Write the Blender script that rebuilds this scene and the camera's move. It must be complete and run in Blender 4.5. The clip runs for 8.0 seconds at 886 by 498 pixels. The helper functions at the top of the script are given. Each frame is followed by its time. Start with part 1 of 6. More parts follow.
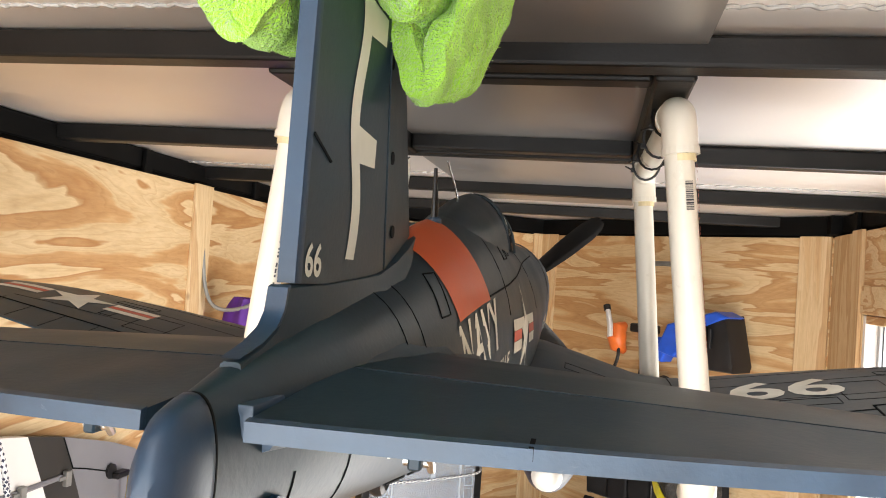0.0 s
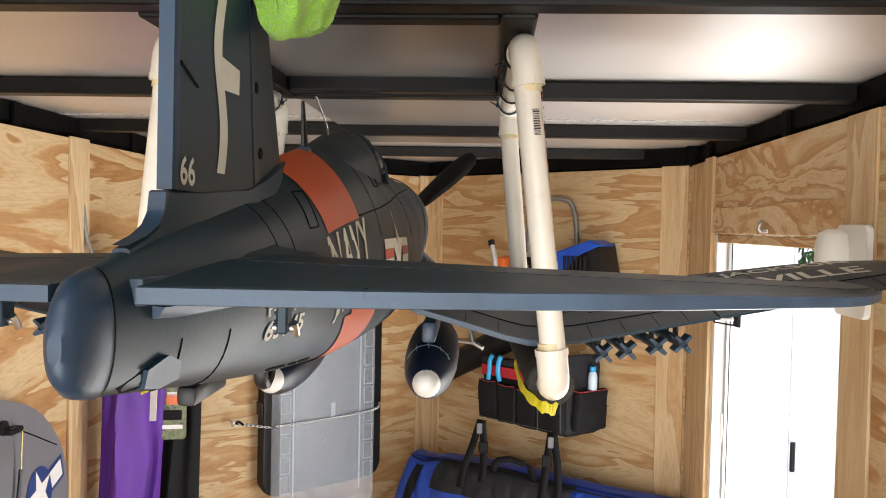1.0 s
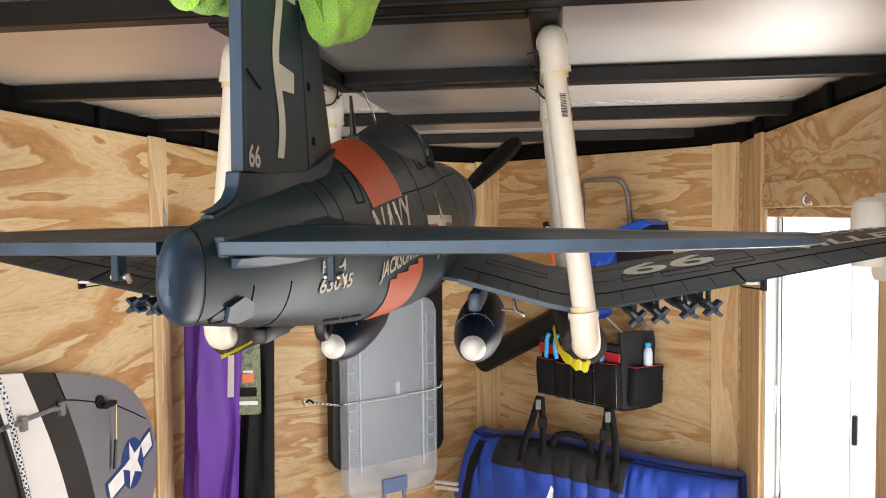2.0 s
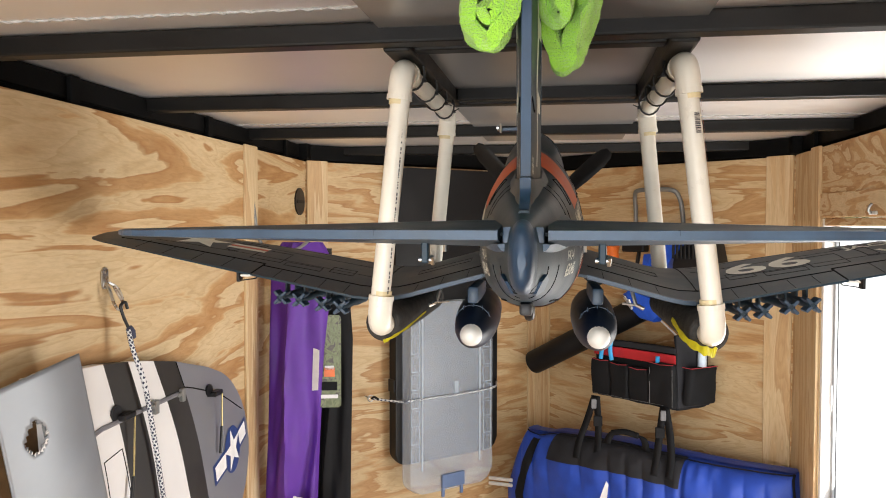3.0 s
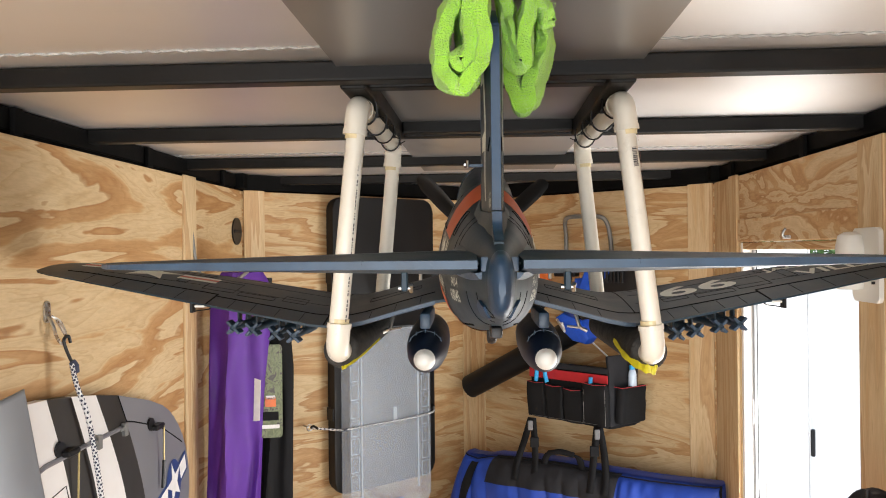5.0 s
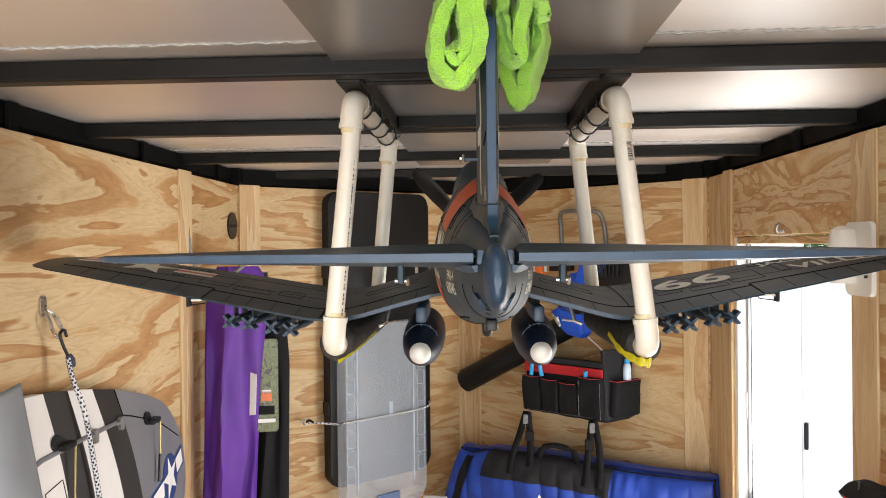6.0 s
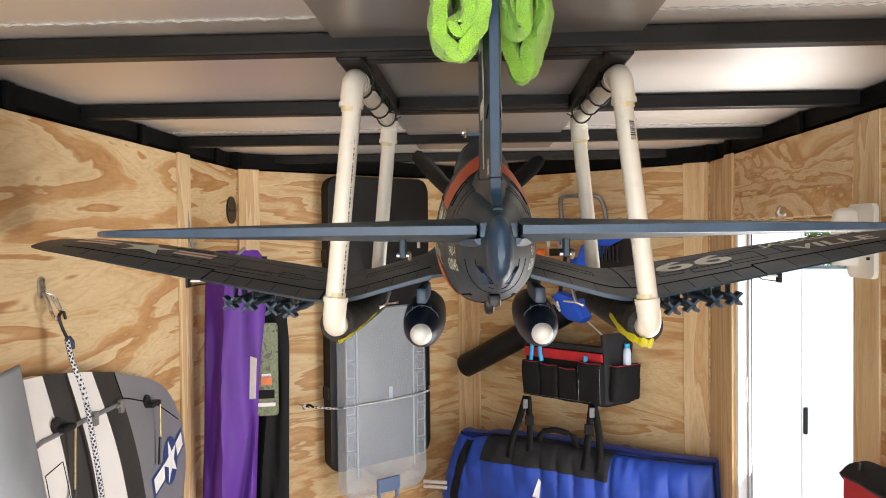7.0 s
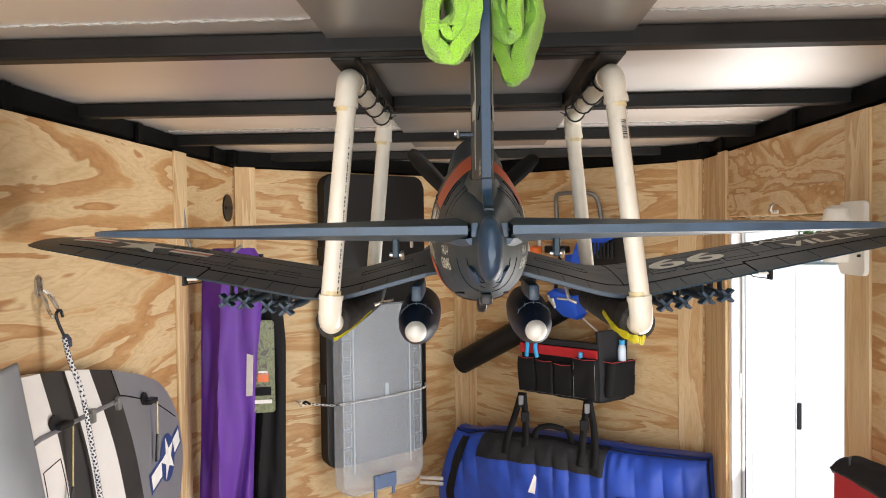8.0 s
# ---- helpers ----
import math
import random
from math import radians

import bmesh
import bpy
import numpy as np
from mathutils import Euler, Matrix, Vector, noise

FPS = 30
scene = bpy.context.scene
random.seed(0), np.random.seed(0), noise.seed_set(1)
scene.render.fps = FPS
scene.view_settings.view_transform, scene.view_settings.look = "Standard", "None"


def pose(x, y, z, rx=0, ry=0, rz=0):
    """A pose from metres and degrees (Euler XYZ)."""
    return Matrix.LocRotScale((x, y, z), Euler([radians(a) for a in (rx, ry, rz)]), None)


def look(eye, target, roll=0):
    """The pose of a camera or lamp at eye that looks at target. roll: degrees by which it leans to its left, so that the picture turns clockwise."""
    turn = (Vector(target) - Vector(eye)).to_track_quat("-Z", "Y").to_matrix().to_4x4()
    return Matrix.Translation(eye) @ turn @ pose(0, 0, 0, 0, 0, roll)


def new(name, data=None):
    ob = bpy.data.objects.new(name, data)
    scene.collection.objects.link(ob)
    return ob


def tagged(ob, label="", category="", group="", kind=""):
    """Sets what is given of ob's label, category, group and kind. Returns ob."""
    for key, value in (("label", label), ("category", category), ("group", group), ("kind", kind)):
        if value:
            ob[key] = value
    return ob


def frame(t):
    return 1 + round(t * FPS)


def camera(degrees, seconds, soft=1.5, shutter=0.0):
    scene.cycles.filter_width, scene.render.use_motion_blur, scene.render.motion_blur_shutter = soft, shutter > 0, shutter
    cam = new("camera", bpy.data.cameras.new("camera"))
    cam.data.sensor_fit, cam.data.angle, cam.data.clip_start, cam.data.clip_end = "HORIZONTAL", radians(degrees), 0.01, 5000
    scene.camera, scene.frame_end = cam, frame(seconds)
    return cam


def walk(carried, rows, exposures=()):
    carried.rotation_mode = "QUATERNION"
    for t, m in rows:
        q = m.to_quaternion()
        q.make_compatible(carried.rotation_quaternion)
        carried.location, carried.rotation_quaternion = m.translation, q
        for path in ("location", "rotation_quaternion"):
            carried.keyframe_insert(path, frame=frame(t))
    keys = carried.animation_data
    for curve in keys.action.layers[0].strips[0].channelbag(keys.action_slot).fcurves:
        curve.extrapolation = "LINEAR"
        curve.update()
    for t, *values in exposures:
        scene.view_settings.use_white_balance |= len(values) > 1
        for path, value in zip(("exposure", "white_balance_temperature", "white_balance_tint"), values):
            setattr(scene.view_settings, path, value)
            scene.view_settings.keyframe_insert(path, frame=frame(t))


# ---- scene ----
cam = camera(59.6, 8.0, soft=1.0)
PATH = [
    (0, (0.233, 0.237, 1.677), (-0.163, 2.197, 1.736), 4.1),
    (0.5, (0.206, 0.222, 1.664), (0.052, 2.216, 1.644), 3.0),
    (1, (0.271, 0.16, 1.65), (0.148, 2.155, 1.592), 1.2),
    (1.2, (0.317, 0.146, 1.634), (0.171, 2.139, 1.56), 0.5),
    (2.3, (0.302, 0.017, 1.636), (-0.032, 1.987, 1.546), -0.2),
    (2.5, (0.265, -0.016, 1.631), (-0.083, 1.952, 1.547), 0.0),
    (3, (0.129, -0.111, 1.626), (-0.181, 1.864, 1.56), 0.1),
    (3.5, (0.089, -0.123, 1.624), (-0.138, 1.863, 1.578), 0.3),
    (4, (0.07, -0.15, 1.626), (-0.089, 1.843, 1.603), 0.1),
    (4.5, (0.076, -0.16, 1.629), (-0.056, 1.836, 1.621), -0.4),
    (5, (0.087, -0.168, 1.63), (-0.03, 1.829, 1.632), -0.6),
    (6.5, (0.086, -0.174, 1.624), (-0.018, 1.823, 1.598), -0.6),
    (7, (0.083, -0.166, 1.615), (-0.02, 1.831, 1.573), -0.6),
    (7.5, (0.078, -0.173, 1.615), (-0.018, 1.824, 1.567), -0.6),
    (8, (0.088, -0.178, 1.618), (-0.007, 1.819, 1.567), -0.7),
]
walk(cam, [(t, look(eye, target, roll)) for t, eye, target, roll in PATH], [(0.0, 0.96), (0.5, 0.75), (1.0, 0.54), (8.0, 0.48)])

# ---- light ----
world = bpy.data.worlds.new("sky")
scene.world = world
world.use_nodes = True
wn = world.node_tree.nodes
sky = wn.new("ShaderNodeTexSky")
sky.sky_type = "NISHITA"
sky.sun_disc = False
sky.sun_elevation, sky.sun_rotation = radians(52), radians(115)
wn["Background"].inputs["Strength"].default_value = 0.18
world.node_tree.links.new(sky.outputs[0], wn["Background"].inputs["Color"])
sun_data = bpy.data.lights.new("sun", "SUN")
sun_data.energy, sun_data.angle, sun_data.color = 3.0, radians(0.6), (1.0, 0.95, 0.87)
sun = new("sun", sun_data)
sun.matrix_world = look((4, -1.8, 6), (0, 0.1, 0))


def area_light(name, at, target, width, height, watts, colour):
    data = bpy.data.lights.new(name, "AREA")
    data.shape, data.size, data.size_y, data.energy, data.color = "RECTANGLE", width, height, watts, colour
    ob = new(name, data)
    ob.matrix_world = look(at, target)
    return ob


# daylight through the open rear end and the side door
area_light("rear_daylight", (-0.03, -0.98, 0.97), (0.02, 1.0, 1.52), 1.65, 1.7, 32, (0.97, 0.96, 0.96))
area_light("door_daylight", (0.99, 1.99, 0.80), (0.0, 1.85, 1.45), 0.8, 1.45, 20, (1.0, 0.97, 0.92))
scene.view_settings.exposure = 0.48


# ---- materials ----
def nodes_of(name):
    m = bpy.data.materials.new(name)
    m.use_nodes = True
    nt = m.node_tree
    return m, nt, nt.nodes["Principled BSDF"]


def coords(nt, scale=(1, 1, 1), jitter=0.0):
    """Object coordinates, scaled; jitter shifts them from piece to piece."""
    tc = nt.nodes.new("ShaderNodeTexCoord")
    mp = nt.nodes.new("ShaderNodeMapping")
    mp.inputs["Scale"].default_value = scale
    nt.links.new(tc.outputs["Object"], mp.inputs["Vector"])
    if jitter:
        info = nt.nodes.new("ShaderNodeObjectInfo")
        mul = nt.nodes.new("ShaderNodeMath")
        mul.operation = "MULTIPLY"
        mul.inputs[1].default_value = jitter
        nt.links.new(info.outputs["Random"], mul.inputs[0])
        nt.links.new(mul.outputs[0], mp.inputs["Location"])
    return mp.outputs["Vector"]


def noise_node(nt, vec, scale, detail=4, rough=0.55, dist=0.0):
    n = nt.nodes.new("ShaderNodeTexNoise")
    n.inputs["Scale"].default_value = scale
    n.inputs["Detail"].default_value = detail
    n.inputs["Roughness"].default_value = rough
    n.inputs["Distortion"].default_value = dist
    nt.links.new(vec, n.inputs["Vector"])
    return n.outputs["Fac"]


def math_node(nt, op, a, b=None):
    n = nt.nodes.new("ShaderNodeMath")
    n.operation = op
    for i, v in enumerate((a, b)):
        if v is None:
            continue
        if isinstance(v, (int, float)):
            n.inputs[i].default_value = v
        else:
            nt.links.new(v, n.inputs[i])
    return n.outputs[0]


def ramp(nt, fac, stops):
    r = nt.nodes.new("ShaderNodeValToRGB")
    el = r.color_ramp.elements
    while len(el) < len(stops):
        el.new(0.5)
    for e, (p, c) in zip(el, stops):
        e.position, e.color = p, (*c, 1)
    nt.links.new(fac, r.inputs["Fac"])
    return r.outputs["Color"]


def mix(nt, fac, a, b, blend="MIX"):
    n = nt.nodes.new("ShaderNodeMix")
    n.data_type, n.blend_type = "RGBA", blend
    for k, v in ((0, fac), (6, a), (7, b)):
        if isinstance(v, tuple):
            n.inputs[k].default_value = (*v, 1)
        elif isinstance(v, (int, float)):
            n.inputs[k].default_value = v
        else:
            nt.links.new(v, n.inputs[k])
    return n.outputs[2]


def bump(nt, height, strength, dist, bsdf):
    b = nt.nodes.new("ShaderNodeBump")
    b.inputs["Strength"].default_value, b.inputs["Distance"].default_value = strength, dist
    nt.links.new(height, b.inputs["Height"])
    nt.links.new(b.outputs[0], bsdf.inputs["Normal"])


def finish(name, rgb, rough=0.5, metal=0.0, var=0.2, scale=14, fine=220, relief=0.15, depth=0.001, scuff=0.0, scuff_rgb=(0.5, 0.5, 0.5), sheen=0.0, coat=0.0, stretch=(1, 1, 1), alpha_trans=0.0, spec=0.5):
    """A surface with broad and fine variation, relief and scuffs."""
    m, nt, b = nodes_of(name)
    v = coords(nt, stretch, 7.0)
    big = noise_node(nt, v, scale, 5)
    small = noise_node(nt, v, fine, 3)
    dark = tuple(c * (1 - var) for c in rgb)
    light = tuple(min(1, c * (1 + var)) for c in rgb)
    col = ramp(nt, big, [(0.3, dark), (0.7, light)])
    if scuff:
        sc = noise_node(nt, v, scale * 2.3, 8, 0.7, 0.6)
        f = ramp(nt, sc, [(0.66, (0, 0, 0)), (0.72, (scuff,) * 3)])
        col = mix(nt, f, col, scuff_rgb)
    nt.links.new(col, b.inputs["Base Color"])
    rr = ramp(nt, big, [(0.25, (max(0.02, rough - 0.08),) * 3), (0.75, (min(1, rough + 0.08),) * 3)])
    nt.links.new(rr, b.inputs["Roughness"])
    b.inputs["Metallic"].default_value = metal
    b.inputs["Sheen Weight"].default_value = sheen
    b.inputs["Specular IOR Level"].default_value = spec
    b.inputs["Coat Weight"].default_value = coat
    b.inputs["Transmission Weight"].default_value = alpha_trans
    bump(nt, small, relief, depth, b)
    return m


def plywood(name, grain, tone=1.0, warm=0.0, rings=9.0, strong=1.0):
    """Rotary-cut pine veneer: contour figure stretched along the grain."""
    m, nt, b = nodes_of(name)
    v = coords(nt, grain, 9.0)
    field = noise_node(nt, v, 1.15, 4.2, 0.52, 0.6)
    band = math_node(nt, "FRACT", math_node(nt, "MULTIPLY", field, rings))
    base = [(0.74, 0.585, 0.375), (0.79, 0.645, 0.43), (0.66, 0.43, 0.215), (0.50, 0.27, 0.105)]
    base = [(r * tone, g * tone * (1 - 0.10 * warm), bl * tone * (1 - 0.28 * warm)) for r, g, bl in base]
    s = strong
    late = tuple(base[1][i] * (1 - s) + base[3][i] * s for i in range(3))
    mid = tuple(base[1][i] * (1 - s) + base[2][i] * s for i in range(3))
    col = ramp(nt, band, [(0.0, base[1]), (0.48, base[0]), (0.56, mid), (0.90, late), (0.97, base[1])])
    thin = math_node(nt, "FRACT", math_node(nt, "MULTIPLY", field, rings * 3.7))
    col = mix(nt, 0.5, col, ramp(nt, thin, [(0.0, (1, 1, 1)), (0.55, (0.97, 0.94, 0.90)), (0.92, (0.78, 0.68, 0.56)), (1.0, (1, 1, 1))]), "MULTIPLY")
    fibre = noise_node(nt, coords(nt, tuple(g * 9 for g in grain), 5.0), 3.2, 6, 0.7)
    col = mix(nt, 0.4, col, ramp(nt, fibre, [(0.3, (0.62, 0.58, 0.52)), (0.62, (1, 1, 1))]), "MULTIPLY")
    blotch = noise_node(nt, coords(nt, (1, 1, 1), 3.0), 2.6, 4)
    col = mix(nt, 0.45, col, ramp(nt, blotch, [(0.3, (0.80, 0.72, 0.62)), (0.6, (1, 1, 1))]), "MULTIPLY")
    kn = nt.nodes.new("ShaderNodeTexVoronoi")
    kn.inputs["Scale"].default_value = 2.3
    nt.links.new(coords(nt, (1, 1, 1.5), 11.0), kn.inputs["Vector"])
    col = mix(nt, ramp(nt, kn.outputs["Distance"], [(0.02, (0.75, 0.75, 0.75)), (0.05, (0, 0, 0))]), col, (0.20, 0.09, 0.035))
    nt.links.new(col, b.inputs["Base Color"])
    b.inputs["Roughness"].default_value = 0.62
    bump(nt, fibre, 0.22, 0.0012, b)
    return m


M = {}
M["ply_y"] = plywood("plywood_wall", (1.0, 1.0, 6.0), 0.81, 0.62, 5.0, 0.95)
M["ply_v"] = plywood("plywood_nose", (1.1, 1.1, 7.5), 0.81, 0.62, 6.5, 0.85)
M["ply_h"] = plywood("plywood_header", (1.6, 1.6, 7.5), 0.88, 0.3, 9, 0.9)
M["strip"] = plywood("pine_strip", (9, 9, 0.8), 0.85, 0.48, 6, 0.55)
M["ply_edge"] = plywood("plywood_edge", (2, 2, 40), 0.75, 0.4, 6)
M["floor"] = plywood("plywood_floor", (6, 1, 1), 0.7, 0.2, 7)
M["steel"] = finish("black_painted_steel", (0.008, 0.0077, 0.0073), 0.40, 0.0, 0.35, 9, 160, 0.25, 0.0008, 0.25, (0.06, 0.056, 0.052), spec=0.19)
M["void"] = finish("dark_rail_steel", (0.003, 0.003, 0.003), 0.65, 0.0, 0.4, 12, spec=0.08)
M["pvc"] = finish("white_pvc", (0.78, 0.75, 0.66), 0.32, 0, 0.05, 20, 90, 0.06, 0.0006, 0.35, (0.62, 0.55, 0.40))
M["pvc_glue"] = finish("primer_stained_pvc", (0.70, 0.60, 0.36), 0.4, 0, 0.12, 60, 90, 0.1)
M["print_grey"] = finish("pipe_print", (0.05, 0.05, 0.06), 0.6, 0, 0.2)
M["print_red"] = finish("pipe_print_red", (0.42, 0.10, 0.06), 0.6, 0, 0.2)
M["foam"] = finish("grey_pipe_foam", (0.055, 0.053, 0.050), 0.95, 0, 0.4, 60, 420, 1.0, 0.004, spec=0.15)
M["yellow"] = finish("yellow_tape", (0.62, 0.55, 0.02), 0.35, 0, 0.2, 50, 80, 0.5, 0.003)
M["navy"] = finish("matt_sea_blue_foam", (0.0115, 0.0290, 0.0450), 0.43, 0, 0.34, 12, 260, 0.16, 0.0008, 0.35, (0.045, 0.066, 0.084), spec=0.34)
# navy lightened to hold the skylight on rear-facing edges; only the scuffs are wear
M["navy2"] = finish("worn_sea_blue_skylit", (0.028, 0.056, 0.096), 0.42, 0, 0.28, 25, 240, 0.2, 0.0008, 0.45, (0.16, 0.20, 0.24))
# deeper blue with skylight in it, for tail cone and fin edges, plus scuffs
M["navy3"] = finish("worn_tail_blue_skylit", (0.013, 0.036, 0.072), 0.40, 0, 0.25, 18, 240, 0.18, 0.0008, 0.40, (0.10, 0.13, 0.16), spec=0.45)
M["navy_gloss"] = finish("glossy_navy_tank", (0.005, 0.010, 0.026), 0.42, 0, 0.25, 14, 200, 0.03, 0.0005, 0, spec=0.4)
M["orange"] = finish("orange_band_paint", (0.55, 0.105, 0.030), 0.48, 0, 0.10, 16, 260, 0.14, 0.0006, 0.25, (0.30, 0.09, 0.05))
M["line"] = finish("panel_line", (0.004, 0.005, 0.006), 0.8, 0, 0.2, spec=0.1)
M["white"] = finish("white_marking", (0.62, 0.64, 0.58), 0.55, 0, 0.10, 30, 260, 0.1)
M["redmark"] = finish("red_marking", (0.50, 0.10, 0.06), 0.55, 0, 0.1)
M["black"] = finish("black_plastic", (0.009, 0.009, 0.010), 0.40, 0, 0.3, 18, 260, 0.15, spec=0.35)
M["prop"] = finish("satin_black_blade", (0.010, 0.0095, 0.0095), 0.33, 0, 0.3, 15, spec=0.35)
M["metal"] = finish("bare_hardware_metal", (0.55, 0.55, 0.54), 0.3, 1.0, 0.2, 40)
M["nylon"] = finish("white_nylon", (0.72, 0.73, 0.70), 0.4, 0, 0.06)


def roof_metal():
    m, nt, b = nodes_of("satin_roof_aluminium")
    v = coords(nt, (1, 1, 1))
    big = noise_node(nt, v, 1.6, 4, 0.5, 0.4)
    nt.links.new(ramp(nt, big, [(0.3, (0.86, 0.82, 0.79)), (0.7, (0.93, 0.90, 0.875))]), b.inputs["Base Color"])
    b.inputs["Metallic"].default_value = 0.85
    nt.links.new(ramp(nt, noise_node(nt, v, 5, 5), [(0.3, (0.40,) * 3), (0.7, (0.49,) * 3)]), b.inputs["Roughness"])
    bump(nt, noise_node(nt, v, 1.6, 1, 0.3), 0.10, 0.03, b)
    return m


M["roof"] = roof_metal()
M["roof_plate"] = finish("grey_roof_plate", (0.36, 0.35, 0.34), 0.34, 0.75, 0.10, 3, 200, 0.05)
M["seal"] = finish("silver_seam_sealant", (0.40, 0.40, 0.39), 0.55, 0.1, 0.2, 90, 160, 0.6, 0.003)


# ---- mesh helpers ----
def place_in(ob, parent):
    m = Matrix.Identity(4)
    chain = []
    p = parent
    while p:
        chain.append(p)
        p = p.parent
    for c in reversed(chain):
        m = m @ c.matrix_parent_inverse @ c.matrix_basis
    ob.parent = parent
    ob.matrix_parent_inverse = m.inverted()


def part(name, bm, material, parent=None, label="", smooth=False, flat_angle=40):
    """Links a bmesh, in world places, as one mesh object under its thing."""
    me = bpy.data.meshes.new(name)
    bmesh.ops.recalc_face_normals(bm, faces=bm.faces)
    if smooth:
        lim = radians(flat_angle)
        for f in bm.faces:
            f.smooth = True
        for e in bm.edges:
            e.smooth = not (len(e.link_faces) == 2 and e.calc_face_angle(0) > lim)
    bm.to_mesh(me)
    bm.free()
    for mt in (material if isinstance(material, (list, tuple)) else [material]):
        me.materials.append(mt)
    ob = new(name, me)
    if parent is not None:
        place_in(ob, parent)
    if label:
        ob["label"] = label
    return ob


def part_each(name, bm, material, parent=None, label="", smooth=False, flat_angle=40):
    """Links every loose piece of a bmesh as a part of its own."""
    left = set(bm.verts)
    out = []
    while left:
        seed = left.pop()
        group, todo = {seed}, [seed]
        while todo:
            for e in todo.pop().link_edges:
                for v in e.verts:
                    if v in left:
                        left.discard(v)
                        group.add(v)
                        todo.append(v)
        one = bmesh.new()
        made = {v: one.verts.new(v.co) for v in group}
        for f in {f for v in group for f in v.link_faces}:
            one.faces.new([made[v] for v in f.verts])
        out.append(part(name, one, material, parent, label, smooth, flat_angle))
    bm.free()
    return out


def thing(name, label, category, at=(0, 0, 0), turn=(0, 0, 0), group="", kind=""):
    ob = new(name)
    ob.empty_display_size = 0.02
    ob.matrix_basis = pose(*at, *turn)
    return tagged(ob, label, category, group, kind)


def box(x0, x1, y0, y1, z0, z1, bevel=0.0, seg=1, bm=None, m=None):
    own = bm is None
    bm = bm or bmesh.new()
    r = bmesh.ops.create_cube(bm, size=1)
    mm = Matrix.Translation(((x0 + x1) / 2, (y0 + y1) / 2, (z0 + z1) / 2)) @ Matrix.Diagonal((abs(x1 - x0), abs(y1 - y0), abs(z1 - z0), 1))
    bmesh.ops.transform(bm, matrix=(m @ mm) if m is not None else mm, verts=r["verts"])
    if bevel:
        ed = list({e for v in r["verts"] for e in v.link_edges})
        bmesh.ops.bevel(bm, geom=ed, offset=bevel, segments=seg, affect="EDGES", profile=0.5)
    return bm


def tube(points, radius, sides=12, bm=None, cap=True, radii=None, squash=None):
    """A round bar along points; radii gives one radius a point."""
    bm = bm or bmesh.new()
    pts = [Vector(p) for p in points]
    rings = []
    up = None
    for i, p in enumerate(pts):
        d = (pts[min(i + 1, len(pts) - 1)] - pts[max(i - 1, 0)]).normalized()
        if up is None:
            up = Vector((0, 0, 1)) if abs(d.z) < 0.9 else Vector((0, 1, 0))
        side = d.cross(up).normalized()
        up = side.cross(d).normalized()
        r = radii[i] if radii else radius
        ring = []
        for k in range(sides):
            a = 2 * math.pi * k / sides
            ring.append(bm.verts.new(p + side * math.cos(a) * r + up * math.sin(a) * r * (squash or 1)))
        rings.append(ring)
    for a, b in zip(rings, rings[1:]):
        for k in range(sides):
            bm.faces.new((a[k], a[(k + 1) % sides], b[(k + 1) % sides], b[k]))
    if cap:
        bm.faces.new(rings[0])
        bm.faces.new(rings[-1])
    return bm


def loft(rings, bm=None, cap=True):
    bm = bm or bmesh.new()
    vs = [[bm.verts.new(p) for p in ring] for ring in rings]
    n = len(vs[0])
    for a, b in zip(vs, vs[1:]):
        for k in range(n):
            bm.faces.new((a[k], a[(k + 1) % n], b[(k + 1) % n], b[k]))
    if cap:
        bm.faces.new(vs[0])
        bm.faces.new(vs[-1])
    return bm


def prism(outline, depth, m, bm=None, bevel=0.0):
    """A flat outline (u, v) given a depth along its normal, laid by m."""
    bm = bm or bmesh.new()
    a = [bm.verts.new(m @ Vector((u, v, 0))) for u, v in outline]
    b = [bm.verts.new(m @ Vector((u, v, depth))) for u, v in outline]
    n = len(a)
    fs = [bm.faces.new(a), bm.faces.new(b)]
    for k in range(n):
        fs.append(bm.faces.new((a[k], a[(k + 1) % n], b[(k + 1) % n], b[k])))
    if bevel:
        ed = list(fs[1].edges)
        bmesh.ops.bevel(bm, geom=ed, offset=bevel, segments=2, affect="EDGES", profile=0.5)
    return bm


def rounded(w, h, r, seg=5):
    """A rounded rectangle's outline about its centre."""
    out = []
    for cx, cy, a0 in ((w / 2 - r, h / 2 - r, 0), (-w / 2 + r, h / 2 - r, 90), (-w / 2 + r, -h / 2 + r, 180), (w / 2 - r, -h / 2 + r, 270)):
        for k in range(seg + 1):
            a = radians(a0 + 90 * k / seg)
            out.append((cx + r * math.cos(a), cy + r * math.sin(a)))
    return out


def smooth_path(points, n=6):
    """A Catmull-Rom line through points."""
    P = [Vector(p) for p in points]
    P = [P[0] * 2 - P[1]] + P + [P[-1] * 2 - P[-2]]
    out = []
    for i in range(1, len(P) - 2):
        for k in range(n):
            t = k / n
            a, b, c, d = P[i - 1], P[i], P[i + 1], P[i + 2]
            out.append(0.5 * ((2 * b) + (c - a) * t + (2 * a - 5 * b + 4 * c - d) * t * t + (3 * b - a - 3 * c + d) * t ** 3))
    out.append(P[-2])
    return out


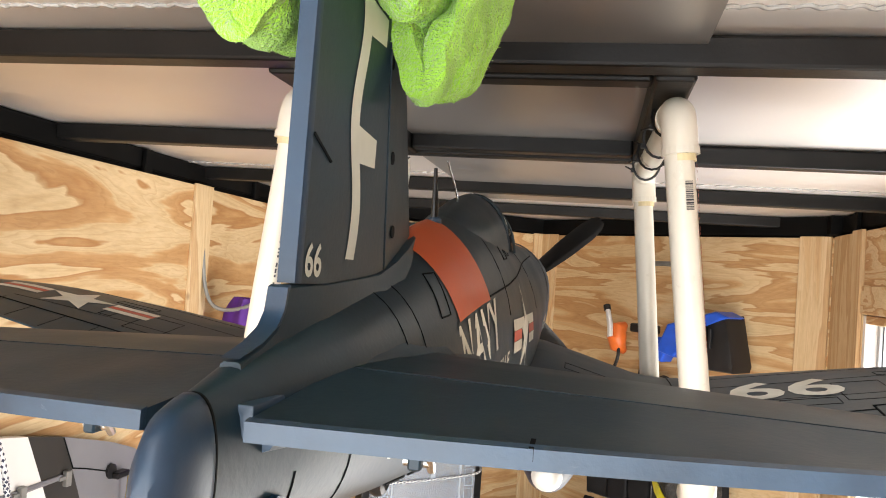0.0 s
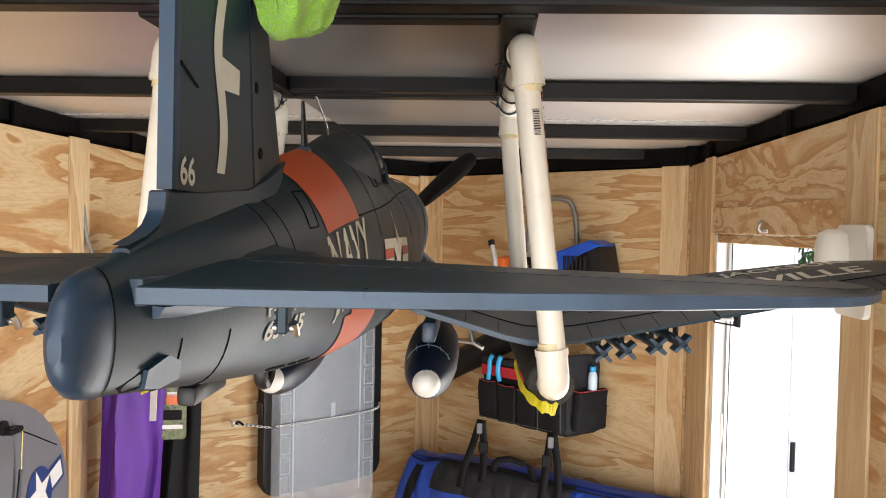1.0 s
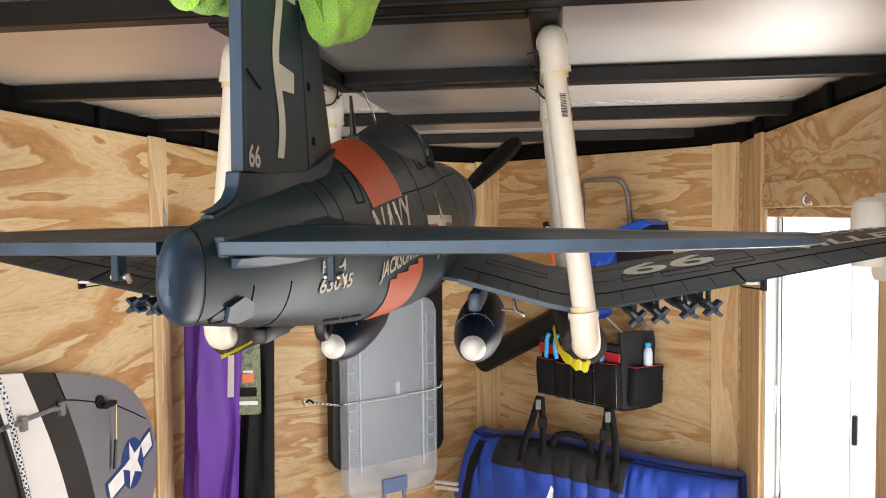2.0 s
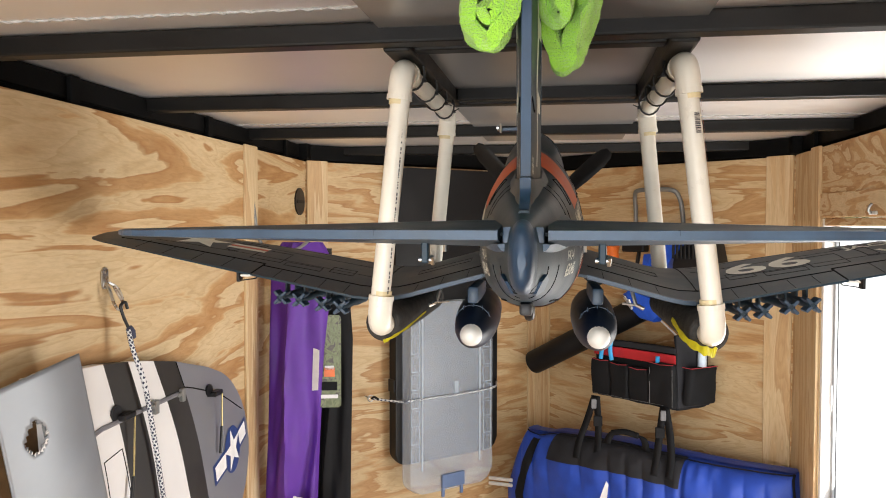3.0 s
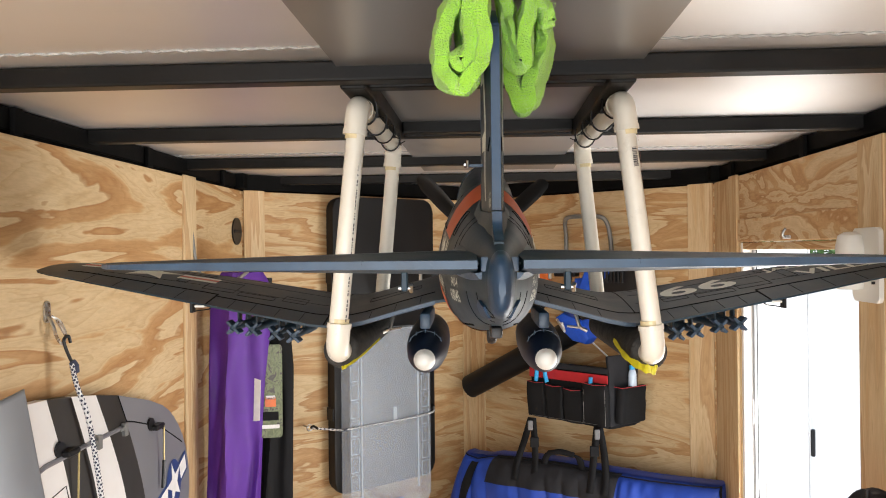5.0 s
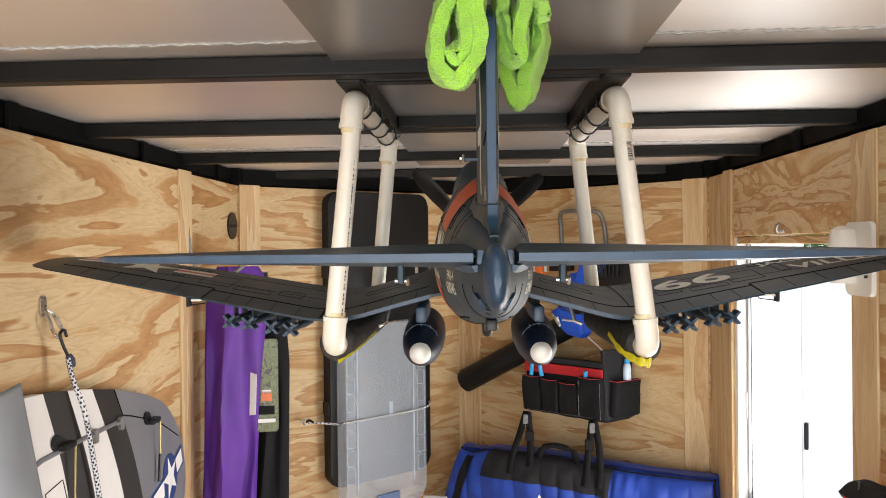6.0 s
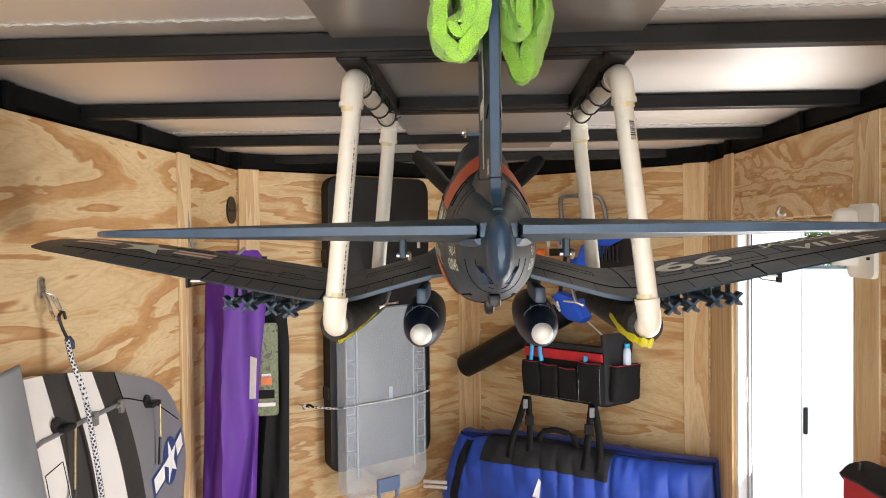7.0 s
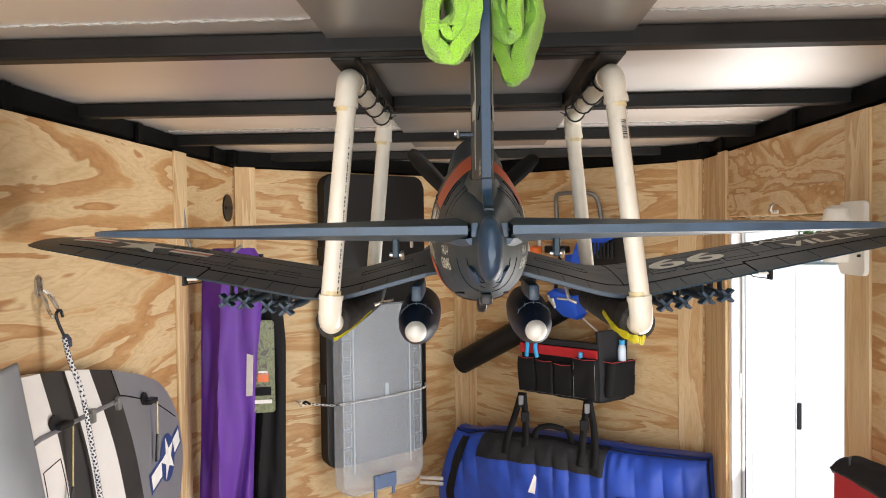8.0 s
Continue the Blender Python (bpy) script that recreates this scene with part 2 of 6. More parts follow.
def letters(text, height, width=None):
    """Flat faces of a text in the built-in font: vertices (u, v) and faces, from its lower left corner."""
    cu = bpy.data.curves.new("text", "FONT")
    cu.body, cu.resolution_u, cu.offset = text, 3, 0.022
    ob = new("text", cu)
    dg = bpy.context.evaluated_depsgraph_get()
    me = ob.evaluated_get(dg).to_mesh()
    vs = [(v.co.x, v.co.y) for v in me.vertices]
    fs = [tuple(p.vertices) for p in me.polygons]
    ob.evaluated_get(dg).to_mesh_clear()
    bpy.data.objects.remove(ob)
    bpy.data.curves.remove(cu)
    x0, x1 = min(v[0] for v in vs), max(v[0] for v in vs)
    y0, y1 = min(v[1] for v in vs), max(v[1] for v in vs)
    k = height / (y1 - y0)
    kx = (width / (x1 - x0)) if width else k
    return [((x - x0) * kx, (y - y0) * k) for x, y in vs], fs


def add_flat(bm, vs, fs, put):
    made = [bm.verts.new(put(u, v)) for u, v in vs]
    for f in fs:
        try:
            bm.faces.new([made[i] for i in f])
        except ValueError:
            pass
    return bm


def star_outline(r, inner=0.40, turn=90):
    return [((r if k % 2 == 0 else r * inner) * math.cos(radians(turn + 36 * k)), (r if k % 2 == 0 else r * inner) * math.sin(radians(turn + 36 * k))) for k in range(10)]


# ---- the trailer ----
XL, XR, REAR, CORNER, APEX = -0.84, 0.91, -1.0, 2.70, 3.46
TOP, BEAM, ROOF = 1.863, 1.890, 1.924
DOOR0, DOOR1, DOORTOP = 1.60, 2.42, 1.645


def wall_piece(name, p, q, z0, z1, material, parent=None, thick=0.012, proud=0.0, label=""):
    """An upright board between plan points p and q, its inner face on that line moved in by proud."""
    p, q = Vector((*p, 0)), Vector((*q, 0))
    d = (q - p).normalized()
    n = Vector((-d.y, d.x, 0))
    if n.dot(Vector((0.03, 1.2, 0)) - p) < 0:
        n = -n
    bm = bmesh.new()
    lo = [p + n * proud, q + n * proud, q - n * thick, p - n * thick]
    a = [bm.verts.new(v + Vector((0, 0, z0))) for v in lo]
    b = [bm.verts.new(v + Vector((0, 0, z1))) for v in lo]
    bm.faces.new(a)
    bm.faces.new(b)
    for k in range(4):
        bm.faces.new((a[k], a[(k + 1) % 4], b[(k + 1) % 4], b[k]))
    bmesh.ops.bevel(bm, geom=list(bm.edges), offset=0.0012, segments=1, affect="EDGES")
    return part(name, bm, material, parent, label)


wall_w = tagged(wall_piece("wall_west", (XL - 0.02, REAR), (XL - 0.02, CORNER + 0.03), 0, TOP + 0.06, M["void"], thick=0.02), "dark steel outer side of the trailer behind plywood", "wall", kind="structure")
wall_piece("panel", (XL, REAR), (XL, 0.93), 0, TOP, M["ply_y"], wall_w)
wall_piece("panel", (XL, 0.932), (XL, 2.150), 0, TOP, M["ply_y"], wall_w)
wall_piece("panel", (XL, 2.152), (XL, CORNER), 0, TOP - 0.003, M["ply_y"], wall_w)
wall_piece("batten", (XL, 2.130), (XL, 2.225), 0, TOP + 0.004, M["strip"], wall_w, 0, 0.008)

wall_e = tagged(wall_piece("wall_east", (XR + 0.045, REAR), (XR + 0.045, DOOR0 - 0.02), 0, TOP + 0.06, M["void"], thick=0.02), "plywood-lined trailer side wall with a door opening", "wall", kind="structure")
wall_piece("outer_skin", (XR + 0.045, DOOR1 + 0.03), (XR + 0.045, CORNER + 0.03), 0, TOP + 0.06, M["void"], wall_e, 0.02)
wall_piece("outer_skin", (XR + 0.045, DOOR0 - 0.02), (XR + 0.045, DOOR1 + 0.03), DOORTOP + 0.03, TOP + 0.06, M["void"], wall_e, 0.02)
wall_piece("panel", (XR, REAR), (XR, DOOR0 - 0.115), 0, TOP, M["ply_y"], wall_e, 0.03)
wall_piece("batten", (XR, DOOR0 - 0.113), (XR, DOOR0), 0, TOP, M["strip"], wall_e, 0.03, 0.004)
wall_piece("panel", (XR, DOOR1), (XR, CORNER), 0, TOP, M["strip"], wall_e, 0.03)
wall_piece("batten", (XR, DOOR1 + 0.005), (XR, DOOR1 + 0.085), 0, TOP + 0.004, M["strip"], wall_e, 0, 0.01)
wall_piece("header", (XR, DOOR0), (XR, DOOR1), DOORTOP, TOP, M["ply_h"], wall_e, 0.03)
wall_piece("header_rail", (XR, DOOR0), (XR, DOOR1), DOORTOP + 0.002, DOORTOP + 0.072, M["ply_h"], wall_e, 0, 0.006)

nose_l = tagged(wall_piece("wall_nose_west", (XL - 0.01, CORNER + 0.03), (0.0, APEX + 0.04), 0, TOP + 0.06, M["void"], thick=0.02), "steel skin of the angled trailer nose behind plywood", "wall", kind="structure")
wall_piece("panel", (XL, CORNER), (0.0, APEX), 0, TOP - 0.004, M["ply_v"], nose_l)
dl = Vector((0.84, 0.76)).normalized()
wall_piece("batten", (XL + 0.004, CORNER + 0.004), (XL + dl.x * 0.09, CORNER + dl.y * 0.09), 0, TOP, M["strip"], nose_l, 0, 0.008)
wall_piece("batten", (-dl.x * 0.05, APEX - dl.y * 0.05), (0.0, APEX), 0, TOP, M["strip"], nose_l, 0, 0.008)
nose_r = tagged(wall_piece("wall_nose_east", (XR + 0.01, CORNER + 0.03), (0.0, APEX + 0.04), 0, TOP + 0.06, M["void"], thick=0.02), "steel skin of the angled trailer nose behind plywood", "wall", kind="structure")
wall_piece("panel", (0.0, APEX), (XR, CORNER), 0, TOP - 0.004, M["ply_v"], nose_r)
dr = Vector((0.91, -0.76)).normalized()
wall_piece("batten", (0.0, APEX), (dr.x * 0.09, APEX + dr.y * 0.09), 0, TOP, M["strip"], nose_r, 0, 0.008)
wall_piece("batten", (XR - dr.x * 0.10, CORNER - dr.y * 0.10), (XR - 0.003, CORNER + 0.003), 0, TOP, M["strip"], nose_r, 0, 0.008)


def nose_frame(x, side, z, out=0.0):
    """A pose on the angled nose wall at lateral place x: u along the wall to the right, v up, w out into the room."""
    y = APEX + (0.76 / 0.84 * x if side < 0 else -0.76 / 0.91 * x)
    u = Vector((dl.x, dl.y, 0)) if side < 0 else Vector((dr.x, dr.y, 0))
    w = u.cross(Vector((0, 0, 1)))
    m = Matrix((u, Vector((0, 0, 1)), w)).transposed().to_4x4()
    m.translation = Vector((x, y, z)) + w * out
    return m


floor_bm = bmesh.new()
fl = [(XL - 0.03, REAR), (XR + 0.06, REAR), (XR + 0.06, CORNER), (0, APEX + 0.05), (XL - 0.03, CORNER)]
prism(fl, -0.03, Matrix.Identity(4), floor_bm)
tagged(part("floor", floor_bm, M["floor"]), "bare plywood trailer floor", "floor", kind="structure")

# roof sheets, seams and bows
roof_bm = prism([(XL - 0.06, REAR), (XR + 0.07, REAR), (XR + 0.07, CORNER + 0.04), (0, APEX + 0.08), (XL - 0.06, CORNER + 0.04)], 0.02, Matrix.Translation((0, 0, ROOF)))
ceiling = tagged(part("ceiling", roof_bm, M["roof"]), "satin aluminium roof skin over steel bows", "ceiling", kind="structure")
box(-0.142, 0.322, 0.30, 1.02, ROOF - 0.012, ROOF - 0.003, bm=(pl := bmesh.new()))
box(-0.142, 0.322, 1.03, 2.62, ROOF - 0.008, ROOF - 0.003, bm=pl)
tagged(part("roof_plate", pl, M["roof_plate"]), "plain grey sheet-metal plate along the roof", "panel", kind="structure")
for sy in (0.93, 2.12):
    sb = bmesh.new()
    for x0, x1 in ((XL - 0.03, -0.146), (0.326, XR + 0.03)):
        pts = []
        n = int((x1 - x0) / 0.004)
        for i in range(n + 1):
            x = x0 + (x1 - x0) * i / n
            pts.append((x, sy + 0.0026 * math.sin(x * 300) + random.uniform(-0.0008, 0.0008), ROOF - 0.0012 + 0.0008 * math.sin(x * 150)))
        tube(pts, 0.0030, 6, sb, squash=0.7)
    tagged(part("roof_seam", sb, M["seal"], smooth=True), "wavy silver sealant bead along a roof seam", "seam", kind="structure")


def bow(y0, y1, z0, z1, x0=XL - 0.03, x1=XR + 0.05):
    return tagged(part("roof_beam", box(x0, x1, y0, y1, z0, z1, 0.004, 2), M["steel"]), "black painted square steel roof bow", "beam", "roof bows", "structure")


for far in (-0.76, -0.16, 0.44, 1.04, 1.64, 2.24, 2.84):
    x0, x1 = XL - 0.03, XR + 0.05
    if far > 2.7:
        x0, x1 = -0.76, 0.82
    bow(far - 0.038, far, BEAM, ROOF - 0.002, x0, x1)
for xa in (-0.145, 0.277):
    tagged(part("roof_beam", box(xa, xa + 0.042, 1.041, 1.601, BEAM - 0.004, ROOF - 0.004, 0.004, 2), M["steel"]), "black steel tube welded between two roof bows", "beam", kind="structure")
for y0 in (1.062, 1.548):
    tagged(part("roof_beam", box(-0.1025, 0.2765, y0, y0 + 0.034, BEAM + 0.001, ROOF - 0.004, 0.004, 2), M["steel"]), "black steel cross tube between two roof bows", "beam", kind="structure")
# upper side rails with their stubs
for sx, x0, x1 in ((-1, XL - 0.058, XL - 0.012), (1, XR + 0.012, XR + 0.058)):
    rail = box(x0, x1, REAR, CORNER, TOP + 0.012, ROOF - 0.003, 0.003)
    tagged(part("roof_rail", rail, M["void"]), "black steel upper rail above the plywood", "rail", kind="structure")
    for y in (0.1, 0.72, 1.30, 1.9, 2.5):
        xi = x1 + 0.001 if sx < 0 else x0 - 0.013
        tagged(part("rail_bracket", box(xi, xi + 0.012, y, y + 0.03, TOP - 0.002 + 0.004, ROOF - 0.004, 0.002), M["void"]), "black steel upright tab on the upper rail", "bracket", "rail brackets", "structure")
for sd, a, b in ((-1, (XL, CORNER), (0.0, APEX)), (1, (0.0, APEX), (XR, CORNER))):
    tagged(wall_piece("roof_rail", a, b, TOP + 0.002, ROOF - 0.003, M["void"], thick=0.03, proud=0.006), "black steel upper rail over the nose wall", "rail", kind="structure")

# blocks added at the nose corners to keep daylight from leaking in
for x0, x1 in ((XL - 0.06, XL + 0.02), (XR - 0.02, XR + 0.07)):
    tagged(part("corner_post", box(x0, x1, CORNER - 0.03, CORNER + 0.08, TOP + 0.003, ROOF - 0.001, 0.002), M["void"]), "black block added to close the upper rail corner against daylight", "rail", kind="structure")
    tagged(part("corner_post", box(x0 if x0 < 0 else XR + 0.031, XL - 0.013 if x0 < 0 else x1, CORNER - 0.02, CORNER + 0.08, 0, TOP + 0.002, 0.002), M["void"]), "unseen black block behind the plywood that stops stray daylight", "post", kind="structure")
# ---- outside ----
def grass_ground():
    m, nt, b = nodes_of("pale_drive_and_grass")
    v = coords(nt)
    n = noise_node(nt, v, 0.25, 6)
    col = ramp(nt, n, [(0.45, (0.68, 0.66, 0.62)), (0.55, (0.64, 0.64, 0.57))])
    nt.links.new(col, b.inputs["Base Color"])
    b.inputs["Roughness"].default_value = 0.9
    bump(nt, noise_node(nt, v, 60, 4), 0.5, 0.02, b)
    return m


g = bmesh.new()
bmesh.ops.create_grid(g, x_segments=40, y_segments=40, size=600)
bmesh.ops.translate(g, verts=g.verts, vec=(0, 0, -0.42))
tagged(part("ground", g, grass_ground()), "pale sunlit drive and lawn outside the trailer", "ground", kind="structure")


def hedge():
    m = finish("hedge_leaf", (0.10, 0.19, 0.05), 0.6, 0, 0.5, 3, 40, 0.3)
    bm = bmesh.new()
    rnd = random.Random(4)
    for i in range(7000):
        x = rnd.uniform(4.0, 38.0)
        z = rnd.uniform(-0.42, 4.2 + 1.1 * math.sin(x * 0.5) + 0.5 * math.sin(x * 1.7))
        y = 41.5 + rnd.uniform(-1.2, 1.2) + 0.9 * math.sin(x * 0.9 + z)
        s = rnd.uniform(0.16, 0.42)
        a = [Vector((rnd.gauss(0, 1), rnd.gauss(0, 1), rnd.gauss(0, 1))).normalized() for _ in range(2)]
        c = Vector((x, y, max(z, -0.42 + s)))
        bm.faces.new([bm.verts.new(c + a[0] * s), bm.verts.new(c + a[1] * s * 0.5), bm.verts.new(c - a[0] * s), bm.verts.new(c - a[1] * s * 0.5)])
    return tagged(part("hedge", bm, m), "sunlit green hedge beyond the open side door", "hedge", kind="stuff")


hedge()
M["door_white"] = finish("white_door_skin", (0.80, 0.80, 0.79), 0.35, 0, 0.04, 6, 120, 0.08)
M["alu"] = finish("brushed_frame_aluminium", (0.74, 0.74, 0.73), 0.35, 0.5, 0.1, 20)

M["stop_alu"] = finish("dull_stop_aluminium", (0.34, 0.345, 0.35), 0.45, 0.6, 0.1, 20)


def side_door():
    t = thing("door_1", "white trailer side door swung open outwards in daylight", "door", (XR + 0.075, DOOR1 - 0.02, 0.02), kind="structure")
    h = Matrix.Translation((XR + 0.075, DOOR1 - 0.02, 0.0)) @ Matrix.Rotation(radians(DOOR_SWING), 4, "Z")
    part("door_leaf", box(0.0, 0.035, -0.80, 0.0, 0.03, 1.63, 0.004, 2, m=h), M["door_white"], t)
    part("door_trim", box(-0.006, -0.0005, -0.80, -0.76, 0.03, 1.63, 0.001, m=h), M["alu"], t)
    hd = part("handle", box(-0.022, -0.0065, -0.785, -0.765, 0.775, 0.885, 0.004, 2, m=h), M["black"], t, "black door handle")
    part("latch_plate", box(-0.0062, -0.001, -0.79, -0.758, 0.745, 0.915, 0.001, m=h), M["alu"], t)
    for z in (0.3, 1.1, 1.45):
        part("hinge", tube([(XR + 0.068, DOOR1 - 0.012, z), (XR + 0.068, DOOR1 - 0.012, z + 0.09)], 0.008, 10), M["alu"], t)


DOOR_SWING = 149
side_door()
df = thing("door_frame", "white aluminium frame lining the side door opening", "door frame", (XR, 2.0, 0), kind="structure")
part("jamb", box(XR + 0.002, XR + 0.066, DOOR1 - 0.022, DOOR1 - 0.0015, 0, DOORTOP - 0.002, 0.002), M["door_white"], df)
part("stop", box(XR + 0.030, XR + 0.040, DOOR1 - 0.036, DOOR1 - 0.0225, 0, DOORTOP - 0.026, 0.002), M["stop_alu"], df, "dull aluminium door stop")
# black strip stands in for the dark gap between jamb and stop
part("seal", box(XR + 0.0405, XR + 0.0445, DOOR1 - 0.032, DOOR1 - 0.0225, 0, DOORTOP - 0.026, 0.001), M["black"], df, "thin black strip for the shaded gap beside the door stop")
part("strike_plate", box(XR + 0.0262, XR + 0.0298, DOOR1 - 0.034, DOOR1 - 0.0235, 1.055, 1.135, 0.001), M["door_white"], df)
part("jamb", box(XR + 0.031, XR + 0.066, DOOR0 + 0.0015, DOOR0 + 0.022, 0, DOORTOP - 0.002, 0.002), M["door_white"], df)
part("head", box(XR + 0.002, XR + 0.066, DOOR0 + 0.0225, DOOR1 - 0.0225, DOORTOP - 0.024, DOORTOP - 0.002, 0.002), M["ply_h"], df)

# ---- the pipe cradle ----
PR = 0.0156


def cradle(side, top_near, bot_near, top_far, bot_far):
    """One white pipe hanger: a loop of pipe, elbows and a foam-covered arm."""
    t = thing("pipe_cradle", "white plastic pipe hanger with grey foam arm under a wing", "hanger", (top_near[0], 1.3, 1.87), group="pipe hangers")
    a, b, c, d = map(Vector, (top_near, bot_near, top_far, bot_far))
    part("upright", tube([a + Vector((0, 0, -0.02)), b + Vector((0, 0, 0.02))], PR, 20), M["pvc"], t, smooth=True)
    part("upright", tube([c + Vector((0, 0, -0.02)), d + Vector((0, 0, 0.02))], PR, 20), M["pvc"], t, smooth=True)
    part("rail", tube([a + (c - a) * 0.04, c - (c - a) * 0.04], PR, 20), M["pvc"], t, smooth=True)
    part("arm", tube([b + (d - b) * 0.04, d - (d - b) * 0.04], PR, 20), M["pvc"], t, smooth=True)

    def elbow(p, q1, q2):
        d1, d2 = (q1 - p).normalized(), (q2 - p).normalized()
        r = 0.026
        pts = [p + d1 * 0.047, p + d1 * 0.028]
        for k in range(1, 6):
            s = k / 6
            pts.append(p + d1 * r * (1 - s) ** 2 + d2 * r * s ** 2)
        pts += [p + d2 * 0.028, p + d2 * 0.047]
        e = part("elbow", tube(pts, PR + 0.0034, 20), M["pvc"], t, smooth=True, flat_angle=60)
        lip = bmesh.new()
        for dd in (d1, d2):
            tube([p + dd * 0.041, p + dd * 0.049], PR + 0.0046, 20, lip)
        part_each("lip", lip, M["pvc"], e)
        if random.random() < 0.8:
            part("glue_smear", tube([p + d1 * 0.0485, p + d1 * 0.0565], PR + 0.0005, 20), M["pvc_glue"], e)

    elbow(a, b, c)
    elbow(b, a, d)
    elbow(c, d, a)
    elbow(d, c, b)
    fdir = (d - b).normalized()
    pts = [b + fdir * s for s in (0.03, 0.034, 0.2, 0.36, (d - b).length - 0.034, (d - b).length - 0.03)]
    part("foam_sleeve", tube(pts, 0.03, 26, radii=[0.0265, 0.030, 0.031, 0.0305, 0.030, 0.0265]), M["foam"], t, "grey foam sleeve", smooth=True)
    # tape trailing off the elbow
    tp = bmesh.new()
    base = b + Vector((-side * 0.004, -0.004, -0.02))
    line = smooth_path([base + Vector((0.006, -0.004, -0.003)), base + Vector((-0.012 if side > 0 else 0.012, 0.004, -0.001)), base + Vector((-0.032 if side > 0 else 0.03, 0.05, 0.010)), base + Vector((-0.040 if side > 0 else 0.05, 0.13, 0.030))], 5)
    wv = Vector((0.3, 0, 1)).normalized() if side > 0 else Vector((-0.2, 0.3, 0.5)).normalized()
    prev = None
    for i, p in enumerate(line):
        w = (0.0075 if side > 0 else 0.003) * (1 - 0.6 * i / len(line)) * (1 + 0.25 * math.sin(i * 1.9))
        pr = [tp.verts.new(p - wv * w), tp.verts.new(p + wv * w + Vector((0, 0.002 * math.sin(i * 2.3), 0)))]
        if prev:
            tp.faces.new((prev[0], pr[0], pr[1], prev[1]))
        prev = pr
    tape = part("tape", tp, M["yellow"], t, "crumpled yellow tape")
    sol = tape.modifiers.new("thick", "SOLIDIFY")
    sol.thickness = 0.0012
    # printed line and bar marks on the near upright
    pd = (b - a).normalized()
    sidev = Vector((1, -0.35, 0)).normalized() if side > 0 else Vector((0.75, -0.65, 0)).normalized()
    tang = pd.cross(sidev).normalized()
    pm = bmesh.new()
    rnd = random.Random(3)
    s = 0.05
    while s < 0.38:
        ln = rnd.choice((0.002, 0.003, 0.005))
        c0 = a + pd * s + sidev * (PR + 0.0006)
        pm.faces.new([pm.verts.new(c0 + tang * x + pd * y) for x, y in ((-0.0011, 0), (0.0011, 0), (0.0011, ln), (-0.0011, ln))])
        s += ln + rnd.choice((0.0015, 0.002, 0.006))
    part("print", pm, M["print_red"] if side > 0 else M["print_grey"], t)
    if side > 0:
        bc = bmesh.new()
        fv = Vector((0.35, -1, 0)).normalized()
        tg = pd.cross(fv).normalized()
        s = 0.078
        for k in range(15):
            ln = rnd.choice((0.0008, 0.0012, 0.002))
            c0 = a + pd * s + fv * (PR + 0.0007)
            bc.faces.new([bc.verts.new(c0 + tg * x + pd * y) for x, y in ((-0.0042, 0), (0.0042, 0), (0.0042, ln), (-0.0042, ln))])
            s += ln + rnd.choice((0.0007, 0.0012))
        part("bar_marks", bc, M["print_grey"], t)
    # cable ties to the steel tube above
    mid = [a + (c - a) * f for f in (0.16, 0.42, 0.66, 0.88)]
    for k, p in enumerate(mid):
        tb = bmesh.new()
        ring = []
        lean = random.uniform(-0.012, 0.012)
        for j in range(17):
            an = 2 * math.pi * j / 16
            zz = math.sin(an)
            ring.append(p + Vector(((PR + 0.003) * math.cos(an) * 1.15, lean * zz, 0.008 + zz * (PR + 0.011))))
        tube(ring, 0.0018, 6, tb, cap=False)
        cb = p + Vector((-side * 0.021, 0.0, -0.004))
        box(cb.x - 0.003, cb.x + 0.003, cb.y - 0.004, cb.y + 0.004, cb.z - 0.003, cb.z + 0.003, bm=tb)
        tube([cb, cb + Vector((-side * 0.012, -0.012, -0.006 + 0.01 * (k % 2)))], 0.0012, 5, tb)
        part("cable_tie", tb, M["black"], t)
    return t


cradle(-1, (-0.124, 1.085, 1.868), (-0.162, 1.085, 1.463), (-0.124, 1.572, 1.866), (-0.156, 1.560, 1.470))
cradle(1, (0.306, 1.092, 1.868), (0.352, 1.095, 1.457), (0.297, 1.572, 1.866), (0.331, 1.560, 1.466))


# ---- the hanging model aircraft ----
# built level about its own middle line (x = 0), y forward, then turned a little to its left
AX, AY, YAW = 0.0795, 1.2, 1.43
airplane = thing("model_airplane", "dark sea-blue gull-winged model fighter aircraft with orange band hanging in pipes", "model airplane", (AX, AY, 1.5), (0, 0, YAW))
AM = Matrix.Translation((AX, AY, 0)) @ Matrix.Rotation(radians(YAW), 4, "Z") @ Matrix.Translation((0, -AY, 0))


def aero_each(name, bm, material, parent=None, label="", smooth=True, flat_angle=40):
    bmesh.ops.transform(bm, matrix=AM, verts=bm.verts)
    return part_each(name, bm, material, parent or airplane, label, smooth, flat_angle)


def aero(name, bm, material, parent=None, label="", smooth=True, flat_angle=40):
    bmesh.ops.transform(bm, matrix=AM, verts=bm.verts)
    return part(name, bm, material, parent or airplane, label, smooth, flat_angle)


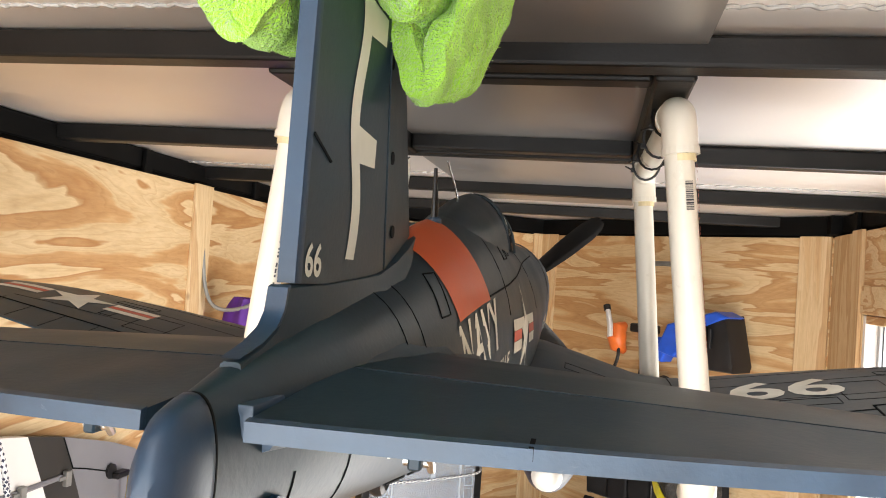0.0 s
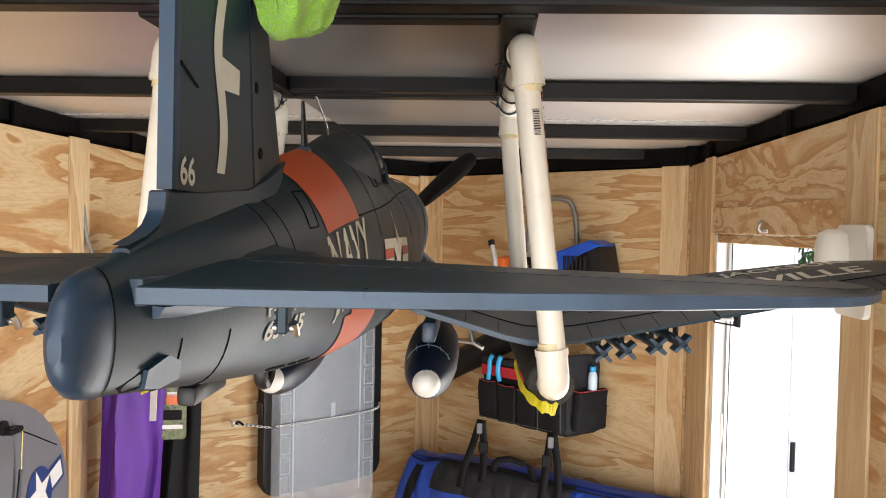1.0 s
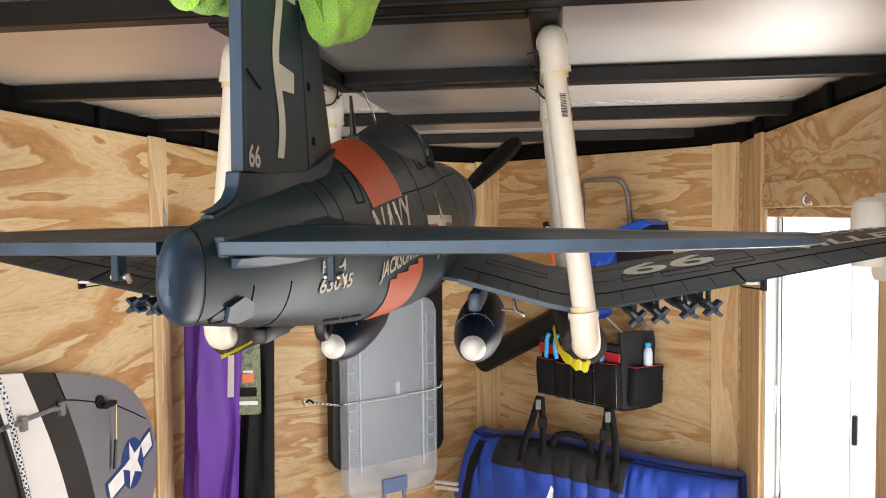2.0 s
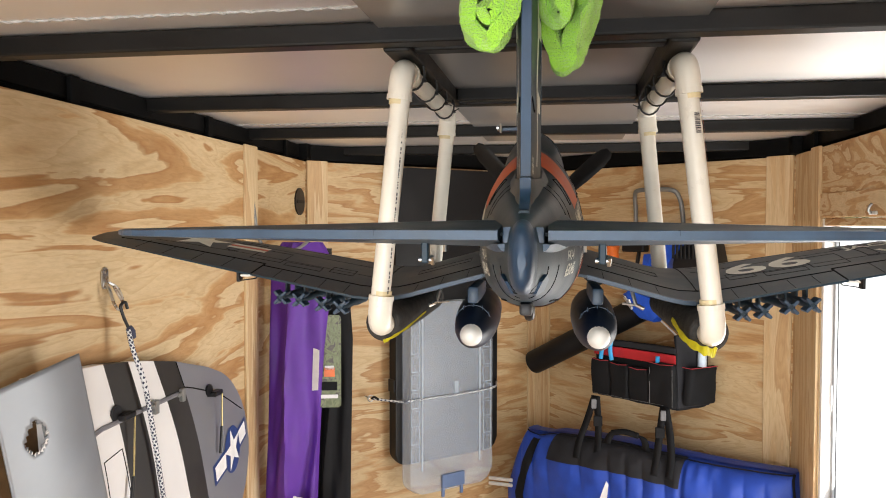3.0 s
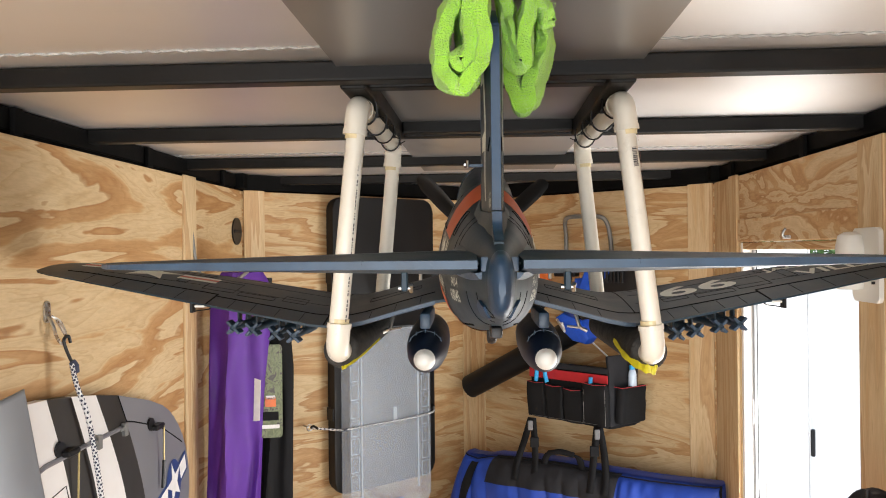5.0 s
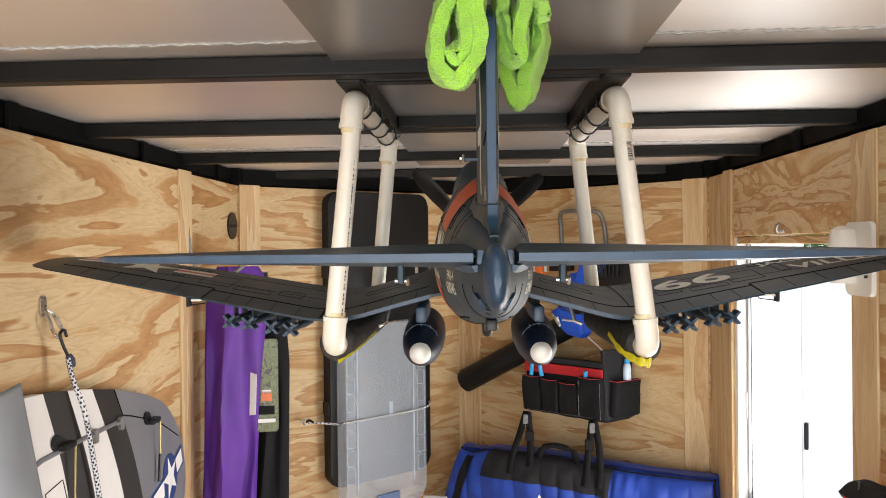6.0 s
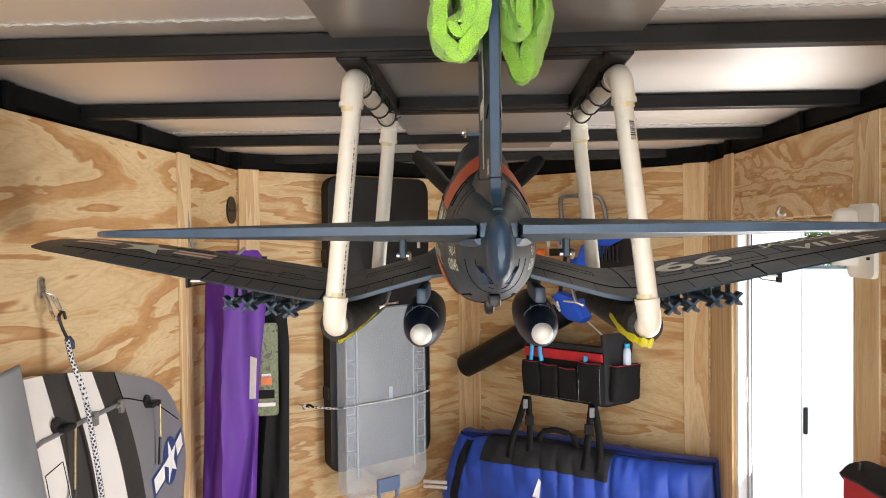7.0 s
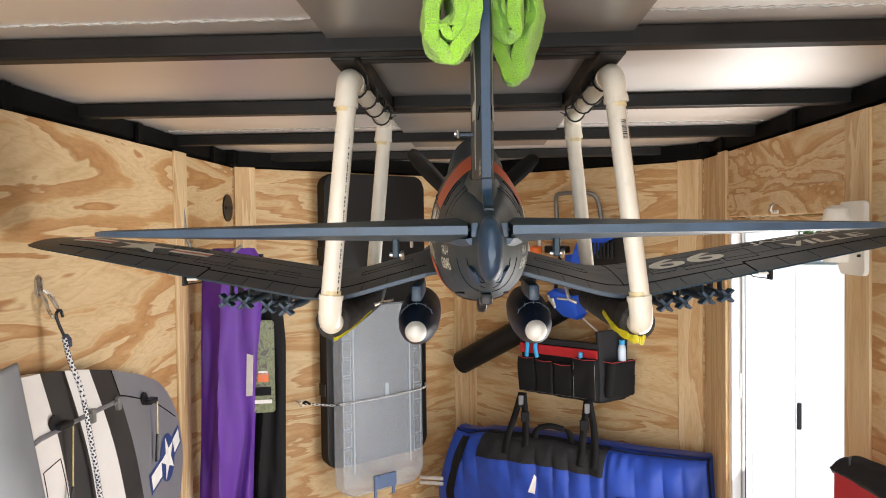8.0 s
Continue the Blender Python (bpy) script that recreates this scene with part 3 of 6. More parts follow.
FUS = [  # y, top, bottom, half width
    (0.457, 1.606, 1.590, 0.003), (0.461, 1.616, 1.582, 0.0060), (0.470, 1.624, 1.576, 0.0085), (0.49, 1.6295, 1.571, 0.0108),
    (0.535, 1.639, 1.564, 0.0195), (0.60, 1.653, 1.554, 0.0325), (0.68, 1.670, 1.543, 0.0455), (0.75, 1.687, 1.534, 0.0550),
    (0.80, 1.7015, 1.5285, 0.0585), (0.85, 1.7135, 1.523, 0.0625), (0.90, 1.7225, 1.519, 0.066), (0.95, 1.730, 1.516, 0.0695),
    (1.02, 1.740, 1.511, 0.0735), (1.10, 1.741, 1.507, 0.0765), (1.25, 1.736, 1.504, 0.080),
    (1.40, 1.735, 1.512, 0.081), (1.53, 1.735, 1.540, 0.081), (1.66, 1.733, 1.560, 0.081), (1.695, 1.728, 1.567, 0.077)]


def fus_at(y):
    for a, b in zip(FUS, FUS[1:]):
        if a[0] <= y <= b[0]:
            f = (y - a[0]) / (b[0] - a[0])
            return [a[i] + (b[i] - a[i]) * f for i in (1, 2, 3)]
    return FUS[0][1:] if y < FUS[0][0] else FUS[-1][1:]


def crest(y):
    """How far the section draws up into an egg: none at the tail and the cowling, full amidships."""
    return max(0.0, min(1.0, (y - 0.58) / 0.2, (1.58 - y) / 0.25))


def fus_ring(y, n=32, grow=0.0):
    top, bot, hw = fus_at(y)
    e = crest(y)
    zc = bot + (0.5 - 0.08 * e) * (top - bot)
    hw += grow
    out = []
    for k in range(n):
        a = 2 * math.pi * k / n
        ca, sa = math.cos(a), math.sin(a)
        up = e if sa > 0 else 0.0
        hh = (top - zc if sa > 0 else zc - bot) + grow
        out.append((hw * math.copysign(abs(ca) ** (0.86 + 0.44 * up), ca), y, zc + hh * math.copysign(abs(sa) ** (0.92 + 0.08 * up), sa)))
    return out


def fus_x(y, z, grow=0.0008):
    top, bot, hw = fus_at(y)
    e = crest(y)
    zc = bot + (0.5 - 0.08 * e) * (top - bot)
    s = max(-0.999, min(0.999, (z - zc) / ((top - zc) if z > zc else (zc - bot))))
    sa = abs(s) ** (1 / (0.92 + (0.08 * e if s > 0 else 0)))
    return hw * math.sqrt(max(0, 1 - sa * sa)) ** (0.86 + (0.44 * e if s > 0 else 0)) + grow


ys = sorted({round(f[0], 4) for f in FUS} | {round(0.55 + 0.04 * i, 3) for i in range(29)})
aero("fuselage", loft([fus_ring(y) for y in [0.4880] + [q for q in ys if q >= 0.49]]), M["navy"])
# the cone's stronger blue carries light from the rear sky
aero("tail_cone", loft([fus_ring(y, grow=g) for y, g in ((0.457, 0), (0.459, 0.0004), (0.461, 0.0008), (0.465, 0.0012), (0.470, 0.0014), (0.476, 0.0015), (0.482, 0.0015), (0.485, 0.0012), (0.4862, 0.0003))]), M["navy3"], label="worn rounded tail cone with skylight in its blue")
# orange ring, broken by the lettering on both sides
ob_bm = bmesh.new()
n = 96


def band_edges(z):
    """Rear and front edge of the band at a height: upright above the lettering, swept forward below."""
    f = max(0.0, min(1.0, (1.640 - z) / 0.113))
    return 0.776 + 0.072 * f, 0.893 + 0.080 * min(1.0, f * 1.7)


BAND_COLS = 6
rings = []
for c in range(BAND_COLS + 1):
    row = []
    for k in range(n):
        z = fus_ring(0.85, n)[k][2]
        y0, y1 = band_edges(z)
        row.append(ob_bm.verts.new(fus_ring(y0 + (y1 - y0) * c / BAND_COLS, n, 0.0009)[k]))
    rings.append(row)
for a, b in zip(rings, rings[1:]):
    for k in range(n):
        q = (a[k], a[(k + 1) % n], b[(k + 1) % n], b[k])
        zm = sum(v.co.z for v in q) / 4
        ym = sum(v.co.y for v in q) / 4
        if not 1.568 + 0.10 * (ym - 0.80) < zm < 1.641 + 0.13 * (ym - 0.772):
            ob_bm.faces.new(q)
aero("orange_band", ob_bm, M["orange"], label="orange painted band round the fuselage")
# panel grooves round the rear fuselage
gb = bmesh.new()
r = fus_ring(0.4872, 48, -0.0004)
tube(r + [r[0]], 0.0010, 5, gb, cap=False)
for y in (0.541, 0.590):
    r = fus_ring(y, 48, -0.0003)
    tube(r[26:36], 0.0009, 5, gb)
    tube(r[37:47], 0.0009, 5, gb)
for y in (0.664, 0.692, 0.985, 1.30):
    r = fus_ring(y, 48, -0.0001)
    tube(r[2:23], 0.0005, 5, gb)
aero_each("panel_groove", gb, M["line"])
# long seam and hatches on both sides
hb = bmesh.new()
for sd in (-1, 1):
    seam = [(sd * fus_x(y, 1.659 + 0.09 * (y - 0.90), 0.0), y, 1.659 + 0.09 * (y - 0.90)) for y in [0.90 + 0.04 * i for i in range(16)]]
    tube(seam, 0.0009, 5, hb)
    for y0, y1, z0, z1, sh in ((0.738, 0.760, 1.6466, 1.6745, 0.014), (1.10, 1.135, 1.700, 1.716, 0.006), (1.05, 1.085, 1.695, 1.714, 0.006)):
        loop = [(y0, z0), (y1, z0 + 0.0015), (y1 + sh, z1 + 0.0015), (y0 + sh, z1), (y0, z0)]
        fine = [(a[0] + (b[0] - a[0]) * i / 6, a[1] + (b[1] - a[1]) * i / 6) for a, b in zip(loop, loop[1:]) for i in range(6)] + [loop[0]]
        tube([(sd * fus_x(y, z, 0.0), y, z) for y, z in fine], 0.0007, 5, hb)
aero_each("hatch_seam", hb, M["line"])
# turtle deck and canopy
deck = []
for y, top, hw in ((0.930, 1.725, 0.018), (0.965, 1.734, 0.027), (1.00, 1.743, 0.034), (1.04, 1.753, 0.038), (1.08, 1.763, 0.040), (1.13, 1.7715, 0.041), (1.16, 1.772, 0.041)):
    base = 1.70
    deck.append([(hw * 1.14 * math.copysign(abs(math.cos(math.pi * k / 14)) ** 1.2, 7 - k), y, base + (top - base) * math.sin(math.pi * k / 14)) for k in range(15)])
aero("turtle_deck", loft(deck), M["navy"])


def glass(name, tint=(0.9, 0.93, 0.93), rough=0.03, ior=1.45):
    m, nt, b = nodes_of(name)
    b.inputs["Base Color"].default_value = (*tint, 1)
    b.inputs["Roughness"].default_value = rough
    b.inputs["IOR"].default_value = ior
    b.inputs["Transmission Weight"].default_value = 1.0
    return m


M["glass"] = glass("smoky_canopy_plastic", (0.72, 0.75, 0.75), 0.06, 1.12)
can = []
for y, top, hw in ((1.161, 1.7725, 0.041), (1.20, 1.773, 0.042), (1.25, 1.768, 0.041), (1.30, 1.757, 0.037), (1.345, 1.736, 0.028)):
    can.append([(hw * 1.10 * math.cos(math.pi * k / 14), y, 1.708 + (top - 1.708) * math.sin(math.pi * k / 14) ** 1.05) for k in range(15)])
aero("canopy", loft(can), M["glass"], label="clear canopy")
cf = bmesh.new()
for r in (can[0], can[2], can[4]):
    tube(r, 0.0022, 6, cf)
aero_each("canopy_frame", cf, M["navy"])
# cowling lip, spinner and four-bladed propeller
aero("cowl_flap_ring", loft([fus_ring(1.545, 40, 0.001), fus_ring(1.55, 40, 0.003), fus_ring(1.56, 40, 0.001)], cap=False), M["black"])
ZH, YP = 1.648, 1.765
cow = []
for y, r in ((1.693, 0.078), (1.715, 0.074), (1.728, 0.066), (1.722, 0.058), (1.70, 0.056)):
    cow.append([(r * math.cos(2 * math.pi * k / 36), y, ZH + r * math.sin(2 * math.pi * k / 36)) for k in range(36)])
aero("cowl_lip", loft(cow), M["navy"])
prop = aero("propeller_hub", loft([[(r * math.cos(2 * math.pi * k / 24), y, ZH + r * math.sin(2 * math.pi * k / 24)) for k in range(24)] for y, r in ((1.71, 0.024), (1.75, 0.026), (1.79, 0.022), (1.815, 0.012), (1.822, 0.003))]), M["black"])
for k in range(4):
    ang = radians(42 + 90 * k)
    rings = []
    for s, w, tw, th in ((0.018, 0.016, 55, 0.011), (0.045, 0.026, 47, 0.008), (0.09, 0.040, 36, 0.006), (0.14, 0.044, 27, 0.005), (0.19, 0.042, 21, 0.004), (0.215, 0.033, 19, 0.0035), (0.225, 0.018, 18, 0.003)):
        ring = []
        for j in range(12):
            a = 2 * math.pi * j / 12
            cu, cv = math.cos(a) * w / 2, math.sin(a) * th / 2
            t = radians(tw)
            tang, fwd = cu * math.cos(t) - cv * math.sin(t), cu * math.sin(t) + cv * math.cos(t)
            rad = Vector((math.cos(ang), 0, math.sin(ang)))
            tv = Vector((-math.sin(ang), 0, math.cos(ang)))
            ring.append(Vector((0, YP, ZH)) + rad * s + tv * tang + Vector((0, 1, 0)) * fwd)
        rings.append(ring)
    aero("propeller_blade", loft(rings), M["prop"], prop)

# fin and rudder
def slab(outline, thick_of, bm=None):
    """An upright foil from a (y, z) outline; thick_of gives the half thickness at y, z."""
    bm = bm or bmesh.new()
    a = [bm.verts.new((thick_of(y, z), y, z)) for y, z in outline]
    b = [bm.verts.new((-thick_of(y, z), y, z)) for y, z in outline]
    cl = len(a)
    bm.faces.new(a)
    bm.faces.new(b)
    for k in range(cl):
        bm.faces.new((a[k], a[(k + 1) % cl], b[(k + 1) % cl], b[k]))
    return bm


def hinge_y(z):
    return 0.694 - 0.148 * (z - 1.673)


def te_y(z):
    return 0.567 + 0.015 * (z - 1.666) if z < 1.84 else 0.5697 + 0.9 * (z - 1.84) + 14 * (z - 1.84) ** 2


def le_y(z):
    return 0.806 - 0.43 * (z - 1.694) if z < 1.83 else 0.7475 - 0.43 * (z - 1.83) - 16 * (z - 1.83) ** 2


def foil_sheet(name, zs, fa, fb, ha, hb, material, label="", cols=5, top_taper=0.6):
    """A closed foil whose chord runs from fa(z) to fb(z), half thickness ha to hb."""
    rings = []
    for i, z in enumerate(zs):
        tp = 1 - top_taper * max(0, (z - 1.84) / 0.04)
        ya, yb = fa(z), fb(z)
        r = []
        for k in range(cols + 1):
            f = k / cols
            r.append(((ha + (hb - ha) * f) * tp, ya + (yb - ya) * f, z))
        for k in range(cols, -1, -1):
            f = k / cols
            r.append((-(ha + (hb - ha) * f) * tp, ya + (yb - ya) * f, z))
        rings.append(r)
    return aero(name, loft(rings), material, label=label, flat_angle=50)


zs_r = [1.667, 1.672, 1.70, 1.74, 1.78, 1.82, 1.845, 1.86, 1.869]
rudder = foil_sheet("rudder", zs_r, te_y, lambda z: hinge_y(z) - 0.0015, 0.0043, 0.0122, M["navy"])
fin = foil_sheet("fin", [1.655, 1.69, 1.74, 1.78, 1.82, 1.845, 1.86, 1.869], lambda z: hinge_y(z) + 0.0015, le_y, 0.0126, 0.0028, M["navy"])
edge = bmesh.new()
zz = [1.667 + 0.02 * i for i in range(10)]
loft([[(0.0042, te_y(z) - 0.0012, z), (0.0049, te_y(z) + 0.0004, z), (0.0051, te_y(z) + 0.005, z), (-0.0051, te_y(z) + 0.005, z), (-0.0049, te_y(z) + 0.0004, z), (-0.0042, te_y(z) - 0.0012, z)] for z in zz], edge)
# blue strip: sky light on the blunt edge, put into its colour
aero("rudder_edge", edge, M["navy3"], rudder, "worn trailing edge coloured blue for skylight", flat_angle=30)
# rib dents and markings on both sides of the rudder
def rud_x(y, z):
    f = (y - te_y(z)) / (hinge_y(z) - te_y(z))
    return 0.0043 + 0.0079 * f + 0.0006


wm = bmesh.new()
dk = bmesh.new()
for sd in (-1, 1):
    def put(y, z, off=0.0):
        return (sd * (rud_x(y, z) + off), y, z)
    prev = None
    for i in range(36):
        z = 1.680 + i * 0.0052
        y = 0.636 + 0.0048 * math.sin((z - 1.68) * 62) - 0.030 * (z - 1.68)
        pr = [wm.verts.new(put(y - 0.0105, z)), wm.verts.new(put(y + 0.0020, z))]
        if prev:
            wm.faces.new((prev[0], prev[1], pr[1], pr[0]))
        prev = pr
    for y0, z0, y1, z1 in ((0.630, 1.732, 0.660, 1.752), (0.634, 1.803, 0.664, 1.823)):
        q = [(y0, z0), (y1, z0 + 0.001), (y1, z1 - 0.003), (y0, z1)]
        wm.faces.new([wm.verts.new(put(y, z, 0.0002)) for y, z in q])
    vs, fs = letters("66", 0.0165, 0.0195)
    add_flat(wm, vs, fs, lambda u, v: put(0.5745 + u if sd > 0 else 0.5940 - u, 1.6700 + v))
    for z, y0, y1 in ((1.731, 0.574, 0.596),):
        tube([put(y0, z + 0.006), put(y1, z - 0.004 if y1 - y0 > 0.01 else z - 0.02)], 0.0008, 6, dk)
    for z in (1.70, 1.745, 1.80):
        c = put(0.712 - 0.3 * (z - 1.70), z)
        tube([(sd * 0.0113, c[1], z), (sd * 0.0121, c[1], z)], 0.0042, 10, dk)
aero("fin_markings", wm, M["white"], rudder, "off-white tail markings", smooth=False)
aero_each("fin_detail", dk, M["line"], rudder)
# rudder horn sticking out to the left
rh = bmesh.new()
box(-0.029, -0.006, 0.664, 0.670, 1.7185, 1.7215, bm=rh)
aero("rudder_horn", rh, M["navy2"], rudder)
rh = bmesh.new()
tube([(-0.030, 0.657, 1.7205), (-0.030, 0.676, 1.7205)], 0.0014, 8, rh)
tube([(-0.027, 0.660, 1.725), (-0.027, 0.660, 1.716)], 0.0013, 8, rh)
aero("horn_clip", rh, M["metal"], rudder, "small metal clip")
# dorsal block under the rudder
db = []
for y, top, hw in ((0.515, 1.6365, 0.0042), (0.535, 1.6415, 0.0043), (0.550, 1.6475, 0.0044), (0.5565, 1.6545, 0.0045), (0.5590, 1.6658, 0.0046), (0.60, 1.6672, 0.0078), (0.68, 1.673, 0.0136), (0.72, 1.682, 0.0142), (0.762, 1.692, 0.012), (0.81, 1.7035, 0.007), (0.85, 1.711, 0.003)):
    low = fus_at(y)[0] - 0.014
    db.append([(hw * 1.0, y, top - 0.001), (hw * 0.7, y, top), (-hw * 0.7, y, top), (-hw, y, top - 0.001), (-hw * 1.15, y, (top * 2 + low) / 3), (-hw * 1.7, y, low), (hw * 1.7, y, low), (hw * 1.15, y, (top * 2 + low) / 3)])
aero("dorsal_fairing", loft(db), M["navy"])
de = bmesh.new()
loft([[(w, y, z), (w, y + 0.0035, z + 0.001), (-w, y + 0.0035, z + 0.001), (-w, y, z)] for w, y, z in ((0.0047, 0.5572, 1.6652), (0.0047, 0.5555, 1.6575), (0.0046, 0.5545, 1.6545), (0.0045, 0.5480, 1.6480), (0.0044, 0.5330, 1.6420), (0.0040, 0.5140, 1.6380))], de)
# same sky-lit blue carried down the dorsal edge as colour
aero("dorsal_edge", de, M["navy3"], label="worn trailing edge coloured blue for skylight")

# tailplane with blunt elevators
def stab(side):
    rings, el = [], []
    def shape(s):
        te = 0.487 + 0.071 * (s / 0.38) ** 2 + (0.05 * max(0, (s - 0.33) / 0.05) ** 2)
        le = 0.742 - 0.10 * (s / 0.38) - (0.035 * max(0, (s - 0.32) / 0.06) ** 2)
        hg = 0.592 - 0.012 * (s / 0.38)
        th = 0.0135 * (1 - 0.75 * s / 0.38)
        return te, le, hg, th
    for s in (0.0, 0.03, 0.10, 0.18, 0.26, 0.32, 0.35, 0.37, 0.379):
        te, le, hg, th = shape(s)
        s *= 1.055
        hg = max(hg, te + 0.012)
        z = 1.617
        pts = [(hg + 0.0015, th * 0.92), (hg + 0.05, th), (le - 0.03, th * 0.85), (le - 0.008, th * 0.45), (le, 0), (le - 0.008, -th * 0.45), (le - 0.03, -th * 0.85), (hg + 0.05, -th), (hg + 0.0015, -th * 0.92)]
        rings.append([(side * s, max(y, hg + 0.0015), z + dz) for y, dz in pts])
    st = aero("tailplane", loft(rings), M["navy"], flat_angle=35)
    if True:
        er, te_r = [], []
        for s in [0.0185 + 0.0126 * i for i in range(27)] + [0.352, 0.366, 0.374]:
            te, le, hg, th = shape(s)
            s *= 1.055
            hg = max(hg, te + 0.012)
            e = min(0.0036, th * 0.5)
            er.append([(side * s, hg - 0.001, 1.617 + th * 0.90), (side * s, hg - 0.001, 1.617 - th * 0.90), (side * s, te + 0.002, 1.617 - e), (side * s, te + 0.002, 1.617 + e), (side * s, te + (hg - te) * 0.55, 1.617 + th * 0.9 * 0.55 + e * 0.45 - 0.0026 * ((s * 21) % 1.0))])
            te_r.append([(side * s, te + 0.004, 1.617 + e + 0.0008), (side * s, te, 1.617 + e), (side * s, te, 1.617 - e), (side * s, te + 0.004, 1.617 - e - 0.0008)])
        ev = aero("elevator", loft(er), M["navy"], flat_angle=25)
        # paler colour stands for the sky shining on the elevator's rear face
        aero("elevator_edge", loft(te_r), M["navy2"], ev, "worn trailing edge coloured lighter for skylight", smooth=False)
        notch = bmesh.new()
        box(side * 0.118 - 0.0009, side * 0.118 + 0.0009, shape(0.118)[0] - 0.0006, shape(0.118)[0] + 0.020, 1.6165, 1.6210, bm=notch)
        aero("trim_notch", notch, M["line"], ev)
        # control horn below
        hs = 0.066 if side > 0 else 0.088
        hn = bmesh.new()
        box(side * hs - 0.003, side * hs + 0.003, 0.56, 0.572, 1.591, 1.614, 0.001, bm=hn)
        aero("control_horn", hn, M["navy"], ev)
        hn = bmesh.new()
        tube([(side * hs - 0.006, 0.567, 1.594), (side * hs + 0.006, 0.567, 1.594)], 0.0024, 10, hn)
        tube([(side * hs + 0.006, 0.564, 1.597), (side * hs + 0.006, 0.570, 1.590)], 0.002, 8, hn)
        tube([(side * (hs - 0.013), 0.60, 1.600), (side * (hs - 0.013), 0.60, 1.612)], 0.0018, 8, hn)
        aero_each("linkage", hn, M["metal"], ev, "small metal linkage")
    return st


for sd in (-1, 1):
    stab(sd)
# tail fillets, root stubs and the pale lip under each root
for sd in (-1, 1):
    aero("root_stub", box(min(sd * 0.006, sd * 0.0165), max(sd * 0.006, sd * 0.0165), 0.502, 0.60, 1.6105, 1.6235, 0.0015, 2), M["navy2"], label="blue stub beside the tail cone")
    lip = []
    for i in range(9):
        f = i / 8
        y = 0.515 + 0.15 * f
        d = 0.0045 * math.sin(math.pi * (0.12 + 0.88 * f) ** 0.8)
        x = sd * fus_x(y, 1.607, -0.002)
        lip.append([(x, y, 1.610), (x + sd * 0.008, y, 1.609), (x + sd * 0.005, y, 1.607 - d), (x, y, 1.605 - d)])
    aero("root_lip", loft(lip), M["navy2"], label="paler lip under the tailplane root")
    fl_r = []
    for y, w, h in ((0.53, 0.006, 0.006), (0.58, 0.016, 0.012), (0.66, 0.022, 0.016), (0.73, 0.018, 0.014), (0.80, 0.006, 0.006)):
        x = fus_x(y, 1.617, -0.012)
        fl_r.append([(sd * x, y, 1.617 + h + 0.01), (sd * (x + w * 0.75), y, 1.617 + h * 0.5), (sd * (x + w + 0.012), y, 1.617), (sd * (x + w * 0.75), y, 1.617 - h * 0.5), (sd * x, y, 1.617 - h - 0.01)])
    aero("tail_fillet", loft(fl_r), M["navy"])

# gull wing
WST = [  # half span, trailing y, leading y, z of trailing edge, half thickness, leading edge lift
    (0.03, 1.200, 1.572, 1.545, 0.026, 0.000), (0.085, 1.196, 1.572, 1.538, 0.026, 0.000), (0.15, 1.192, 1.566, 1.521, 0.025, 0.001), (0.215, 1.188, 1.558, 1.503, 0.024, 0.002),
    (0.245, 1.187, 1.555, 1.497, 0.0235, 0.003), (0.275, 1.187, 1.552, 1.496, 0.023, 0.004), (0.31, 1.188, 1.548, 1.499, 0.022, 0.005), (0.42, 1.195, 1.535, 1.520, 0.0195, 0.005),
    (0.55, 1.206, 1.515, 1.544, 0.0165, 0.005), (0.68, 1.222, 1.490, 1.568, 0.0135, 0.004), (0.76, 1.238, 1.470, 1.582, 0.0115, 0.003), (0.815, 1.256, 1.450, 1.590, 0.0095, 0.002),
    (0.848, 1.278, 1.430, 1.595, 0.0075, 0.001), (0.866, 1.306, 1.405, 1.598, 0.0055, 0.0), (0.875, 1.335, 1.375, 1.5995, 0.003, 0.0)]


WST = [(s, te, le, z, th, lift + 0.020 * min(1, (le - te) / 0.3)) for s, te, le, z, th, lift in WST]


def wing_at(s):
    for a, b in zip(WST, WST[1:]):
        if a[0] <= s <= b[0]:
            f = (s - a[0]) / (b[0] - a[0])
            return [a[i] + (b[i] - a[i]) * f for i in range(1, 6)]
    return WST[-1][1:]


PROFILE = [(0.0, 0.10), (0.12, 0.34), (0.30, 0.68), (0.5, 0.93), (0.68, 1.0), (0.82, 0.90), (0.93, 0.62), (0.985, 0.30), (1.0, 0.0)]


def prof(f):
    for a, b in zip(PROFILE, PROFILE[1:]):
        if a[0] <= f <= b[0]:
            return a[1] + (b[1] - a[1]) * (f - a[0]) / (b[0] - a[0])
    return 0.0


def wing_top(s, y, grow=0.0006):
    te, le, z, th, lift = wing_at(s)
    f = max(0, min(1, (y - te) / (le - te)))
    return z + lift * f + th * prof(f) + grow


def wing_low(s, y):
    te, le, z, th, lift = wing_at(s)
    f = max(0, min(1, (y - te) / (le - te)))
    return z + lift * f - th * 0.85 * prof(f)


def groove(bm, pts, side, w=0.0011):
    """A panel line laid on the upper wing through (span, y) points."""
    fine = []
    for (s0, y0), (s1, y1) in zip(pts, pts[1:]):
        n = max(2, int(math.hypot(s1 - s0, y1 - y0) / 0.02))
        for i in range(n):
            f = i / n
            fine.append((s0 + (s1 - s0) * f, y0 + (y1 - y0) * f))
    fine.append(pts[-1])
    tube([(side * s, y, wing_top(s, y, 0.0)) for s, y in fine], w * 0.8, 5, bm)


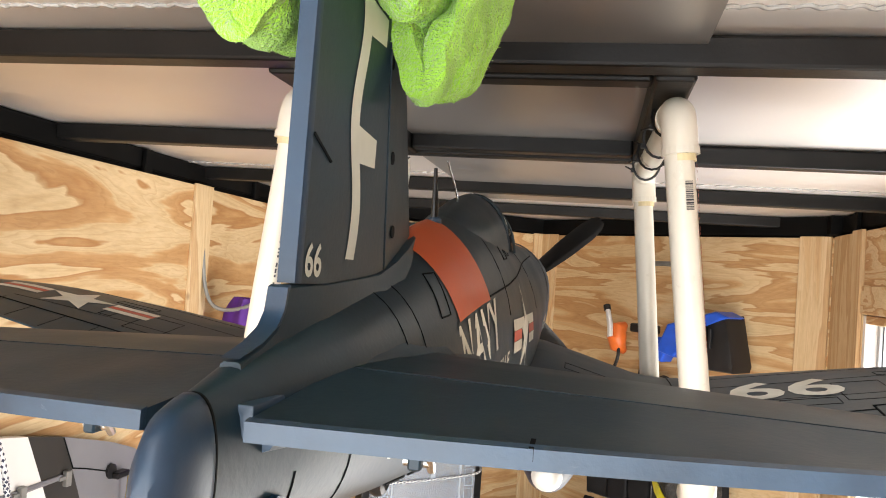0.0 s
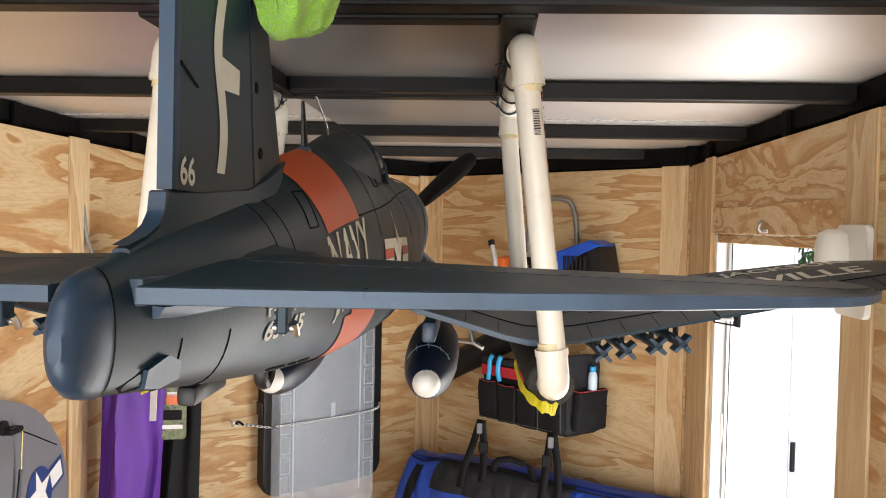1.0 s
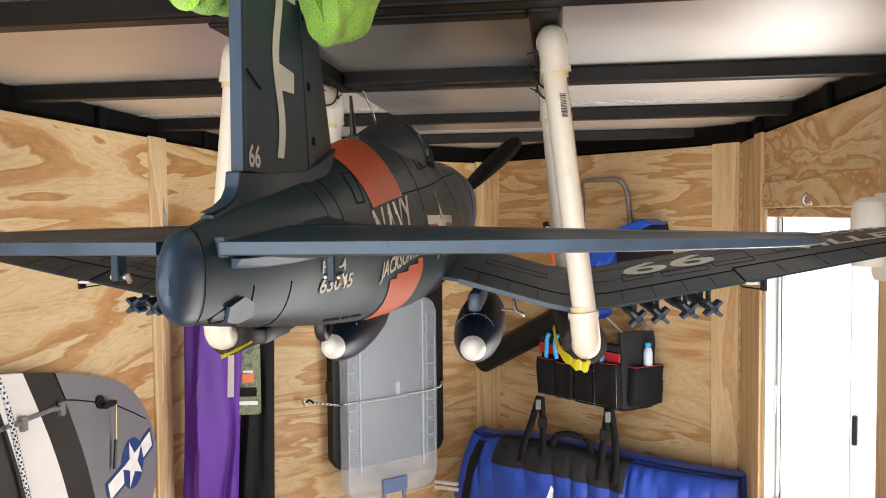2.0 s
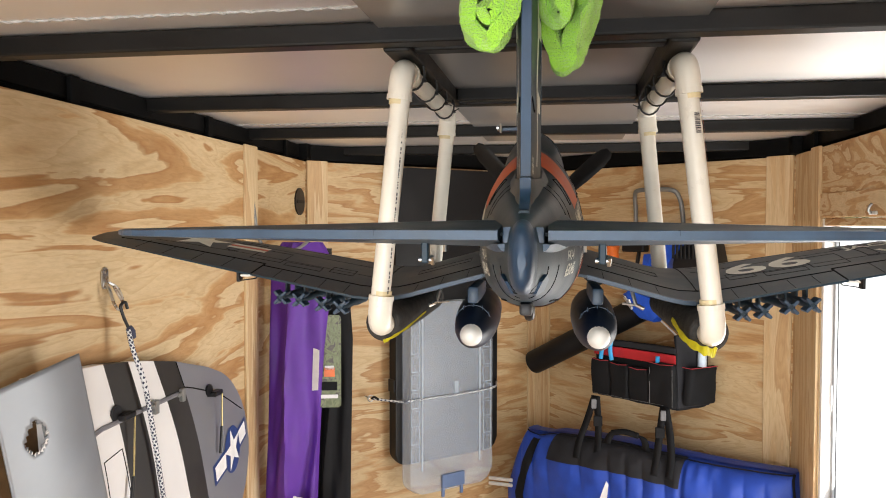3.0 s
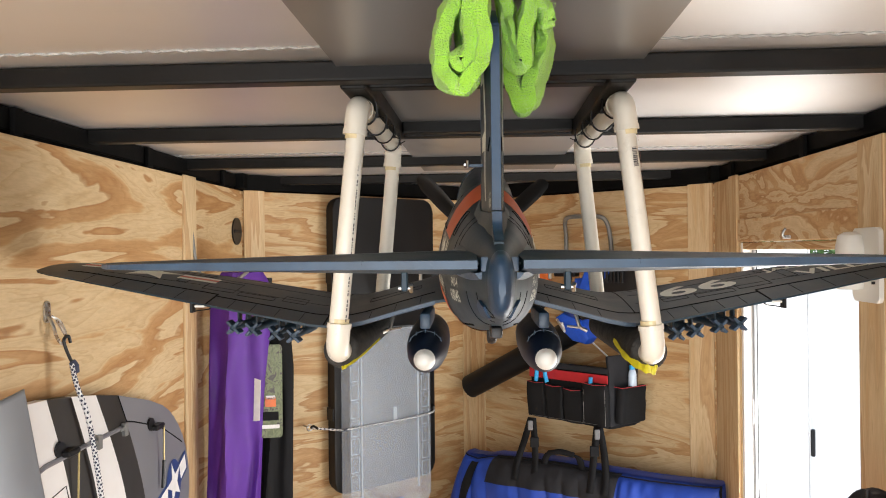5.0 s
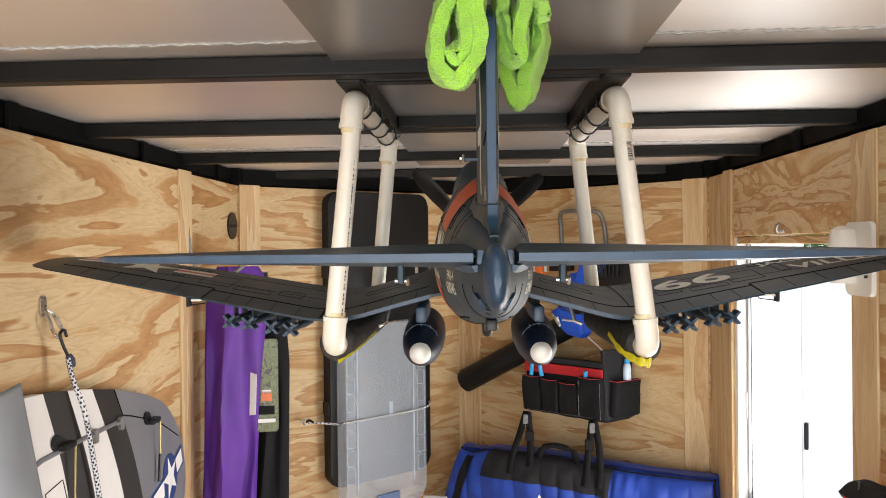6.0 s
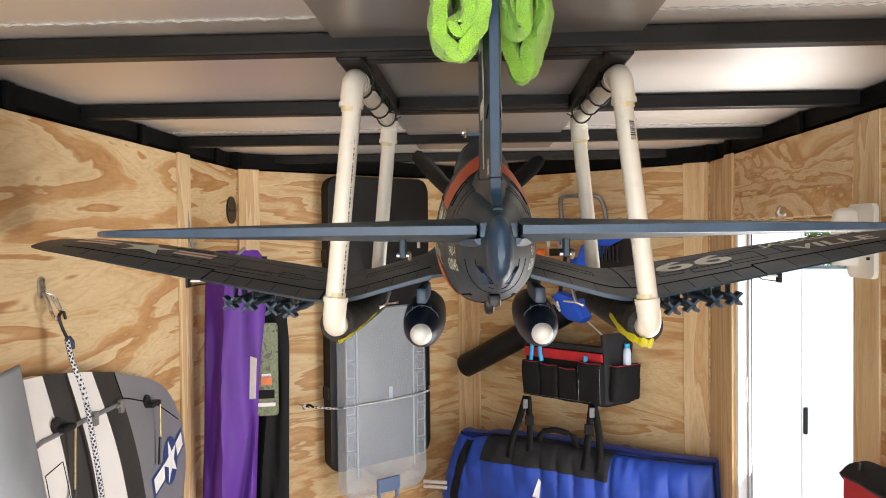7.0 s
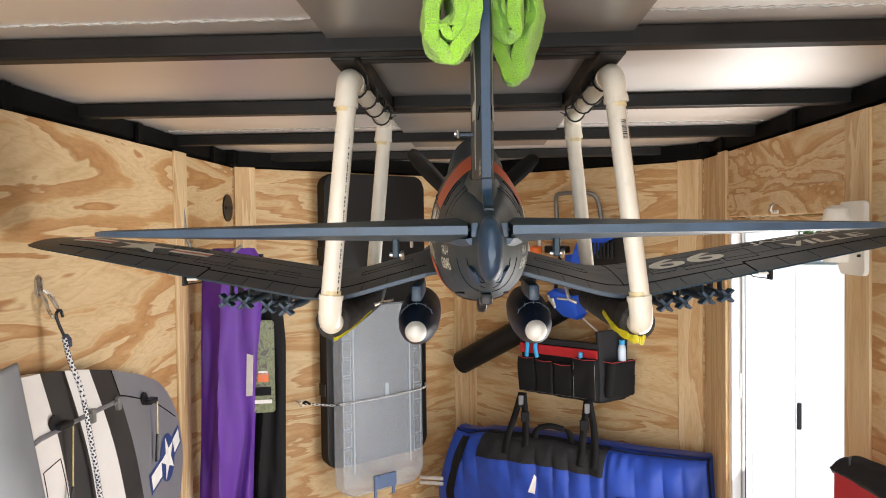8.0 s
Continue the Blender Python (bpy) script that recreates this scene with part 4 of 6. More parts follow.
def wing(side):
    rings = []
    for s, te, le, z, th, lift in WST:
        up = [(side * s, te + (le - te) * f, z + lift * f + th * h) for f, h in PROFILE]
        lo = [(side * s, te + (le - te) * f, z + lift * f - th * 0.85 * h) for f, h in PROFILE[:-1]]
        rings.append(up + lo[::-1])
    w = aero("wing", loft(rings), M["navy"], flat_angle=28)
    pl = bmesh.new()
    # flap and aileron lines, ribs and hatches
    groove(pl, [(0.09, 1.262), (0.15, 1.258), (0.245, 1.252), (0.31, 1.252), (0.42, 1.256), (0.50, 1.262)], side, 0.0016)
    groove(pl, [(0.50, 1.203), (0.50, 1.275)], side, 0.002)
    groove(pl, [(0.50, 1.275), (0.68, 1.285), (0.80, 1.300)], side, 0.0016)
    groove(pl, [(0.285, 1.19), (0.285, 1.253)], side, 0.002)
    groove(pl, [(0.275, 1.255), (0.275, 1.52)], side, 0.0015)
    for s in (0.115, 0.16, 0.205, 0.33, 0.375, 0.42, 0.46, 0.56, 0.62, 0.68, 0.74):
        groove(pl, [(s, wing_at(s)[0] + 0.006), (s, wing_at(s)[0] + (0.055 if s < 0.5 else 0.068))], side, 0.0007)
    for s0, s1, y0, y1 in ((0.34, 0.385, 1.30, 1.34), (0.40, 0.47, 1.29, 1.315), (0.48, 0.54, 1.30, 1.38), (0.12, 0.22, 1.33, 1.36), (0.58, 0.60, 1.33, 1.40), (0.55, 0.62, 1.41, 1.43)):
        groove(pl, [(s0, y0), (s1, y0), (s1, y1), (s0, y1), (s0, y0)], side, 0.0008)
    for y in (1.32, 1.40, 1.46):
        groove(pl, [(0.29, y), (0.56, y + 0.005), (0.74, y)] if y != 1.40 else [(0.29, y), (0.40, y), (0.56, y + 0.005)], side, 0.0006)
    aero_each("panel_line", pl, M["line"], w)
    eb = []
    for s in (0.088, 0.15, 0.215, 0.245, 0.262):
        te, le, z, th, lift = wing_at(s)
        eb.append([(side * s, te - 0.0008, z - 0.0034), (side * s, te - 0.0008, z + 0.0034), (side * s, te + 0.004, z + 0.0046), (side * s, te + 0.004, z - 0.0046)])
    # flap's rear face painted paler, as lit from the open rear
    aero("flap_edge", loft(eb), M["navy2"], w, "worn flap edge coloured lighter for skylight", smooth=False)
    # control linkage hanging below the aileron
    lk = bmesh.new()
    s, y = 0.535, 1.235
    z = wing_low(s, y)
    box(side * s - 0.003, side * s + 0.003, y - 0.006, y + 0.01, z - 0.020, z + 0.003, 0.001, bm=lk)
    tube([(side * s, y - 0.002, z - 0.018), (side * (s - 0.03), y + 0.002, z - 0.014), (side * (s - 0.034), y + 0.03, z - 0.004)], 0.0013, 6, lk)
    aero("aileron_linkage", lk, M["black"], w)
    tabm = bmesh.new()
    box(side * (s - 0.034), side * (s - 0.016), wing_at(s)[0] - 0.004, wing_at(s)[0] + 0.012, wing_at(s)[2] - 0.010, wing_at(s)[2] - 0.006, 0.001, bm=tabm)
    aero("hinge_tab", tabm, M["nylon"], w)
    return w


wings = {sd: wing(sd) for sd in (-1, 1)}


def on_wing(side, s0, y0):
    def put(u, v):
        s = side * (s0 + u)
        return (s0 + u, y0 + v, wing_top(abs(s0 + u), y0 + v, 0.0009))
    return put


mk = bmesh.new()
vs, fs = letters("66", 0.085, 0.145)
add_flat(mk, vs, fs, on_wing(1, 0.345, 1.325))
vs, fs = letters("JACKSON", 0.045, 0.20)
add_flat(mk, vs, fs, on_wing(1, 0.562, 1.385))
vs, fs = letters("VILLE", 0.045, 0.155)
add_flat(mk, vs, fs, on_wing(1, 0.602, 1.318))
aero_each("wing_letter", mk, M["white"], wings[1], "white block letter", smooth=False)
mk = bmesh.new()
sc = (-0.665, 1.372)
out = star_outline(0.060)
vs = [(0, 0)] + out
fs = [(0, i + 1, (i + 1) % 10 + 1) for i in range(10)]
add_flat(mk, vs, fs, on_wing(-1, *sc))
for u0 in (-0.135, 0.058):
    for v0, v1 in ((-0.022, -0.008), (0.008, 0.022)):
        add_flat(mk, [(u0 + 0.077 * i / 4, v) for v in (v0, v1) for i in range(5)], [(i, i + 1, i + 6, i + 5) for i in range(4)], on_wing(-1, *sc))
aero("wing_star", mk, M["white"], wings[-1], "white star and bars", smooth=False)
mk = bmesh.new()
for u0 in (-0.135, 0.058):
    add_flat(mk, [(u0 + 0.077 * i / 4, v) for v in (-0.0065, 0.0065) for i in range(5)], [(i, i + 1, i + 6, i + 5) for i in range(4)], on_wing(-1, *sc))
aero_each("wing_star_bar", mk, M["redmark"], wings[-1], "red bar stripes", smooth=False)

# fuselage lettering and insignia on both sides
def on_side(side, y0, z0, lean=0.0):
    def put(u, v):
        y, z = (y0 + u, z0 + v) if side > 0 else (y0 - u, z0 + v)
        z += lean * (y - 0.766)
        return (side * fus_x(y, z, 0.0010), y, z)
    return put


for sd in (-1, 1):
    for text, h, w, y, z, slope in (("NAVY", 0.042, 0.146, 0.768, 1.5975, 0.125), ("JACKSONVILLE", 0.0215, 0.183, 0.781, 1.567, 0.10), ("F4U-4", 0.0100, 0.045, 0.637, 1.5905, 0.0), ("63045", 0.0130, 0.064, 0.637, 1.5745, 0.0)):
        mk = bmesh.new()
        vs, fs = letters(text, h, w)
        add_flat(mk, vs, fs, on_side(sd, y if sd > 0 else y + w, z, slope))
        aero("fuselage_lettering", mk, M["white"], label="white block lettering", smooth=False)
    mk = bmesh.new()
    out = star_outline(0.054)
    add_flat(mk, [(0, 0)] + out, [(0, i + 1, (i + 1) % 10 + 1) for i in range(10)], on_side(sd, 1.10, 1.618))
    for u0 in (-0.106, 0.042):
        for v0, v1 in ((-0.016, -0.005), (0.006, 0.017)):
            add_flat(mk, [(u0 + 0.064 * i / 4, v) for v in (v0, v1) for i in range(5)], [(i, i + 1, i + 6, i + 5) for i in range(4)], on_side(sd, 1.10, 1.618))
    aero("fuselage_star", mk, M["white"], label="white star and bars", smooth=False)
    mk = bmesh.new()
    for u0 in (-0.106, 0.042):
        add_flat(mk, [(u0 + 0.064 * i / 4, v) for v in (-0.0045, 0.0055) for i in range(5)], [(i, i + 1, i + 6, i + 5) for i in range(4)], on_side(sd, 1.10, 1.618))
    aero_each("fuselage_star_bar", mk, M["redmark"], label="red bar stripes", smooth=False)

# aerial mast, wire hoop, tail hook
mast = aero("aerial_mast", loft([[(0.004 + r * math.cos(2 * math.pi * k / 10), y + 1.8 * r * math.sin(2 * math.pi * k / 10), z) for k in range(10)] for y, z, r in ((0.893, 1.714, 0.0036), (0.891, 1.730, 0.0032), (0.886, 1.750, 0.0022), (0.882, 1.765, 0.0016))]), M["black"])
aero("mast_foot", loft([[(0.004 + r * math.cos(2 * math.pi * k / 12), 0.893 + 1.4 * r * math.sin(2 * math.pi * k / 12), z) for k in range(12)] for z, r in ((1.712, 0.0065), (1.7225, 0.006), (1.7245, 0.004))]), M["navy2"], mast)
aero("wire_aerial", tube([(0.0, 1.037, 1.744), (0.0, 1.030, 1.756), (0.0, 1.018, 1.763), (0.0, 0.962, 1.7825)], 0.0011, 6), M["metal"])
hk = bmesh.new()
box(-0.006, 0.006, 0.60, 0.66, 1.541, 1.553, 0.003, 2, bm=hk)
aero("tail_hook_housing", hk, M["black"])
# open tail gear bay with a door at each side, and the slots behind it
for sd in (-1, 1):
    def skin_patch(pts, lift):
        bm = bmesh.new()
        bm.faces.new([bm.verts.new((sd * (fus_x(y, z, 0.0) + lift), y, z)) for y, z in pts])
        r = bmesh.ops.extrude_face_region(bm, geom=list(bm.faces))
        bmesh.ops.translate(bm, verts=[v for v in r["geom"] if isinstance(v, bmesh.types.BMVert)], vec=(-sd * 0.004, 0, 0))
        bmesh.ops.recalc_face_normals(bm, faces=bm.faces)
        return bm
    # no opening is cut: a black patch gives the bay's inner shade
    bay = aero("tail_gear_bay", skin_patch([(0.497, 1.5735), (0.514, 1.5800), (0.524, 1.5745), (0.516, 1.5690), (0.504, 1.5700)], 0.0006), M["line"], label="black patch for the shade inside the open tail gear bay")
    aero("bay_door", skin_patch([(0.512, 1.5795), (0.527, 1.5845), (0.540, 1.5790), (0.546, 1.5690), (0.536, 1.5655), (0.519, 1.5690)], 0.0030), M["navy3"], bay)
    for y0, y1 in ((0.695, 0.728), (0.738, 0.752), (0.762, 0.790)):
        aero("belly_slot", tube([(sd * fus_x(y, 1.5465 - 0.08 * (y - 0.695), -0.0006), y, 1.5465 - 0.08 * (y - 0.695)) for y in (y0, (y0 + y1) / 2, y1)], 0.0016, 6), M["line"])
tw = []
for k in range(20):
    a = 2 * math.pi * k / 20
    c = Vector((0, 0.775 + 0.012 * math.cos(a), 1.5315 + 0.012 * math.sin(a)))
    tw.append([c + Vector((0.006 * math.cos(2 * math.pi * j / 8), 0.005 * math.sin(2 * math.pi * j / 8) * math.cos(a), 0.005 * math.sin(2 * math.pi * j / 8) * math.sin(a))) for j in range(8)])
aero("tail_wheel", loft(tw + [tw[0]], cap=False), M["black"], label="small black tail wheel")

# drop tanks
for sd in (-1, 1):
    x, zc = sd * 0.108, 1.449
    TK = ((1.205, 0.0165), (1.215, 0.0215), (1.235, 0.0285), (1.27, 0.0355), (1.32, 0.040), (1.39, 0.0415), (1.46, 0.039), (1.52, 0.031), (1.56, 0.018), (1.575, 0.004))
    tk = aero("drop_tank", loft([[(x + r * math.cos(2 * math.pi * k / 28), y, zc - 0.016 * (1.39 - y) / 0.2 + 1.04 * r * math.sin(2 * math.pi * k / 28)) for k in range(28)] for y, r in TK]), M["navy_gloss"], label="glossy navy drop tank")
    aero("tank_tip", loft([[(x + r * math.cos(2 * math.pi * k / 20), y, 1.4342 + r * math.sin(2 * math.pi * k / 20)) for k in range(20)] for y, r in ((1.190, 0.004), (1.1915, 0.009), (1.1955, 0.0135), (1.201, 0.0162), (1.209, 0.0195))]), M["nylon"], tk, "white tail tip")
    py = bmesh.new()
    box(x - 0.010, x + 0.010, 1.24, 1.42, 1.485, 1.515, 0.005, 2, bm=py)
    aero("tank_pylon", py, M["navy2"], tk)
    br = bmesh.new()
    arc = [(x + 0.0335 * math.cos(radians(a)), 1.248, 1.446 + 0.036 * math.sin(radians(a))) for a in range(25, 156, 10)]
    tube(arc, 0.0005, 5, br)
    for a in (35, 60, 90, 120, 145):
        p = Vector((x + 0.034 * math.cos(radians(a)), 1.248, 1.446 + 0.036 * math.sin(radians(a))))
        tube([p - Vector((0, 0, 0.004)), p + Vector((0, 0, 0.004))], 0.0007, 5, br)
    aero("sway_brace", br, M["navy2"], tk, "thin sway brace")
    # folded gear strut stubs between tank and arm
    gs = bmesh.new()
    tube([(sd * 0.165, 1.25, wing_low(0.165, 1.25) + 0.004), (sd * 0.172, 1.24, 1.487), (sd * 0.185, 1.235, 1.481)], 0.0035, 8, gs)
    tube([(sd * 0.15, 1.245, 1.489), (sd * 0.18, 1.238, 1.486)], 0.0022, 8, gs)
    aero("gear_linkage", gs, M["metal"], wings[sd])

# rockets under the outer wing
for sd in (-1, 1):
    for s, z in ((0.477, 1.486), (0.441, 1.482), (0.397, 1.474), (0.362, 1.469)):
        x = sd * s
        zr = z
        rk = aero("rocket", loft([[(x + r * math.cos(2 * math.pi * k / 14), y, zr + r * math.sin(2 * math.pi * k / 14)) for k in range(14)] for y, r in ((1.292, 0.0055), (1.294, 0.0075), (1.41, 0.0075), (1.415, 0.0095), (1.49, 0.0095), (1.515, 0.006), (1.53, 0.001))]), M["navy"], label="dark blue rocket with four tail fins")
        fb = bmesh.new()
        for q in range(4):
            m = Matrix.Translation((x, 0, zr)) @ Matrix.Rotation(radians(45 + 90 * q), 4, "Y")
            box(0.004, 0.0165, 1.288, 1.318, -0.0028, 0.0028, 0.0009, bm=fb, m=m)
        aero_each("rocket_fin", fb, M["navy2"], rk)
        st = bmesh.new()
        zt = wing_low(s, 1.40)
        box(x - 0.002, x + 0.002, 1.38, 1.41, zr + 0.006, zt + 0.004, 0.0006, bm=st)
        box(x - 0.002, x + 0.002, 1.325, 1.345, zr + 0.006, wing_low(s, 1.335) + 0.004, 0.0006, bm=st)
        aero_each("rocket_mount", st, M["navy"], rk)


# ---- things on the walls ----
M["towel"] = finish("lime_microfibre", (0.33, 0.72, 0.015), 0.95, 0, 0.16, 40, 520, 1.0, 0.006, sheen=0.5)
M["purple"] = finish("purple_nylon", (0.095, 0.026, 0.25), 0.55, 0, 0.14, 12, 700, 0.25, 0.001, spec=0.3)
M["blackcloth"] = finish("black_woven_cloth", (0.008, 0.008, 0.009), 0.8, 0, 0.3, 20, 700, 0.5, 0.0015, spec=0.2)
M["greycloth"] = finish("dark_grey_cordura", (0.020, 0.020, 0.023), 0.85, 0, 0.2, 30, 800, 0.6, 0.0015, spec=0.2)
M["steelgrey"] = finish("grey_zinc_steel", (0.22, 0.22, 0.21), 0.45, 0.4, 0.15, 30)
M["bluecloth"] = finish("royal_blue_nylon", (0.017, 0.058, 0.36), 0.45, 0, 0.18, 14, 600, 0.3, 0.001, spec=0.35)
M["redcloth"] = finish("red_nylon", (0.42, 0.012, 0.018), 0.6, 0, 0.15, 20, 700, 0.3, 0.001)
M["brass"] = finish("dull_brass_rod", (0.34, 0.27, 0.12), 0.4, 0.7, 0.2, 60)
M["tab"] = finish("grey_webbing", (0.16, 0.16, 0.165), 0.8, 0, 0.15, 60, spec=0.2)
M["redstitch"] = finish("red_piping", (0.36, 0.03, 0.04), 0.7, 0, 0.1)
M["paper"] = finish("white_paper_tag", (0.72, 0.71, 0.70), 0.7, 0, 0.08, 40)
M["bluehandle"] = finish("bright_blue_grip", (0.02, 0.30, 0.62), 0.4, 0, 0.1)
M["bluetool"] = finish("blue_tool_plastic", (0.010, 0.075, 0.50), 0.35, 0, 0.15, 30)
M["orangetool"] = finish("orange_tool_plastic", (0.62, 0.13, 0.02), 0.4, 0, 0.15, 30)
M["clearbottle"] = finish("cloudy_bottle", (0.55, 0.66, 0.78), 0.25, 0, 0.1)
M["case"] = finish("black_moulded_case", (0.009, 0.009, 0.010), 0.5, 0, 0.25, 10, 300, 0.2, spec=0.3)
M["silver"] = finish("silver_painted_wing", (0.25, 0.265, 0.285), 0.46, 0.35, 0.10, 6, 200, 0.05)
M["wingwhite"] = finish("white_wing_paint", (0.74, 0.72, 0.71), 0.45, 0, 0.04, 8, 240, 0.06)
M["wingblack"] = finish("black_wing_stripe", (0.020, 0.017, 0.014), 0.5, 0, 0.15, 10, 240, 0.08)
M["winggrey"] = finish("grey_wing_paint", (0.20, 0.20, 0.22), 0.45, 0.2, 0.08, 8, 240, 0.06)
M["insignia_blue"] = finish("insignia_blue", (0.018, 0.045, 0.17), 0.5, 0, 0.08)
M["rawwood"] = finish("raw_balsa_inside", (0.16, 0.09, 0.035), 0.8, 0, 0.3, 40)
def frosted(name, rgb, solid):
    """Thin milky plastic: part clear, part white body."""
    m, nt, b = nodes_of(name)
    n = noise_node(nt, coords(nt), 5, 3)
    nt.links.new(ramp(nt, n, [(0.3, tuple(c * 0.94 for c in rgb)), (0.7, rgb)]), b.inputs["Base Color"])
    b.inputs["Roughness"].default_value = 0.35
    tr = nt.nodes.new("ShaderNodeBsdfTransparent")
    tr.inputs["Color"].default_value = (0.93, 0.95, 0.97, 1)
    mx = nt.nodes.new("ShaderNodeMixShader")
    mx.inputs[0].default_value = solid
    nt.links.new(tr.outputs[0], mx.inputs[1])
    nt.links.new(b.outputs[0], mx.inputs[2])
    nt.links.new(mx.outputs[0], nt.nodes["Material Output"].inputs["Surface"])
    return m


M["boxplastic"] = frosted("frosted_box_plastic", (0.62, 0.67, 0.74), 0.30)
M["boxrib"] = frosted("frosted_box_rib", (0.66, 0.72, 0.78), 0.38)
M["boxlatch"] = finish("blue_grey_latch", (0.10, 0.15, 0.27), 0.45, 0, 0.1)


def bungee_cord(name, pts, r, label, light, dark, twist=0.011):
    """A woven cord: pale core with dark flecks wound round it."""
    t = thing(name, label, "cord", pts[0])
    fine = smooth_path(pts, 8)
    part("core", tube(fine, r, 10), light, t, smooth=True)
    fb = bmesh.new()
    L = 0.0
    k = 0
    for a, b in zip(fine, fine[1:]):
        d = (b - a)
        n = max(1, int(d.length / (twist * 0.5)))
        dn = d.normalized()
        s1 = dn.cross(Vector((1, 0.2, 0.1))).normalized()
        s2 = dn.cross(s1)
        for i in range(n):
            c = a + d * (i / n)
            for q in range(4):
                an = q * math.pi / 2 + (k % 2) * math.pi / 4
                o = c + (s1 * math.cos(an) + s2 * math.sin(an)) * (r + 0.0002)
                tv = (-s1 * math.sin(an) + s2 * math.cos(an))
                w, h = r * 0.68, twist * 0.30
                fb.faces.new([fb.verts.new(o + tv * w * x + dn * h * y) for x, y in ((-1, 0), (0, -1), (1, 0), (0, 1))])
            k += 1
    ob = part("weave", fb, dark, t)
    ob["kind"] = "stuff"
    return t


# green towels over the fin
def towel(name, profile, y0, y1, label, seed, lean=0.0, rise=0.02):
    t = thing(name, label, "towel", (profile[0][0], (y0 + y1) / 2, 1.89), group="fin towels")
    rnd = random.Random(seed)
    line = smooth_path([(x, 0, z) for x, z in profile], 7)
    bm = bmesh.new()
    ny = 26
    grid = []
    for j in range(ny + 1):
        f = j / ny
        row = []
        for i, p in enumerate(line):
            g = i / len(line)
            nz = noise.noise(Vector((p.x * 40 + seed, f * 4, p.z * 30))) + 0.5 * noise.noise(Vector((p.x * 90, f * 9 + seed, p.z * 70)))
            row.append(bm.verts.new((p.x + 0.006 * nz + lean * f, y0 + (y1 - y0) * f + 0.006 * math.sin(g * 9 + seed) * (1 if j in (0, ny) else 0.6), p.z + 0.009 * noise.noise(Vector((f * 5, g * 8, seed))) + rise * f * (1.918 - p.z) / 0.13)))
        grid.append(row)
    for a, b in zip(grid, grid[1:]):
        for k in range(len(line) - 1):
            bm.faces.new((a[k], a[k + 1], b[k + 1], b[k]))
    body = part("cloth", bm, M["towel"], t, smooth=True)
    s = body.modifiers.new("thick", "SOLIDIFY")
    s.thickness, s.offset = 0.0140, 0.0
    bv = body.modifiers.new("round", "BEVEL")
    bv.width, bv.segments, bv.limit_method = 0.003, 3, "ANGLE"
    # loose pile along the cloth
    fz = bmesh.new()
    for _ in range(6500):
        j, i = rnd.randrange(ny), rnd.randrange(len(line) - 1)
        a, b, c = grid_pts(line, i, j, ny, y0, y1, seed, lean, rnd, rise)
        fz.faces.new([fz.verts.new(a), fz.verts.new(b), fz.verts.new(c)])
    pile = part("pile", fz, M["towel"], t)
    pile["kind"] = "stuff"
    return t


def grid_pts(line, i, j, ny, y0, y1, seed, lean, rnd, rise):
    f = (j + rnd.random()) / ny
    g0 = rnd.random()
    p = line[i] * (1 - g0) + line[i + 1] * g0
    g = (i + g0) / len(line)
    nz = noise.noise(Vector((p.x * 40 + seed, f * 4, p.z * 30))) + 0.5 * noise.noise(Vector((p.x * 90, f * 9 + seed, p.z * 70)))
    c = Vector((p.x + 0.006 * nz + lean * f, y0 + (y1 - y0) * f + 0.006 * math.sin(g * 9 + seed) * 0.6, p.z + 0.009 * noise.noise(Vector((f * 5, g * 8, seed))) + rise * f * (1.918 - p.z) / 0.13))
    tang = (line[i + 1] - line[i]).normalized()
    nrm = Vector((tang.z, 0, -tang.x)) * rnd.choice((-1, 1))
    base = c + nrm * 0.0066
    d = (nrm + Vector((rnd.gauss(0, 0.5), rnd.gauss(0, 0.5), rnd.gauss(0, 0.5)))).normalized()
    s = Vector((rnd.gauss(0, 1), rnd.gauss(0, 1), rnd.gauss(0, 1))).normalized() * 0.0007
    return base - s, base + s, base + d * rnd.uniform(0.0008, 0.0020)


towel("towel", [(0.086, 1.918), (0.087, 1.87), (0.084, 1.828), (0.075, 1.793), (0.062, 1.783), (0.051, 1.792), (0.046, 1.815), (0.047, 1.840), (0.055, 1.868), (0.064, 1.888), (0.071, 1.868), (0.074, 1.835), (0.070, 1.813), (0.062, 1.804), (0.057, 1.814)], 0.566, 0.665, "lime green microfibre towel rolled beside the tail fin", 3, -0.012, 0.022)
towel("towel", [(0.105, 1.918), (0.106, 1.86), (0.112, 1.815), (0.119, 1.790), (0.126, 1.783), (0.133, 1.794), (0.139, 1.818), (0.144, 1.850), (0.146, 1.880), (0.137, 1.895), (0.127, 1.872), (0.124, 1.835)], 0.672, 0.742, "lime green microfibre towel draped beside the tail fin", 8, 0.012, 0.016)
towel("towel", [(0.072, 1.905), (0.090, 1.912), (0.104, 1.906), (0.109, 1.865), (0.113, 1.832), (0.120, 1.818), (0.127, 1.832), (0.130, 1.862), (0.138, 1.887), (0.148, 1.880), (0.151, 1.862)], 0.625, 0.690, "lime green towel bunched over the fin top", 5)

# vent on the side wall
vt = thing("wall_vent", "black round vent hole in the plywood wall", "vent", (XL, 2.63, 1.706))
part("rim", tube([(XL + 0.0005, 2.63, 1.706), (XL + 0.006, 2.63, 1.706)], 0.05, 32), M["black"], vt)
part("louvre", box(XL + 0.0062, XL + 0.009, 2.592, 2.668, 1.70, 1.712, 0.001), M["case"], vt)

